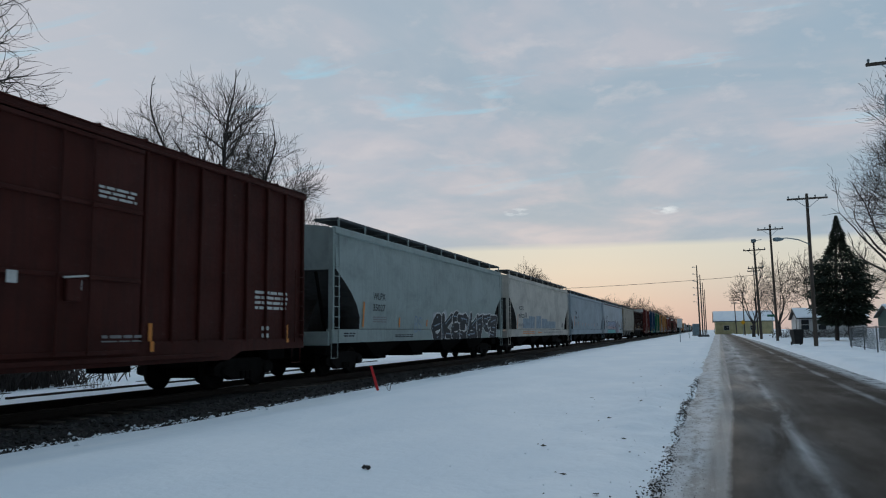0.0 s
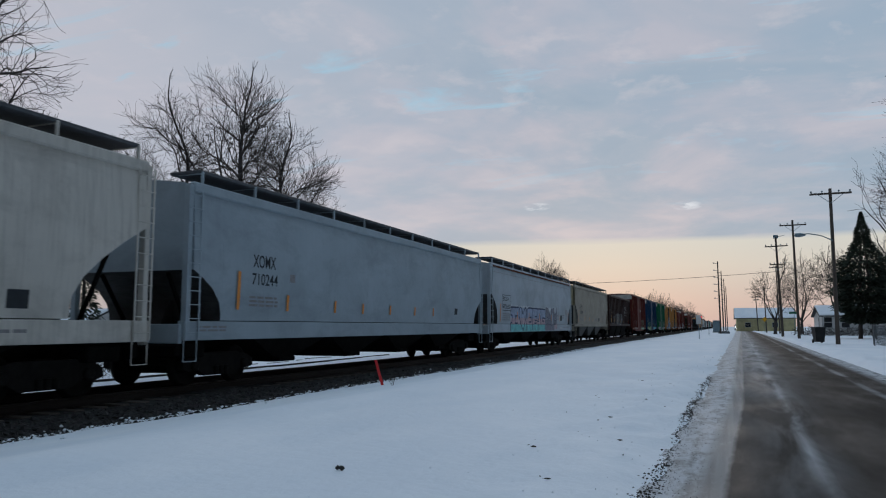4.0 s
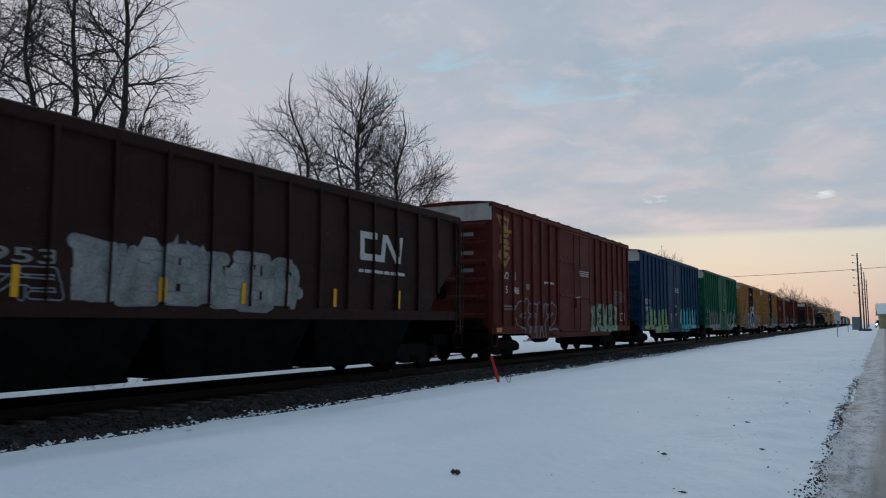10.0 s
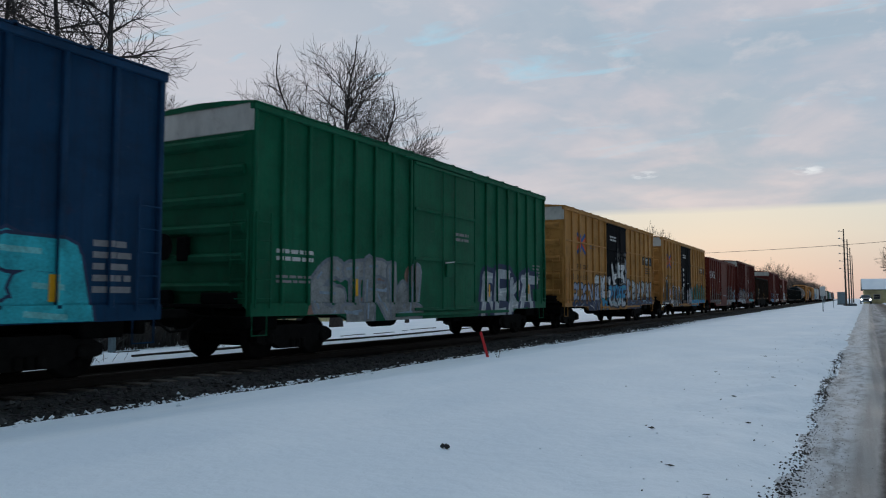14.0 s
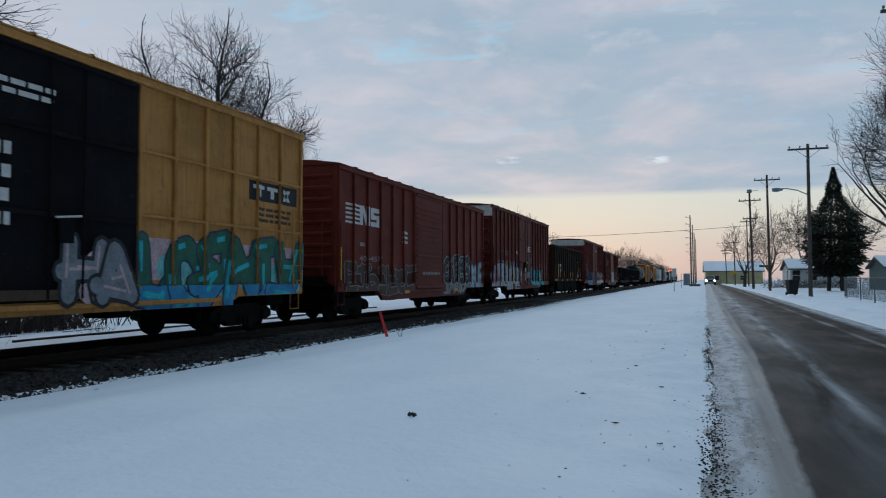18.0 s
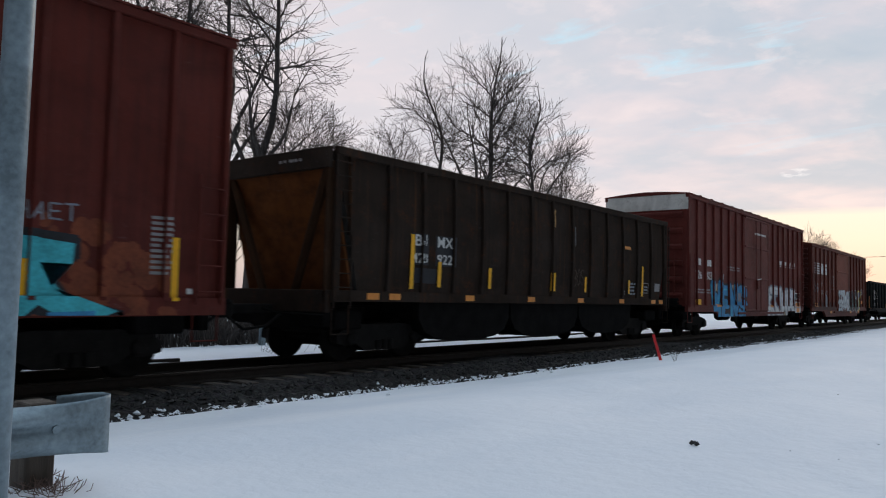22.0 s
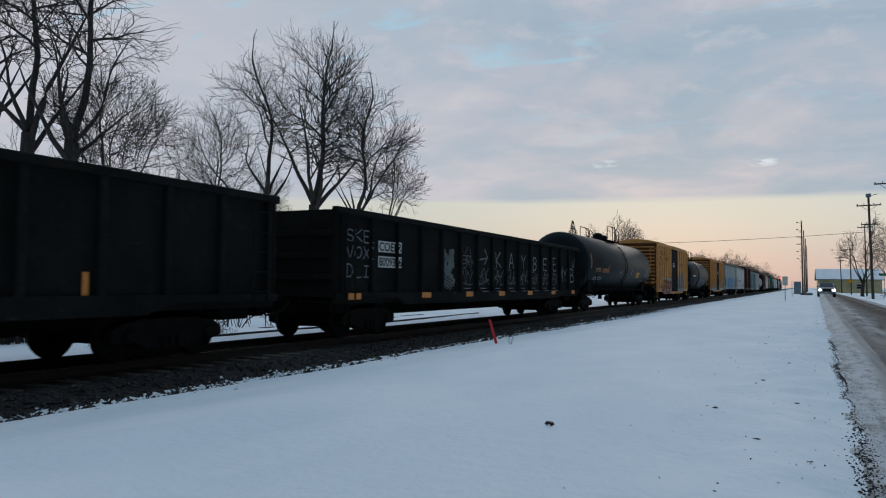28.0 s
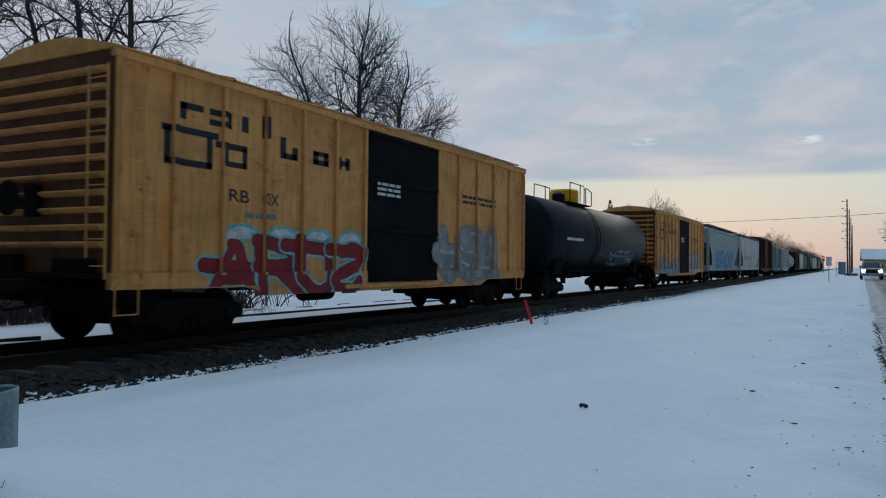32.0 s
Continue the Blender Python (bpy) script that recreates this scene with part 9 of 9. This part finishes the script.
rng = np.random.default_rng(17)
for k in range(900):
    x, y = rng.uniform(8.6, 19.0), 104.5 + rng.normal(0, 0.35)
    a = Vector((x, y, rng.uniform(0, 0.9)))
    b = a + Vector(rng.normal(0, 0.25, 3))
    hd.tube([tuple(a), tuple(b)], 0.02, 3, caps=False)
# dark brush and old posts behind the siding
rng = np.random.default_rng(77)
br = Geo()
for k in range(2600):
    y = 1.5 + 15.5 * rng.random() + (4.0 * rng.random() if k % 9 == 0 else 0.0)
    x = -16.3 - 2.2 * rng.random() ** 1.3
    z = float(ground_z(x, y)) - 0.03
    h = rng.uniform(0.5, 1.25) * (0.75 + 0.25 * math.sin(1.3 * y + 0.7 * x))
    dx, dy = rng.normal(0, 0.22, 2)
    br.tube([(x, y, z), (x + 0.5 * dx, y + 0.5 * dy, z + 0.6 * h), (x + 1.2 * dx, y + 1.3 * dy, z + h)], rng.uniform(0.010, 0.024), 3)
solo("brush", br, bark_mat, "dense dark leafless brush behind the snowy siding", "brush", "stuff")
for y, h in ((12.1, 0.62), (13.3, 0.55)):
    z = float(ground_z(-15.9, y))
    solo("post", Geo().box(-15.97, -15.83, y - 0.07, y + 0.07, z - 0.1, z + h, 0.015), galv_mat, "short weathered grey post in the snow by the brush", "post")
solo("hedge", hd, bark_mat, "low dark leafless hedge in front of the white house", "hedge", "stuff")

# ---- vehicles ----


def vehicle(label, category, at, body_paint, length=4.8, width=1.9, roof=1.75, bonnet=1.12, nose=1.25, tail=0.4, lights=None, name="car", pickup=False, sedan=False):
    """A road vehicle, its nose towards -y."""
    v = thing(name, label, category, at=at)
    w, r = width / 2, 0.36
    deck = 1.05
    f0 = nose
    if pickup:
        low = [(0.05, 0.45), (0.0, 0.7), (0.05, bonnet - 0.08), (0.35, bonnet), (f0, bonnet + 0.03), (length - 0.05, bonnet), (length, 0.6), (length - 0.1, 0.42)]
        cab = [(f0 - 0.05, bonnet), (f0 + 0.6, roof), (f0 + 2.1, roof), (f0 + 2.45, bonnet)]
    elif sedan:
        low = [(0.1, 0.4), (0.0, 0.62), (0.1, bonnet - 0.22), (f0, bonnet - 0.05), (length - 0.9, bonnet), (length - 0.05, bonnet - 0.05), (length, 0.6), (length - 0.1, 0.4)]
        cab = [(f0 - 0.1, bonnet - 0.08), (f0 + 0.75, roof), (f0 + 1.9, roof), (length - 0.75, bonnet - 0.04)]
    else:
        low = [(0.1, 0.42), (0.0, 0.65), (0.08, bonnet - 0.12), (f0, bonnet), (length - 0.1, bonnet + 0.02), (length, 0.7), (length - 0.08, 0.42)]
        cab = [(f0 - 0.1, bonnet), (f0 + 0.6, roof), (length - 0.45, roof), (length - 0.1, bonnet)]
    part("body", Geo().prism(low, "x", -w, w), body_paint, v)
    t = 0.16
    n = len(cab)
    zmin, zmax = min(z for _, z in cab), max(z for _, z in cab)

    def wide(z, extra=0.0):
        return w - 0.05 - t * (z - zmin) / (zmax - zmin) + extra
    vs = [(-wide(z), y, z) for y, z in cab] + [(wide(z), y, z) for y, z in cab]
    fs = [(i, (i + 1) % n, n + (i + 1) % n, n + i) for i in range(n)] + [tuple(range(n - 1, -1, -1)), tuple(range(n, 2 * n))]
    part("cabin", Geo().add(vs, fs), body_paint, v)
    cy, cz = sum(y for y, _ in cab) / n, sum(z for _, z in cab) / n
    g = Geo()
    for s in (-1, 1):
        pts = [(y + (cy - y) * 0.14, z + (cz - z) * 0.2) for y, z in cab]
        g.add([(s * wide(z, 0.012), y, z) for y, z in pts], [(0, 1, 2, 3)])
    part("side_window", g, glass_mat, v)
    (ya, za), (yb, zb) = cab[0], cab[1]
    g = Geo().add([(-wide(za) + 0.1, ya + 0.03, za + 0.06), (wide(za) - 0.1, ya + 0.03, za + 0.06), (wide(zb) - 0.1, yb - 0.06, zb - 0.06), (-wide(zb) + 0.1, yb - 0.06, zb - 0.06)], [(0, 1, 2, 3)])
    g.v = [(x, y - 0.02, z + 0.02) for x, y, z in g.v]
    part("windscreen", g, glass_mat, v)
    wheels = []
    for y in (0.85, length - 0.95):
        for s in (-1, 1):
            tyre = part("wheel", Geo().lathe([(-0.11, r * 0.8), (-0.1, r), (0.1, r), (0.11, r * 0.8)], "x", (0, 0, 0), 20), rubber_mat, v, at=(s * (w - 0.08), y, r))
            part("rim", Geo().lathe([(-0.115, r * 0.62), (0.115, r * 0.62)], "x", (0, 0, 0), 10), galv_mat, tyre)
            wheels.append(tyre)
    part("bumper", Geo().box(-w + 0.03, w - 0.03, -0.08, 0.1, 0.42, 0.66, 0.04), black_mat if not pickup else galv_mat, v)
    part("grille", Geo().box(-0.5, 0.5, -0.03, 0.04, 0.7, bonnet - 0.14, 0.02), black_mat, v)
    for s in (-1, 1):
        part("headlight", Geo().box(s * (w - 0.22) - 0.17, s * (w - 0.22) + 0.17, -0.05, 0.06, bonnet - 0.42, bonnet - 0.18, 0.04), lights or galv_mat, v, "headlight switched on" if lights else "")
        part("mirror", Geo().box(s * (w + 0.02) - 0.1, s * (w + 0.02) + 0.1, f0 + 0.2, f0 + 0.3, bonnet + 0.05, bonnet + 0.25, 0.03), black_mat, v)
        part("tail_light", Geo().box(s * (w - 0.15) - 0.1, s * (w - 0.15) + 0.1, length - 0.03, length + 0.03, 0.75, 1.0, 0.02), spray("tail_red", (0.25, 0.01, 0.01)), v)
    part("number_plate", Geo().box(-0.25, 0.25, -0.1, -0.085, 0.48, 0.6), white_mat, v)
    return v, wheels


silver = plain("silver_car_paint", (0.36, 0.37, 0.38), 0.35, 0.4, 0.08, 3.0, 0.0)
dark_car = plain("dark_car_paint", (0.035, 0.038, 0.042), 0.35, 0.2, 0.1, 3.0, 0.0)
headlamp = glow("headlamp_lit", (1.0, 0.96, 1.0), 9.0)
pickup, pickup_wheels = vehicle("silver pickup truck driving with its headlights on", "pickup truck", pose(3.2, 248, 0), silver, 5.6, 2.0, 1.85, 1.2, 1.5, lights=headlamp, name="pickup_truck", pickup=True)
vehicle("dark sport-utility car parked in the snow", "car", pose(-39.8, 80.2, -2.55, 0, 0, 62), dark_car, 4.8, 1.9, 1.75, name="parked_car")
vehicle("silver sedan parked in the snow", "car", pose(-32.3, 83.8, -2.05, 0, 0, 48), silver, 4.6, 1.8, 1.42, 1.0, 1.35, name="parked_car", sedan=True)

# ---- small things near the camera ----
st = Geo().add([(-7.25, 16.98, -0.42), (-7.18, 16.98, -0.42), (-7.18, 17.0, -0.42), (-7.25, 17.0, -0.42), (-7.47, 16.95, 0.33), (-7.41, 16.95, 0.34), (-7.41, 16.97, 0.34), (-7.47, 16.97, 0.33)],
               [(0, 3, 2, 1), (4, 5, 6, 7), (0, 1, 5, 4), (1, 2, 6, 5), (2, 3, 7, 6), (3, 0, 4, 7)])
solo("survey_stake", st, red_stake, "leaning bright red survey stake in the snow", "stake")
rng = np.random.default_rng(40)
g = Geo()
for k in range(3):
    g.add([tuple(p) for p in rough_stone(rng, 0.022) + np.array((0.02 * k - 0.02, 0.015 * (k % 2), 0.02))], STONE_FACES)
solo("rock", g, stone_mat, "small dark rock lying on the snow", "rock", at=(-2.37, 5.73, float(ground_z(-2.37, 5.73))))
for k, (x, y) in enumerate(((-0.04, 26.9), (0.05, 26.6), (-0.48, 8.07), (-0.39, 5.2), (-1.2, 7.4), (-0.9, 10.3), (-1.5, 13.0), (-0.6, 12.1), (-0.75, 6.0), (-1.1, 16.5))):
    g = Geo().add([tuple(p) for p in rough_stone(rng, 0.022) * (1.6, 0.8, 0.5)], STONE_FACES)
    solo("clod", g, earth_mat, "dark frozen clod on the snow", "clod", at=(x, y, float(ground_z(x, y)) + 0.012), group="clods")
g = Geo()
for k in range(7):
    g.tube([(0.01 * k, 0, 0), (0.01 * k + rng.normal(0, 0.03), rng.normal(0, 0.03), rng.uniform(0.08, 0.2))], 0.003, 3)
solo("grass_stem", g, wood_mat, "dry grass stems poking out of the snow", "grass", at=(-6.4, 15.6, float(ground_z(-6.4, 15.6))))

# guard rail end and the pipe beside it
gr = thing("guard_rail", "galvanised guard rail with a flared fishtail end on a timber post", "guard rail", at=(-4.15, 1.87, 0.11))
W = [(0.0, -0.125), (0.02, -0.11), (0.075, -0.075), (0.078, -0.045), (0.01, -0.014), (0.01, 0.014), (0.078, 0.045), (0.075, 0.075), (0.02, 0.11), (0.0, 0.125)]
v, f = [], []
# along the rail: y, height factor, how much of the fold is left, offset
stations = [(-6.0, 1.0, 1.0, 0.0), (-0.50, 1.0, 1.0, 0.0), (-0.40, 1.0, 0.8, 0.01), (-0.28, 1.02, 0.32, 0.035), (-0.16, 1.08, 0.12, 0.05), (-0.06, 1.18, 0.04, 0.05), (-0.015, 1.22, 0.0, 0.035), (0.0, 1.22, 0.0, 0.0), (-0.02, 1.22, 0.0, -0.05), (-0.10, 1.2, 0.0, -0.085), (-0.24, 1.16, 0.0, -0.095)]
for y, s, fold, o in stations:
    for x, z in W:
        v.append((x * fold + o, y, 0.312 + z * s + (0.006 if o < 0 else 0.0)))
n = len(W)
for i in range(len(stations) - 1):
    for k in range(n - 1):
        f.append((i * n + k, i * n + n + k, i * n + n + k + 1, i * n + k + 1))
beam = part("beam", Geo().add(v, f), galv_mat, gr, smooth=True)
md = beam.modifiers.new("thick", "SOLIDIFY")
md.thickness = 0.004
for y in (-0.295, -2.2, -4.1):
    part("post", Geo().box(-0.30, -0.12, y - 0.075, y + 0.075, -0.4, 0.43, 0.008), wood_mat, gr)
    part("block", Geo().box(-0.115, -0.012, y - 0.06, y + 0.06, 0.22, 0.42, 0.006), wood_mat, gr)
    part("bolt", Geo().lathe([(0.0, 0.022), (0.035, 0.022)], "x", (0.01, y, 0.312), 8), galv_mat, gr)
pp = thing("sign_post", "galvanised steel pipe post beside the guard rail", "post", at=(-3.20, 0.935, -0.1))
part("pipe", Geo().tube([(0, 0, 0), (0, 0, 4.6)], 0.053, 18), galv_mat, pp, smooth=True)
part("collar", Geo().lathe([(0.08, 0.075), (0.16, 0.075), (0.18, 0.056)], "z", (0, 0, 0), 14), galv_mat, pp)
g = Geo()
for k in range(90):
    x, y = -4.2 + rng.normal(0, 0.08), 1.56 + rng.normal(0, 0.08)
    z = float(ground_z(x, y))
    a = Vector((x, y, z))
    b = a + Vector((rng.normal(0, 0.06), rng.normal(0, 0.06), rng.uniform(0.03, 0.075)))
    g.tube([tuple(a), tuple((a + b) / 2 + Vector(rng.normal(0, 0.012, 3))), tuple(b)], 0.0022, 3, caps=False)
solo("dead_weeds", g, plain("dead_weed", (0.16, 0.11, 0.095), 0.9), "clump of dead weeds under the guard rail", "weeds", "stuff")

# behind the track: posts, pedestal, weeds
ps = thing("utility_pedestal", "small white utility pedestal behind the track", "utility box", at=(-17.5, 14.7, float(ground_z(-17.5, 14.7))))
part("case", Geo().box(-0.13, 0.13, -0.13, 0.13, 0, 0.62, 0.02), white_mat, ps)
part("cap", Geo().box(-0.16, 0.16, -0.16, 0.16, 0.62, 0.7, 0.03), white_mat, ps)
solo("white_post", Geo().box(-0.09, 0.09, -0.09, 0.09, -0.1, 1.15, 0.01), white_mat, "white timber post behind the track", "post", at=(-18.2, 14.4, float(ground_z(-18.2, 14.4))))
g = Geo()
for k in range(120):
    c = rng.integers(3)
    x, y = ((-14.0, 11.2), (-15.2, 16.0), (-20.0, 24.0))[c]
    x, y = x + rng.normal(0, 0.25), y + rng.normal(0, 0.3)
    a = Vector((x, y, float(ground_z(x, y))))
    b = a + Vector((rng.normal(0, 0.1), rng.normal(0, 0.1), rng.uniform(0.05, 0.3)))
    g.tube([tuple(a), tuple(b)], 0.004, 3, caps=False)
solo("far_weeds", g, wood_mat, "tufts of dead weeds beyond the track", "weeds", "stuff")

# ---- what moves ----


def run(t):
    """How far the train has come by t seconds."""
    return 12.1941596 * t - 0.0430630555 * t * t + 0.000921023338 * t ** 3


def motions():
    for car, front in TRAIN:
        walk(car, [(t, pose(TRACK_X, front - run(t), RAIL_Z)) for t in range(33)])
    for s, sets in WHEELSETS.items():
        first = sets[0]
        walk(first, [(k / 30, pose(0, s * 0.89, WHEEL_R, math.degrees(run(k / 30) / WHEEL_R))) for k in range(961)])
        keys = first.animation_data
        for w in sets[1:]:
            w.rotation_mode = "QUATERNION"
            w.animation_data_create()
            w.animation_data.action = keys.action
            w.animation_data.action_slot = keys.action_slot
    walk(pickup, [(t, pose(x, 248 - 5.0 * t, 0.0)) for t, x in PICKUP_X])
    for w in pickup_wheels:
        p = w.location.copy()
        walk(w, [(k / 15, pose(p.x, p.y, p.z, math.degrees(5.0 * k / 15 / 0.36))) for k in range(481)])


PICKUP_X = ((0, 4.6), (16, 3.2), (18, 3.4), (19, 3.3), (20, 2.9), (23, 2.3), (26, 2.0), (26.5, 2.3), (29, 2.6), (30, 2.5), (31, 2.3), (32, 1.96))
motions()
